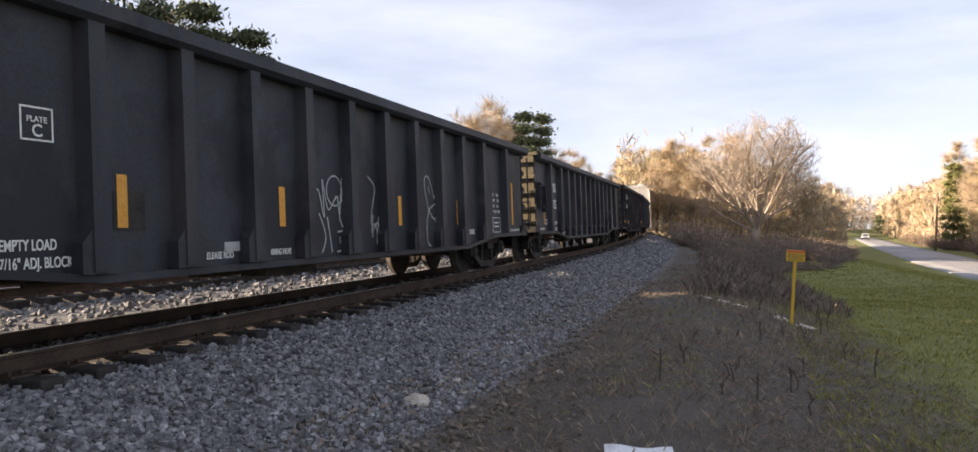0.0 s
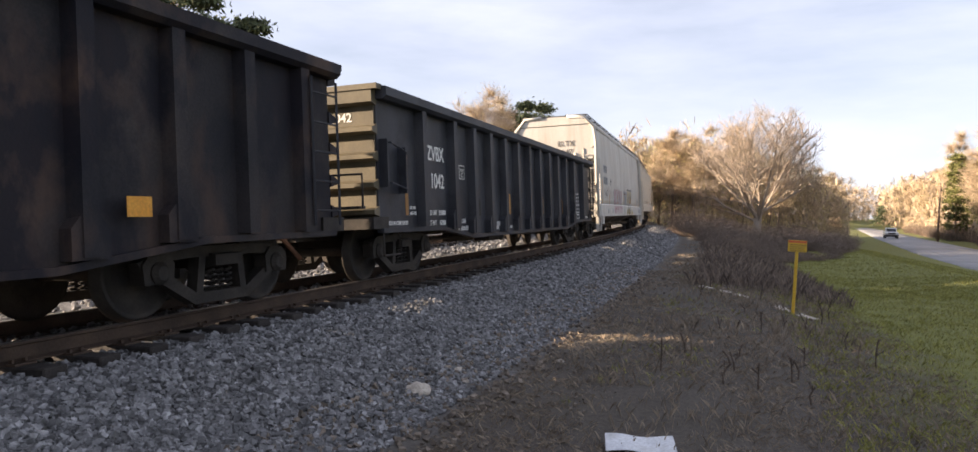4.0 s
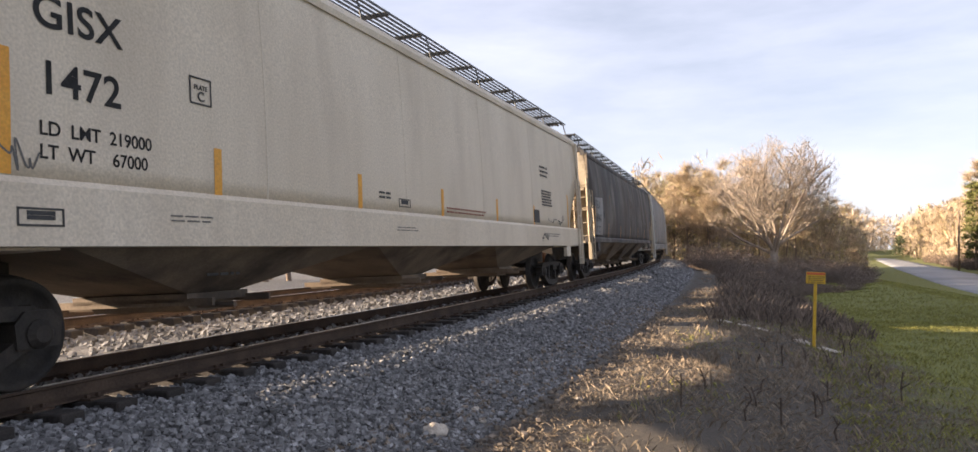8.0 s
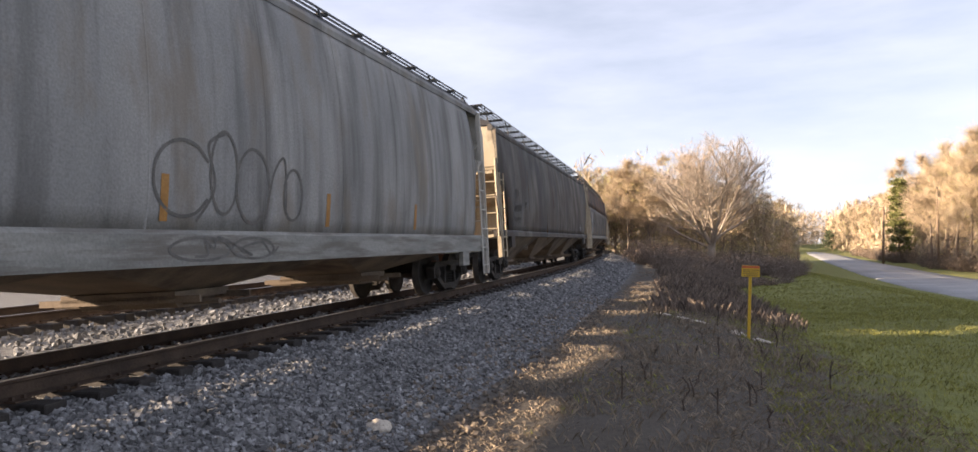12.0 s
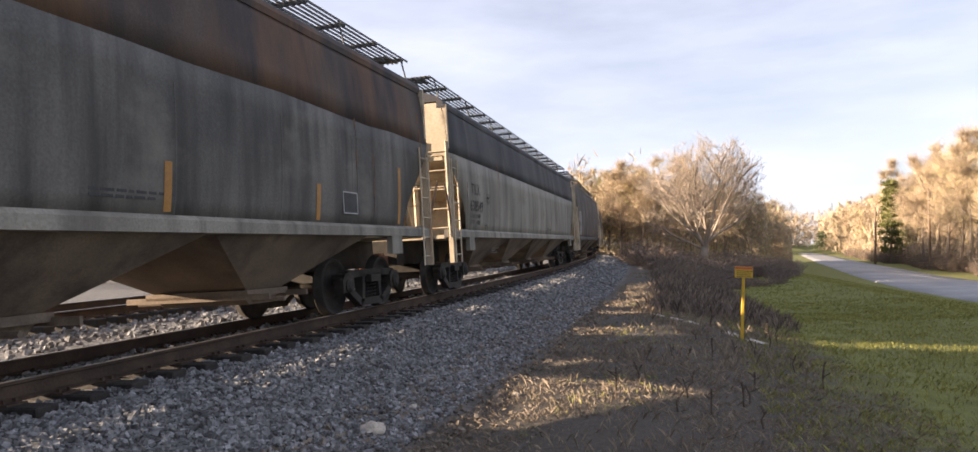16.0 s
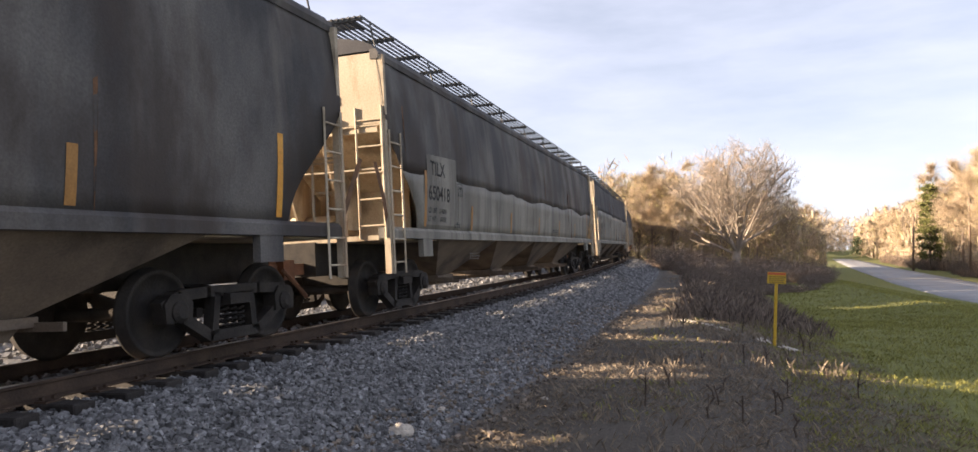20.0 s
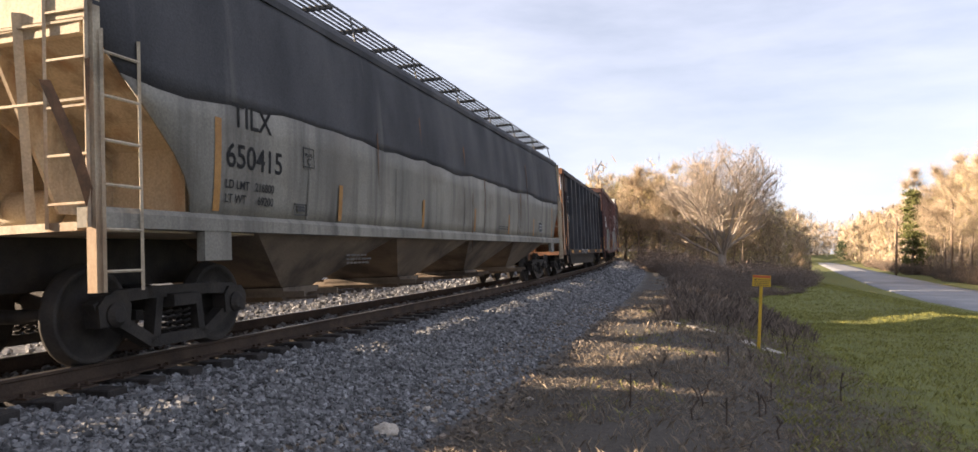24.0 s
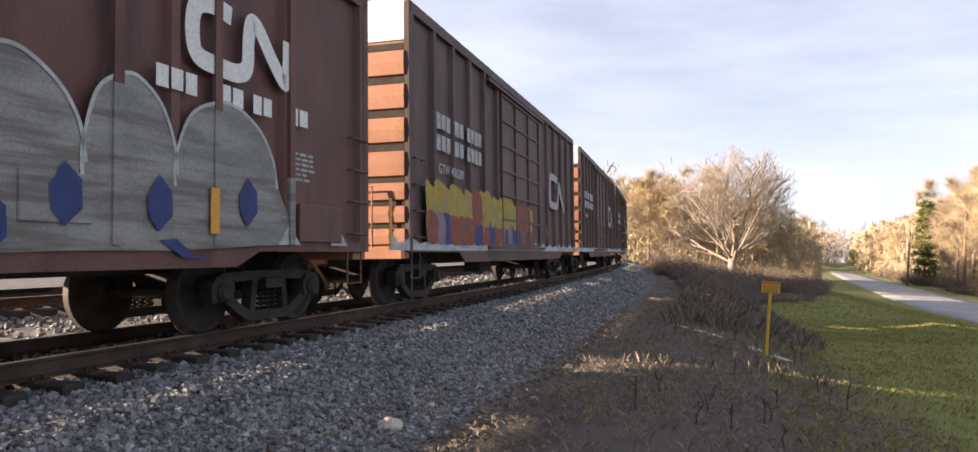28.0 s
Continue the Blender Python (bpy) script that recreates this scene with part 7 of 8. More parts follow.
def tree_meshes(seed, height, spread, start=0.25, limbs=9, depth=3, leaf=0.12, leaves=2500, twig_len=0.55, twigs=1500, upward=0.5, trunk_r=0.2):
    """Trunk with limbs, twigs, and leaf specks round the twig ends."""
    rnd = random.Random(seed)
    wood, fine, specks = Cloud(), Cloud(), Cloud()
    tips = []

    def grow(p, d, length, r, level):
        steps = 4 if level < 2 else 3
        for i in range(steps):
            d = (d + Vector((rnd.gauss(0, 0.16), rnd.gauss(0, 0.16), rnd.gauss(0.05 * upward, 0.1)))).normalized()
            q = p + d * length / steps
            (wood if level < 3 else fine).tube(p, q, r * (1 - 0.75 * i / steps), r * (1 - 0.75 * (i + 1) / steps), 5 if level < 2 else 3)
            if level >= 1:
                tips.append((q, d))
            if level < depth and i > 0:
                for _ in range(2 if level > 0 else 1):
                    s = Vector((rnd.gauss(0, 1), rnd.gauss(0, 1), rnd.gauss(0.2, 0.5))).normalized()
                    grow(q, (d * 0.6 + s * 0.7).normalized(), length * rnd.uniform(0.4, 0.6), r * 0.45, level + 1)
            p = q
    p, d = Vector((0, 0, -0.3)), Vector((0, 0, 1))
    n = 9
    pts = []
    for i in range(n):
        d = (d + Vector((rnd.gauss(0, 0.05), rnd.gauss(0, 0.05), 0.1))).normalized()
        q = p + d * (height * 0.85) / n
        wood.tube(p, q, trunk_r * (1 - 0.85 * i / n), trunk_r * (1 - 0.85 * (i + 1) / n), 8)
        pts.append((q, i / n))
        p = q
    tips.append((p, d))
    for k in range(limbs):
        f = start + (0.97 - start) * (k + rnd.random() * 0.6) / limbs
        q = pts[min(n - 1, int(f * n))][0]
        a = k * 2.4 + rnd.uniform(-0.5, 0.5)
        out = spread * (1.15 - 0.75 * f) * rnd.uniform(0.7, 1.15)
        grow(q, Vector((math.cos(a), math.sin(a), upward + rnd.uniform(-0.15, 0.35))).normalized(), out, trunk_r * 0.5 * (1.1 - f), 0)
    for i in range(twigs):
        q, d = rnd.choice(tips)
        e = (d + Vector((rnd.gauss(0, 0.7), rnd.gauss(0, 0.7), rnd.gauss(0.25, 0.5)))).normalized()
        fine.tube(q, q + e * twig_len * rnd.uniform(0.5, 1.5), 0.014, 0.005, 3)
    for i in range(leaves):
        q, d = rnd.choice(tips)
        c = q + Vector((rnd.gauss(0, 0.75), rnd.gauss(0, 0.75), rnd.gauss(0.1, 0.6)))
        specks.leaf(c, leaf * rnd.uniform(0.6, 1.4), rnd)
    return wood, fine, specks


def make_tree(seed, bark, twig, leafmat, label, name="tree", **kw):
    wood, fine, specks = tree_meshes(seed, **kw)
    t = tagged(new(name), label, "tree", "roadside and lineside trees")
    piece("trunk", wood.mesh("trunk", bark, True), None, t)
    crown = piece("crown", fine.mesh("crown", twig), None, t, "fine budding twigs")
    if specks.v:
        piece("foliage", specks.mesh("foliage", leafmat), None, crown)
    return t


def spreading_tree(seed, height, radius):
    """A short trunk that forks low into limbs reaching the edge of a round crown."""
    rnd = random.Random(seed)
    wood, fine, specks = Cloud(), Cloud(), Cloud()
    tips = []

    def inside(p):
        return (p.x / radius) ** 2 + (p.y / radius) ** 2 + ((p.z - height * 0.56) / (height * 0.46)) ** 2 < 0.95 + 0.4 * noise.noise(p * 0.33)

    def grow(p, d, length, r, level):
        steps = 5 if level < 2 else 3
        for i in range(steps):
            d = (d + Vector((rnd.gauss(0, 0.13), rnd.gauss(0, 0.13), 0.04 + rnd.gauss(0, 0.08)))).normalized()
            q = p + d * length / steps
            if not inside(q) and q.z > height * 0.3:
                tips.append((p, d))
                return
            (wood if level < 3 else fine).tube(p, q, r * (1 - 0.6 * i / steps), r * (1 - 0.6 * (i + 1) / steps), (7, 5, 4, 3, 3)[level])
            if level > 1:
                tips.append((q, d))
            if level < 3 + (i % 2) and (i > 0 or level == 0):
                for _ in range(2):
                    side = Vector((rnd.gauss(0, 1), rnd.gauss(0, 1), rnd.gauss(0.25, 0.6))).normalized()
                    grow(q, (d * 0.75 + side * 0.65).normalized(), length * rnd.uniform(0.42, 0.62), r * 0.5, level + 1)
            p = q
    top = Vector((0.1, 0, height * 0.2))
    wood.tube(Vector((0, 0, -0.3)), Vector((0.05, 0, height * 0.1)), 0.5, 0.42, 10)
    wood.tube(Vector((0.05, 0, height * 0.1)), top, 0.42, 0.38, 10)
    for k in range(9):
        a = k * 2.4
        up = (0.55, 0.9, 1.6, 0.7, 1.2, 2.5, 0.6, 1.4, 0.95)[k]
        grow(top - Vector((0, 0, 0.12 * k)), Vector((math.cos(a), math.sin(a), up)).normalized(), height * 0.72, 0.15, 0)
    for i in range(6500):
        q, d = rnd.choice(tips)
        e = (d + Vector((rnd.gauss(0, 0.6), rnd.gauss(0, 0.6), rnd.gauss(0.2, 0.5)))).normalized()
        fine.tube(q, q + e * rnd.uniform(0.3, 1.0), 0.009, 0.004, 3)
    for i in range(700):
        q, d = rnd.choice(tips)
        specks.leaf(q + Vector((rnd.gauss(0, 0.3), rnd.gauss(0, 0.3), rnd.gauss(0.1, 0.3))), 0.08 * rnd.uniform(0.6, 1.4), rnd)
    t = tagged(new("tree"), "large spreading bare tree with pale branches", "tree", "roadside and lineside trees")
    piece("trunk", wood.mesh("trunk", PALE_BARK, True), None, t)
    crown = piece("crown", fine.mesh("crown", GREY_TWIG), None, t, "fine budding twigs")
    piece("foliage", specks.mesh("foliage", RED_BUD), None, crown)
    return t


def make_pine(seed, height, spread, label, bare=0.35, clumps=170, mat=None):
    rnd = random.Random(seed)
    wood, needles = Cloud(), Cloud()
    p = Vector((0, 0, -0.3))
    pts = []
    for i in range(10):
        q = p + Vector((rnd.gauss(0, 0.06), rnd.gauss(0, 0.06), height / 10))
        wood.tube(p, q, 0.2 * (1 - 0.09 * i), 0.2 * (1 - 0.09 * (i + 1)), 7)
        pts.append(q)
        p = q
    for k in range(clumps):
        f = bare + (1 - bare) * rnd.random() ** 0.8
        i = min(9, int(f * 10))
        base = pts[i]
        a = rnd.uniform(0, math.tau)
        r = spread * (1.12 - 0.9 * (f - bare) / (1 - bare)) * rnd.uniform(0.35, 1.1) * (0.75 + 0.5 * math.sin(a * 2 + seed))
        c = base + Vector((math.cos(a) * r, math.sin(a) * r, r * rnd.uniform(-0.1, 0.35)))
        wood.tube(base, c, 0.04, 0.012, 3)
        cs = rnd.uniform(0.22, 0.48)
        for _ in range(26):
            needles.leaf(c + Vector((rnd.gauss(0, cs), rnd.gauss(0, cs), rnd.gauss(0, cs * 0.6))), 0.125, rnd, 1.7)
    t = tagged(new("pine_tree"), label, "tree", "roadside and lineside trees")
    piece("trunk", wood.mesh("trunk", BARK, True), None, t)
    piece("crown", needles.mesh("crown", mat or NEEDLES), None, t, "dark green needle clumps")
    return t


def make_shrub(seed, height, spread, mat, label, stems=60, leaves=900):
    rnd = random.Random(seed)
    wood, specks = Cloud(), Cloud()
    for k in range(stems):
        a, r = rnd.uniform(0, math.tau), spread * math.sqrt(rnd.random())
        p = Vector((math.cos(a) * r * 0.6, math.sin(a) * r * 0.6, -0.2))
        d = Vector((math.cos(a) * 0.3 + rnd.gauss(0, 0.25), math.sin(a) * 0.3 + rnd.gauss(0, 0.25), 1)).normalized()
        h = height * rnd.uniform(0.55, 1.1) * (1.05 - 0.4 * r / spread)
        for i in range(4):
            d = (d + Vector((rnd.gauss(0, 0.2), rnd.gauss(0, 0.2), 0))).normalized()
            q = p + d * h / 4
            wood.tube(p, q, 0.022 * (1 - i / 5), 0.022 * (1 - (i + 1) / 5), 3)
            for _ in range(3):
                e = (d * 0.4 + Vector((rnd.gauss(0, 0.6), rnd.gauss(0, 0.6), rnd.gauss(0.2, 0.4)))).normalized()
                e = q + e * rnd.uniform(0.3, 0.9)
                wood.tube(q, e, 0.01, 0.004, 3)
                for _ in range(max(1, leaves // (stems * 12))):
                    specks.leaf(q.lerp(e, rnd.random()) + Vector((rnd.gauss(0, 0.12), rnd.gauss(0, 0.12), rnd.gauss(0, 0.12))), 0.07, rnd)
            p = q
    t = tagged(new("shrub"), label, "shrub", "brush along the embankment")
    piece("brushwood", wood.mesh("brushwood", SHRUB), None, t)
    piece("foliage", specks.mesh("foliage", mat), None, t)
    return t


def put(proto, x, y, scale, turn, first):
    """The first placing moves the prototype, later ones copy it."""
    m = pose(x, y, ground_z(x, y) - 0.05, 0, 0, turn)
    if proto.name not in first:
        first.add(proto.name)
        proto.scale = (scale[0], scale[0], scale[1])
        proto.matrix_basis = m @ Matrix.Diagonal((scale[0], scale[0], scale[1], 1))
        return proto
    ob = copy_thing(proto, m)
    ob.scale = (scale[0], scale[0], scale[1])
    return ob


def build_woods():
    rnd = random.Random(5)
    placed = set()
    budding = [make_tree(10 + i, BARK, TWIG, (BUD, RED_BUD, BUD, FRESH)[i], ("tall budding woodland tree with pale spring leaves", "bare woodland tree with reddish buds", "slender budding woodland tree",
                         "budding tree with fresh yellow-green leaves")[i], height=(15, 14, 16, 14)[i], spread=(3.6, 3.4, 2.6, 3.4)[i], start=(0.22, 0.2, 0.35, 0.2)[i], limbs=11, depth=2,
                         leaves=(1500, 1300, 900, 2400)[i], twigs=3600, twig_len=1.1, leaf=0.055, upward=0.85, trunk_r=0.15) for i in range(4)]
    # the large spreading tree in front of the wood
    big = spreading_tree(77, 13.6, 6.6)
    put(big, 22.6, 77.0, (1.0, 1.0), 30, placed)
    # wood between the line and the road
    for i in range(60):
        y = rnd.uniform(80, 135)
        az = rnd.uniform(6.5, 22.0)
        x = y * math.tan(radians(az))
        if (Vector((x, y)) - Vector((22.6, 77.0))).length < 6 or x > road_edges(y)[0] - 5:
            continue
        s = rnd.uniform(0.72, 0.95) * (0.82 if y < 92 else 1.0) * float(np.interp(az, (6.5, 14, 19.5, 22), (1.0, 1.0, 0.85, 0.5)))
        kind = budding[3] if az < 10 and rnd.random() < 0.5 else rnd.choice(budding if rnd.random() < 0.5 else budding[:2])
        put(kind, x, y, (s * rnd.uniform(0.8, 1.15), s), rnd.uniform(0, 360), placed)
    # wood beyond the road
    for i in range(120):
        y = 58 + 200 * rnd.random() ** 1.5
        x = road_edges(y)[1] + 5.0 + 32 * rnd.random() ** 1.5
        s = rnd.uniform(0.75, 1.08)
        put(rnd.choice(budding), x, y, (s, s * 1.05), rnd.uniform(0, 360), placed)
    # far wood closing the view
    for i in range(60):
        y = rnd.uniform(210, 390)
        x = road_edges(y)[0] + rnd.uniform(-130, 60)
        if road_edges(y)[0] - 5 < x < road_edges(y)[1] + 4:
            continue
        s = rnd.uniform(0.9, 1.2)
        put(rnd.choice(budding), x, y, (s * 1.3, s), rnd.uniform(0, 360), placed)
    # trees beyond the siding
    pine = make_pine(3, 13, 2.6, "dark pine with ragged needle clumps", bare=0.25, clumps=210)
    pine2 = make_pine(8, 12, 2.2, "loblolly pine with open crown", bare=0.45, clumps=120)
    for az, d, s, p in ((-31.5, 40, 1.2, pine), (-28.5, 42, 1.12, pine), (-25.5, 43, 1.12, pine2), (-23.2, 45, 1.08, pine), (-21.6, 47, 1.05, pine2), (-19.9, 47, 1.0, pine), (-18.3, 49, 0.9, pine2), (-34.5, 38, 1.2, pine),
                        (-0.8, 118, 1.38, pine), (0.5, 121, 1.38, pine), (-2.2, 129, 1.26, pine2), (-0.2, 126, 1.26, pine2), (-1.5, 123, 1.2, pine2)):
        x, y = at_bearing(az, d)
        put(p, x, y, (s, s), rnd.uniform(0, 360), placed)
    for az, d, s in ((-24.3, 48, 0.95), (-21.0, 50, 0.85), (-19.6, 50, 0.85), (-27, 47, 1.0), (-29, 50, 1.05), (-6.2, 126, 1.05), (-5.0, 120, 1.2), (-3.6, 118, 1.37), (-2.8, 123, 1.4), (-1.4, 133, 1.33), (-8.0, 134, 1.0), (1.8, 137, 1.0), (3.2, 142, 1.0)):
        x, y = at_bearing(az, d)
        put(budding[0 if s > 0.9 else 1], x, y, (s, s), rnd.uniform(0, 360), placed)
    # evergreens by the road
    cedar = make_pine(21, 11, 1.9, "olive green roadside cedar", bare=0.15, clumps=220, mat=OLIVE)
    for x, y, s in ((64.5, 118, 1.2), (70.5, 124, 0.9)):
        put(cedar, x, y, (s, s), rnd.uniform(0, 360), placed)
    low = make_pine(22, 5.5, 3.4, "low dark evergreen thicket beside the road", bare=0.02, clumps=260)
    for x, y, s in ((133, 292, 1.35), (139, 300, 1.15), (128, 268, 0.8)):
        put(low, x, y, (s, s), rnd.uniform(0, 360), placed)
    # brush on the slope of the embankment
    shrubs = [make_shrub(30 + i, (3.0, 2.6, 3.4)[i], (2.2, 2.0, 2.4)[i], (SHRUB, SHRUB, RED_BUD)[i], ("dense leafless brown brush", "tangled low brown brush", "tall reddish budding brush")[i], stems=90, leaves=1600) for i in range(3)]
    for i in range(230):
        y = 42 + 42 * rnd.random()
        x0 = on_line(y / 0.965, 0).x
        near = min(1, (y - 42) / 18)
        lo = 5.0 - 1.2 * near
        x = x0 + lo + (3.5 + 14 * near) * rnd.random()
        if x > 0.405 * y or x > road_edges(y)[0] - 5:
            continue
        s = (0.18 + 0.36 * near) * rnd.uniform(0.5, 1.2) * (0.8 if x > 0.34 * y else 1.0)
        put(shrubs[0 if y < 60 and rnd.random() < 0.6 else rnd.randrange(3)], x, y, (s * rnd.uniform(1.2, 2.0), s), rnd.uniform(0, 360), placed)
    for i in range(70):
        y = rnd.uniform(55, 190)
        x = road_edges(y)[1] + rnd.uniform(3.0, 8)
        s = rnd.uniform(0.4, 0.95)
        put(shrubs[rnd.randrange(3)], x, y, (s * 1.3, s), rnd.uniform(0, 360), placed)


build_woods()


def thicket(name, count, place, low, high, size, mat, label, seed, long=8.0):
    """A belt of fine twigs and buds up to an uneven canopy."""
    rnd = random.Random(seed)
    cl = Cloud()
    while count:
        x, y, *cut = place(rnd)
        z0 = ground_z(x, y)
        h = low + (high - low) * (0.5 + 0.5 * noise.noise((x * 0.13, y * 0.13, seed)) + 0.35 * noise.noise((x * 0.4, y * 0.4, seed + 5)))
        h *= cut[0] if cut else 1.0
        k = rnd.random() ** 0.8
        if noise.noise((x * 0.45, y * 0.45, k * h * 0.35)) < 0.02 + 0.25 * k:
            continue
        cl.leaf(Vector((x, y, z0 + k * h)), size * rnd.uniform(0.5, 1.5), rnd, long, 2.0 if long > 3 else 1.0)
        count -= 1
    tagged(new(name, cl.mesh(name, mat)), label, "woodland", kind="stuff")


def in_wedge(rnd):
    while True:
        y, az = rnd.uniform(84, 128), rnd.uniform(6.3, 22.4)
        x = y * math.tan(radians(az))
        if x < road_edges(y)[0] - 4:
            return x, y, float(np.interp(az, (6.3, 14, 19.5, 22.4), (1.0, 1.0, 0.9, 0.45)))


def by_road(rnd):
    y = 60 + 170 * rnd.random() ** 1.4
    return road_edges(y)[1] + 5 + 22 * rnd.random(), y


def far_end(rnd):
    y = rnd.uniform(215, 305)
    x = rnd.uniform(-10, 190)
    if road_edges(y)[0] - 4 < x < road_edges(y)[1] + 4:
        x += 14
    return x, y


def road_bend(rnd):
    y = rnd.uniform(138, 370)
    return road_edges(y)[1] + 5 + 40 * rnd.random() ** 1.5, y


def far_close(rnd):
    y = rnd.uniform(370, 460)
    return 90 + (road_edges(y)[0] - 96) * rnd.random(), y


def past_siding(rnd):
    y = rnd.uniform(125, 165)
    return on_line(y / 0.965, 12).x - rnd.uniform(2, 26), y


thicket("woodland_twigs", 15000, in_wedge, 8.5, 13.0, 0.07, TWIG, "hazy mass of budding twigs in the wood", 1)
thicket("woodland_twigs", 8000, in_wedge, 8.5, 13.0, 0.07, GREY_TWIG, "bare grey twigs in the wood", 11)
# pale buds packed extra densely here: their colour stands in for sunlight
thicket("woodland_buds", 34000, in_wedge, 8.5, 13.5, 0.08, BUD, "pale yellow spring buds in the wood, packed to brighten it like sunlight", 2, 1.0)
thicket("woodland_twigs", 30000, by_road, 8.5, 13.0, 0.07, TWIG, "hazy mass of budding twigs beyond the road", 3)
thicket("woodland_twigs", 40000, by_road, 8.5, 13.0, 0.07, GREY_TWIG, "bare grey twigs beyond the road", 13)
thicket("woodland_buds", 18000, by_road, 8.5, 13.5, 0.08, BUD, "pale yellow spring buds beyond the road", 4, 1.0)
thicket("woodland_twigs", 18000, far_end, 12.0, 17.0, 0.18, TWIG, "distant hazy wood", 5)
thicket("woodland_buds", 6000, far_end, 12.0, 18.0, 0.22, FRESH, "distant fresh green wood", 6, 1.0)
thicket("woodland_twigs", 9000, past_siding, 8.0, 14.0, 0.12, TWIG, "hazy mass of budding twigs past the siding", 7)
thicket("woodland_twigs", 30000, road_bend, 10.0, 15.0, 0.14, TWIG, "hazy mass of budding twigs where the road bends away", 8)
thicket("woodland_buds", 9000, road_bend, 10.0, 15.5, 0.18, BUD, "pale spring buds where the road bends away", 9, 1.0)
thicket("woodland_twigs", 14000, far_close, 14.0, 22.0, 0.25, TWIG, "distant hazy wood past the bend of the road", 15)


def utility_pole(x, y, h, lean):
    t = tagged(new("utility_pole"), "weathered wooden utility pole beside the road", "utility pole", "poles along the road")
    t.matrix_basis = pose(x, y, ground_z(x, y) - 0.1, 0, lean, 0)
    bm = bmesh.new()
    turned(bm, [(0, 0.17), (h * 0.5, 0.145), (h, 0.11)], 12, "z")
    part("pole", bm, POLE_WOOD, t, smooth=True)
    bm = bmesh.new()
    turned(bm, [(h, 0.05), (h + 0.05, 0.07), (h + 0.12, 0.06), (h + 0.18, 0.03)], 10, "z")
    part("insulator", bm, GRATING, t)
    bm = bmesh.new()
    rod(bm, [(0.12, -0.1, h - 0.4), (0.12, -0.1, h - 1.1)], 0.06, 8)
    part("bracket", bm, GRIME, t)


utility_pole(54.5, 91.0, 10.0, 0.5)
utility_pole(60.4, 115.0, 8.8, 1.5)


def house(x, y, turn):
    t = tagged(new("house"), "small pale house half hidden behind trees", "house")
    t.matrix_basis = pose(x, y, ground_z(x, y), 0, 0, turn)
    bm = bmesh.new()
    box(bm, -5, 5, -3.5, 3.5, -0.3, 2.7)
    wall = part("wall", bm, SIDING_WHITE, t)
    bm = bmesh.new()
    prism(bm, [(-3.9, 2.65), (3.9, 2.65), (0, 4.6)], -5.4, 5.4, axis="x")
    part("roof", bm, ROOFING, t)
    for wx in (-3.4, -1.0, 3.2):
        bm = bmesh.new()
        box(bm, wx - 0.5, wx + 0.5, -3.53, -3.49, 0.9, 2.1)
        part("window", bm, GLASS, wall)
    bm = bmesh.new()
    box(bm, 0.7, 1.6, -3.53, -3.49, 0, 2.05)
    part("door", bm, BROWN, wall)


house(146, 300, -25)


# ---- marker post, slab and litter ----
def marker_post():
    x, y = 5.3, 15.49
    t = tagged(new("marker_post"), "yellow marker post with a small yellow and red sign", "warning sign")
    z = ground_z(x, y)
    t.matrix_basis = pose(x, y, z, 0, 2.4, -12) @ Matrix.Scale(0.84, 4)
    bm = bmesh.new()
    prism(bm, [(-0.035, -0.03), (0.035, -0.03), (0.035, 0.03), (-0.035, 0.03)], -0.2, 1.6, axis="z")
    bmesh.ops.bevel(bm, geom=bm.edges[:], offset=0.008, segments=1, affect="EDGES")
    part("post", bm, YELLOW, t)
    bm = bmesh.new()
    box(bm, -0.215, 0.215, -0.05, -0.032, 1.55, 1.83)
    bmesh.ops.bevel(bm, geom=bm.edges[:], offset=0.006, segments=1, affect="EDGES")
    plate = part("sign_plate", bm, YELLOW, t)
    bm = bmesh.new()
    box(bm, -0.205, 0.205, -0.054, -0.0505, 1.765, 1.82)
    part("sign_band", bm, SIGN_RED, plate, "red band")
    bm = bmesh.new()
    rnd = random.Random(2)
    for i in range(4):
        xx = -0.17
        while xx < 0.15:
            d = rnd.uniform(0.02, 0.07)
            box(bm, xx, xx + d, -0.054, -0.0505, 1.71 - i * 0.045, 1.728 - i * 0.045)
            xx += d + 0.015
    part("sign_lines", bm, BLACK_STENCIL, plate, "rows of small dark print")


marker_post()


def lump(name, x, y, size, mat, label, category, seed, sink=0.3):
    bm = bmesh.new()
    bmesh.ops.create_icosphere(bm, subdivisions=3, radius=1)
    for v in bm.verts:
        k = 1 + 0.35 * noise.noise(v.co * 1.3 + Vector((seed, 0, 0))) + 0.12 * noise.noise(v.co * 4 + Vector((0, seed, 0)))
        v.co = Vector((v.co.x * size[0], v.co.y * size[1], v.co.z * size[2])) * k
    ob = part(name, bm, mat)
    ob.matrix_basis = pose(x, y, ground_z(x, y) + size[2] * (0.5 - sink), 0, 0, seed * 40)
    return tagged(ob, label, category)


lump("rock", -1.17, 7.35, (0.15, 0.11, 0.085), STONE, "large pale buff stone at the edge of the ballast", "rock", 1)
lump("rock", -0.86, 8.41, (0.06, 0.05, 0.045), STONE, "small pale stone lying in the weeds", "rock", 2)
lump("rock", -0.75, 8.09, (0.05, 0.045, 0.035), STONE, "small pale stone lying in the weeds", "rock", 3)
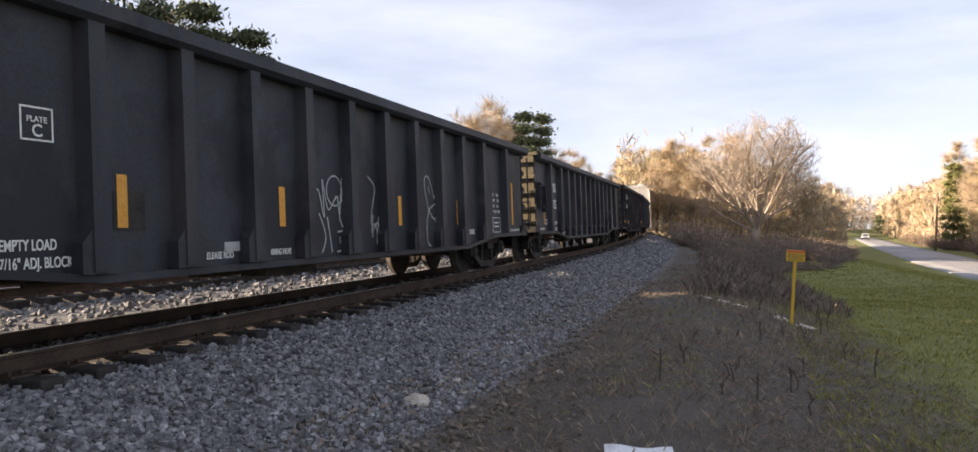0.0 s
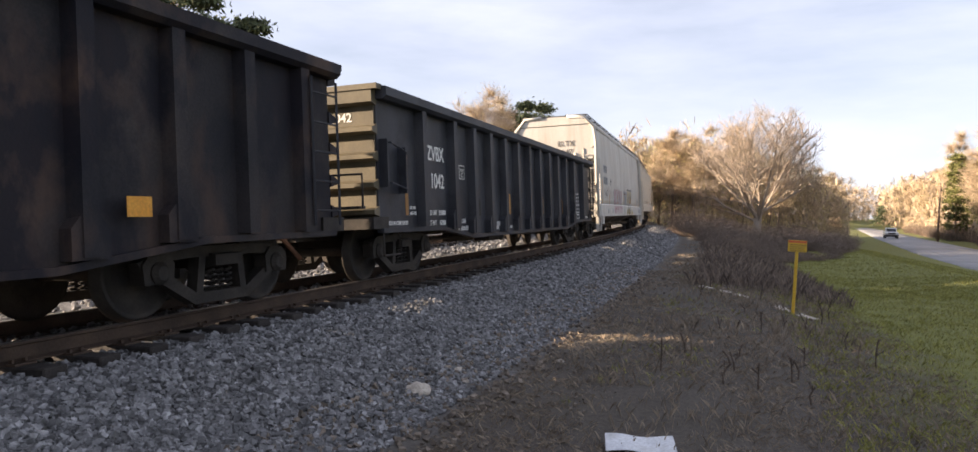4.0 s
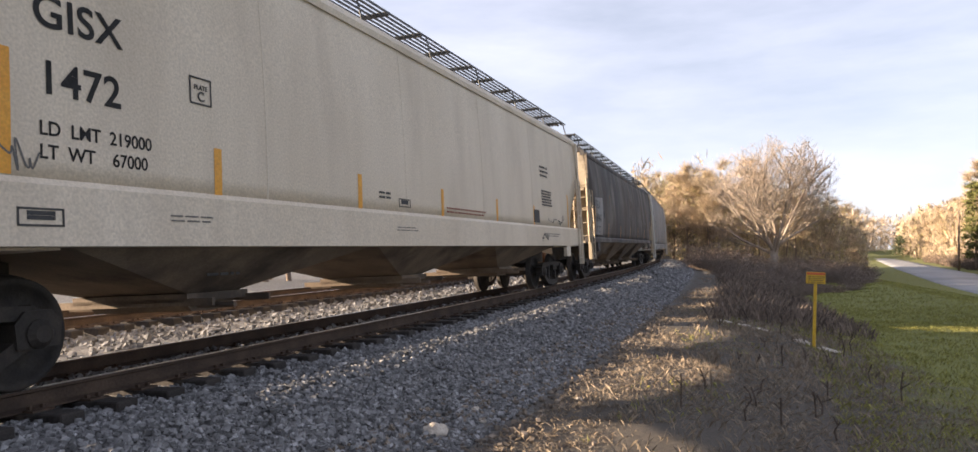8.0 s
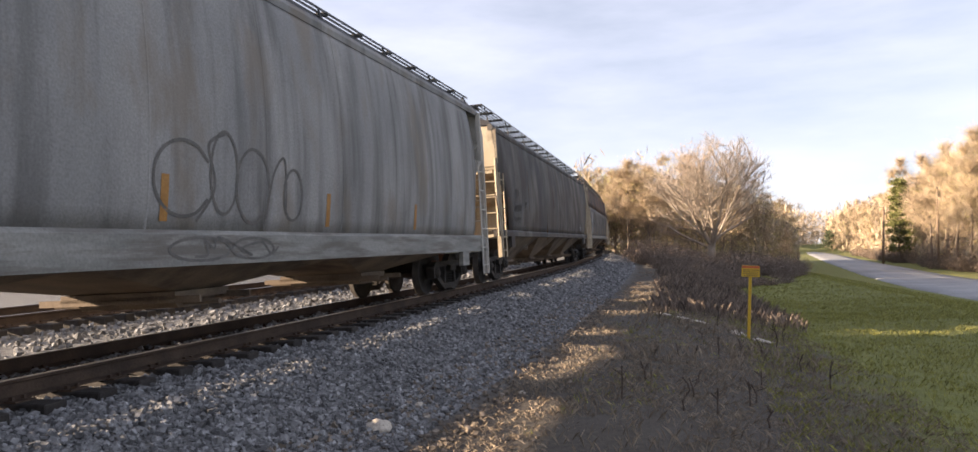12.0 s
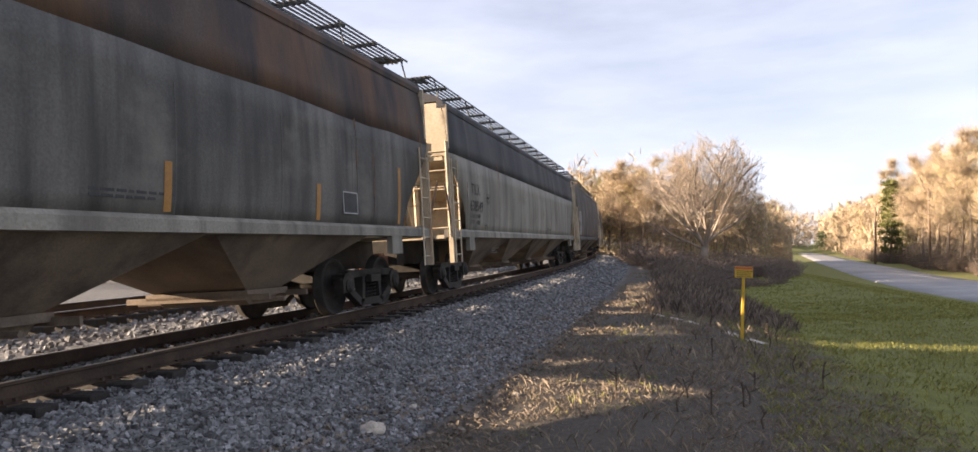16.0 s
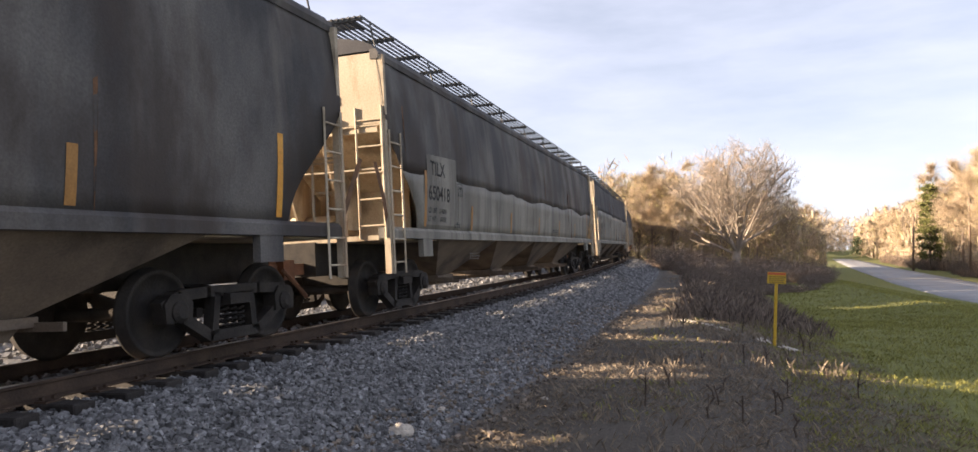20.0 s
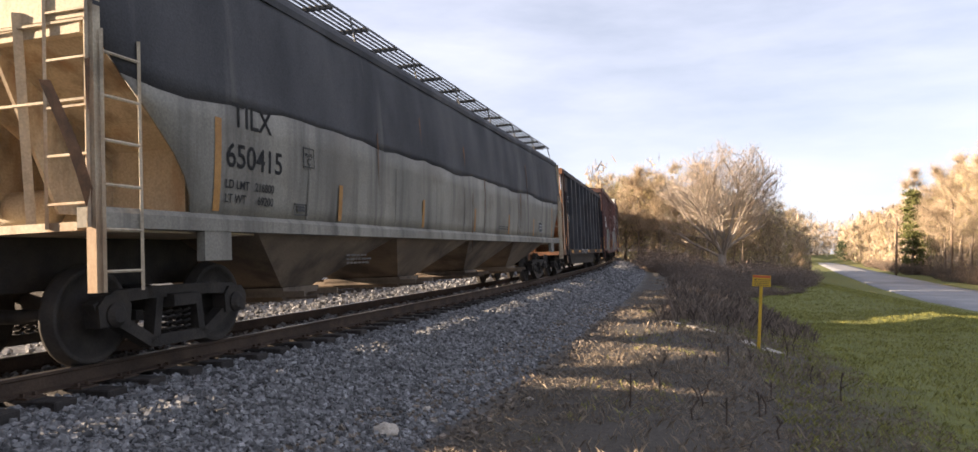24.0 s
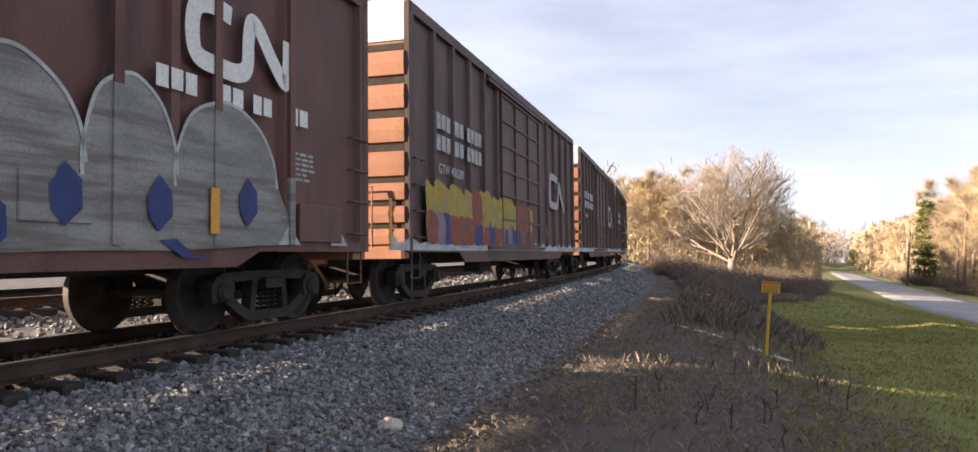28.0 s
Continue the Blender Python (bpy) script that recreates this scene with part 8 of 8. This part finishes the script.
lump("rock", 0.35, 9.56, (0.05, 0.04, 0.03), STONE, "small pale stone lying in the weeds", "rock", 4)


def board():
    x, y = 0.88, 6.07
    bm = bmesh.new()
    rows = []
    for i in range(9):
        rows.append([(-0.28 + 0.56 * i / 8, w, 0.02 + 0.012 * math.sin(i * 0.9 + w * 3)) for w in (-0.18, -0.06, 0.06, 0.18)])
    top = loft(bm, rows)
    low = loft(bm, [[(p[0], p[1], p[2] - 0.006) for p in r] for r in rows])
    bmesh.ops.recalc_face_normals(bm, faces=bm.faces[:])
    ob = part("litter_sheet", bm, PAPER)
    ob.matrix_basis = pose(x, y, ground_z(x, y) + 0.04, 4, 0, -4)
    tagged(ob, "dirty white sheet of card lying in the weeds", "litter")


board()


def slab_run():
    rnd = random.Random(4)
    a, b = Vector((4.3, 19.57)), Vector((5.65, 14.89))
    for i in range(6):
        if i == 3:
            continue
        p0, p1 = a.lerp(b, i / 6 + 0.02), a.lerp(b, (i + 1) / 6 - 0.025)
        bm = bmesh.new()
        n = 8
        left, right = [], []
        d = (p1 - p0).normalized()
        nrm = Vector((-d.y, d.x))
        for k in range(n + 1):
            p = p0.lerp(p1, k / n)
            w = 0.07 * (1 + 0.9 * noise.noise((p.x * 3, p.y * 3, i)))
            z = ground_z(p.x, p.y) + 0.012
            left.append((p.x + nrm.x * w, p.y + nrm.y * w, z + 0.03))
            right.append((p.x - nrm.x * w, p.y - nrm.y * w, z + 0.02))
        loft(bm, [[(q[0], q[1], q[2] - 0.15) for q in left], left, right, [(q[0], q[1], q[2] - 0.15) for q in right]])
        bmesh.ops.recalc_face_normals(bm, faces=bm.faces[:])
        ob = part("concrete_kerb", bm, STONE)
        tagged(ob, "low broken strip of pale concrete across the weeds", "kerb", "broken concrete strip")


slab_run()


# ---- loose ballast, weeds and grass ----
def scatter(count, s0, s1, u0, u1, power=1.6, seed=1):
    """Places on the map, denser towards the near end."""
    rng = np.random.default_rng(seed)
    s = s0 + (s1 - s0) * rng.random(count) ** power
    u = u0 + (u1 - u0) * rng.random(count)
    for a, b in zip(s, u):
        p = on_line(float(a), -float(b))
        yield p.x, p.y, float(a), float(b), rng


def stones(name, count, s0, s1, u0, u1, size, power, seed, label, mat=None, grow=0.02):
    """Angular broken stones, each a skewed block with its corners knocked off unevenly."""
    rng = np.random.default_rng(seed + 100)
    base = np.array([(x, y, z) for x in (-1, 1) for y in (-1, 1) for z in (-1, 1)], float)
    faces = np.array(((0, 1, 3, 2), (4, 6, 7, 5), (0, 4, 5, 1), (2, 3, 7, 6), (0, 2, 6, 4), (1, 5, 7, 3)))
    spots = [(x, y, s) for x, y, s, u, _ in scatter(count, s0, s1, u0, u1, power, seed) if not (0.1 < u < 0.56 and abs((s + 4) / 0.56 % 1 - 0.5) > 0.28)]
    n = len(spots)
    xy, along = np.array([q[:2] for q in spots]), np.array([q[2] for q in spots])
    r = size * (0.55 + 0.9 * rng.random(n) ** 1.5) * (1 + np.maximum(0, along - 10) * grow)
    q = base[None] * (0.5 + 0.5 * rng.random((n, 8, 3))) * r[:, None, None] * (0.55 + 0.55 * rng.random((n, 1, 3)))
    a, b = rng.random((2, n)) * 6.28
    ca, sa, cb, sb = np.cos(a), np.sin(a), np.cos(b), np.sin(b)
    x, y, z = q[:, :, 0], q[:, :, 1], q[:, :, 2]
    x, y = x * ca[:, None] - y * sa[:, None], x * sa[:, None] + y * ca[:, None]
    y, z = y * cb[:, None] - z * sb[:, None], y * sb[:, None] + z * cb[:, None]
    high = np.array([ground_z(float(i), float(j)) for i, j in xy]) + r * (0.1 + 0.5 * rng.random(n))
    v = np.stack((x + xy[:, :1], y + xy[:, 1:], z + high[:, None]), axis=2).reshape(-1, 3)
    f = (faces[None] + (np.arange(n) * 8)[:, None, None]).reshape(-1, 4)
    me = bpy.data.meshes.new(name)
    me.from_pydata(v.tolist(), [], f.tolist())
    me.materials.append(mat or BALLAST)
    tagged(new(name, me), label, "ballast", kind="stuff")


BROWN_STONE = material("brown stained ballast stone", (0.1, 0.082, 0.066), (0.22, 0.18, 0.14), 0.9, scale=(9, 9, 9), fine=60, bump=0.3, by_island=0.4)
stones("ballast_stones", 42000, 2.5, 30, 0.12, 3.1, 0.026, 1.8, 1, "coarse grey crushed ballast stones on the shoulder")
stones("ballast_stones", 12000, 24, 75, 0.12, 3.0, 0.034, 1.3, 6, "grey ballast stones farther along the shoulder", grow=0.012)
stones("ballast_stones", 3000, 2.5, 24, 2.3, 3.5, 0.027, 1.6, 2, "brown stained ballast stones at the edge of the weeds", BROWN_STONE)
stones("ballast_stones", 500, 2.5, 22, 3.2, 4.4, 0.022, 1.6, 5, "few ballast stones strayed into the weeds", BROWN_STONE)
stones("ballast_stones", 9000, 3, 45, -8.6, -1.75, 0.045, 1.3, 3, "sunlit ballast stones round the second track")
stones("ballast_stones", 2500, 3, 30, -1.45, -0.12, 0.036, 1.3, 4, "dark ballast stones between the rails")


def blades(name, count, s0, s1, u0, u1, height, width, lean, mat, power, seed, label, category, patch=0.0, clump=5):
    v, f = [], []
    for x, y, s, u, rng in scatter(count // clump, s0, s1, u0, u1, power, seed):
        if patch and noise.noise((x * 0.45, y * 0.45, seed)) < patch - 0.35 * rng.random():
            continue
        k = 1 + max(0, s - 8) * 0.035
        for _ in range(clump):
            px, py = x + 0.06 * rng.normal() * k, y + 0.06 * rng.normal() * k
            z = ground_z(px, py) - 0.01
            h = height * (0.5 + 0.9 * rng.random())
            a = rng.random() * 6.28
            l = h * lean * (0.3 + rng.random())
            w = width * k
            i = len(v)
            dx, dy = math.cos(a), math.sin(a)
            v += [(px - dy * w, py + dx * w, z), (px + dy * w, py - dx * w, z), (px + dx * l * 0.4 + dy * w * 0.7, py + dy * l * 0.4 - dx * w * 0.7, z + h * 0.65), (px + dx * l, py + dy * l, z + h)]
            f += [(i, i + 1, i + 2), (i, i + 2, i + 3)]
    me = bpy.data.meshes.new(name)
    me.from_pydata(v, [], f)
    me.materials.append(mat)
    tagged(new(name, me), label, category, kind="stuff")


blades("dead_grass", 70000, 2.0, 34, 3.3, 8.4, 0.045, 0.0024, 1.7, DEAD, 1.7, 11, "matted dead brown grass", "grass", -0.15)
blades("dead_grass", 9000, 6, 46, 3.6, 7.8, 0.11, 0.003, 0.8, DEAD, 1.2, 12, "tufts of taller dead grass", "grass", 0.2)
blades("lawn_grass", 110000, 1.0, 36, 6.6, 19, 0.07, 0.0042, 0.8, BLADE, 1.5, 13, "short mown green grass", "grass", -0.5)
blades("lawn_grass", 60000, 26, 78, 8.5, 21, 0.08, 0.0045, 0.8, BLADE, 1.2, 15, "mown green grass towards the road", "grass", -0.6)
blades("tall_weeds", 9000, 20, 46, 4.6, 8.6, 0.34, 0.0026, 0.5, SHRUB, 1.0, 16, "tall brown dead weeds below the brush", "weeds", -0.2)
blades("tall_weeds", 3000, 12, 40, 4.2, 7.6, 0.2, 0.002, 0.6, DEAD, 1.2, 17, "scattered straw-coloured weeds", "weeds", 0.1)
blades("weed_patch", 3500, 4, 26, 4.0, 8.5, 0.07, 0.006, 0.9, BLADE, 1.3, 14, "small green weeds among dead grass", "weeds", 0.28)


def stalks():
    rnd = random.Random(9)
    for i in range(48):
        s, u = rnd.uniform(8, 24), rnd.uniform(4.8, 7.6)
        p = on_line(s, -u)
        bm = bmesh.new()
        h = rnd.uniform(0.16, 0.42)
        rod(bm, [(0, 0, -0.02), (rnd.gauss(0, 0.02), rnd.gauss(0, 0.02), h * 0.5), (rnd.gauss(0, 0.04), rnd.gauss(0, 0.04), h)], 0.01, 4)
        for k in range(rnd.randrange(1, 4)):
            z = h * rnd.uniform(0.4, 0.9)
            rod(bm, [(0, 0, z), (rnd.gauss(0, 0.06), rnd.gauss(0, 0.06), z + 0.07)], 0.007, 3)
        ob = part("weed_stalk", bm, DARK_DEAD if rnd.random() < 0.8 else DEAD)
        ob.matrix_basis = pose(p.x, p.y, ground_z(p.x, p.y))
        tagged(ob, "dark dead weed stalk standing in the grass", "weed", "dead stalks in the weeds")


stalks()


# ---- pickup on the road ----
def pickup():
    t = tagged(new("pickup_truck"), "white pickup truck driving along the road", "pickup truck")
    bm = bmesh.new()
    prism(bm, [(-2.75, 0.5), (-2.8, 0.75), (-2.75, 1.05), (-0.9, 1.08), (1.0, 1.1), (1.15, 1.12), (2.6, 1.02), (2.75, 0.9), (2.75, 0.5)], -0.95, 0.95)
    bmesh.ops.bevel(bm, geom=bm.edges[:], offset=0.06, segments=2, affect="EDGES")
    part("body", bm, CAR_WHITE, t)
    bm = bmesh.new()
    prism(bm, [(-0.85, 1.05), (-0.7, 1.72), (0.45, 1.74), (1.15, 1.08)], -0.82, 0.82)
    bmesh.ops.bevel(bm, geom=bm.edges[:], offset=0.06, segments=2, affect="EDGES")
    cab = part("cab", bm, CAR_WHITE, t)
    bm = bmesh.new()
    sheet(bm, [[(1.13, -0.72, 1.14), (1.13, 0.72, 1.14), (0.53, 0.68, 1.66), (0.53, -0.68, 1.66)]], 0.02)
    part("windscreen", bm, GLASS, cab)
    for y in (-1, 1):
        bm = bmesh.new()
        prism(bm, [(-0.65, 1.15), (-0.58, 1.6), (0.4, 1.62), (0.85, 1.15)], y * 0.825, y * 0.84)
        part("side_window", bm, GLASS, cab)
        bm = bmesh.new()
        box(bm, 2.72, 2.78, min(y * 0.55, y * 0.88), max(y * 0.55, y * 0.88), 0.78, 0.95)
        part("headlight", bm, LAMP_GLASS, t)
        for x in (-1.75, 1.75):
            bm = bmesh.new()
            turned(bm, [(-0.12, 0.3), (-0.1, 0.37), (0.1, 0.37), (0.12, 0.3)], 20)
            wheel = part("wheel", bm, TYRE, t, at=pose(x, y * 0.86, 0.37))
            bm = bmesh.new()
            turned(bm, [(-0.13, 0.05), (-0.125, 0.22), (0.125, 0.22), (0.13, 0.05)], 14)
            part("rim", bm, GRATING, wheel)
    bm = bmesh.new()
    box(bm, 2.72, 2.8, -0.52, 0.52, 0.72, 0.96)
    part("grille", bm, GRIME, t)
    bm = bmesh.new()
    box(bm, 2.7, 2.86, -0.95, 0.95, 0.45, 0.66)
    part("bumper", bm, GRATING, t)
    bm = bmesh.new()
    box(bm, -2.3, 2.3, -0.8, 0.8, 0.3, 0.52)
    part("chassis", bm, GRIME, t)
    return t


PICKUP = pickup()


# ---- motion ----
def motions():
    times = [i * 0.5 for i in range(57)]
    for car, s in TRAIN:
        walk(car, [(t, line_pose(s - run(t), GAUGE / 2 + 0.045)) for t in times])
    first = WHEELSETS[0]
    walk(first, [(i / 30, pose(0, 0, 0, 0, math.degrees(-run(i / 30) / WHEEL_R))) for i in range(841)])
    for w in WHEELSETS[1:]:
        w.animation_data_create()
        w.animation_data.action = first.animation_data.action
        w.animation_data.action_slot = first.animation_data.action_slot
    rows = []
    for t, y in ((0, 213.2), (1, 191.1), (2, 169.1), (3, 147.9), (4, 126.8), (5, 105.7), (6, 84.5), (7, 65.7), (8, 45.0), (9, 24.3), (10, 1.8), (11, -18.4), (12, -36.8), (20, -110.3), (28, -128.6)):
        e0, e1 = road_edges(y)
        f0, f1 = road_edges(y - 4)
        k = 0.3
        a = math.degrees(math.atan2(-4, (f0 + (f1 - f0) * k) - (e0 + (e1 - e0) * k)))
        rows.append((t, pose(e0 + (e1 - e0) * k, y, ROAD_Z + 0.03, 0, 0, a)))
    walk(PICKUP, rows)


motions()
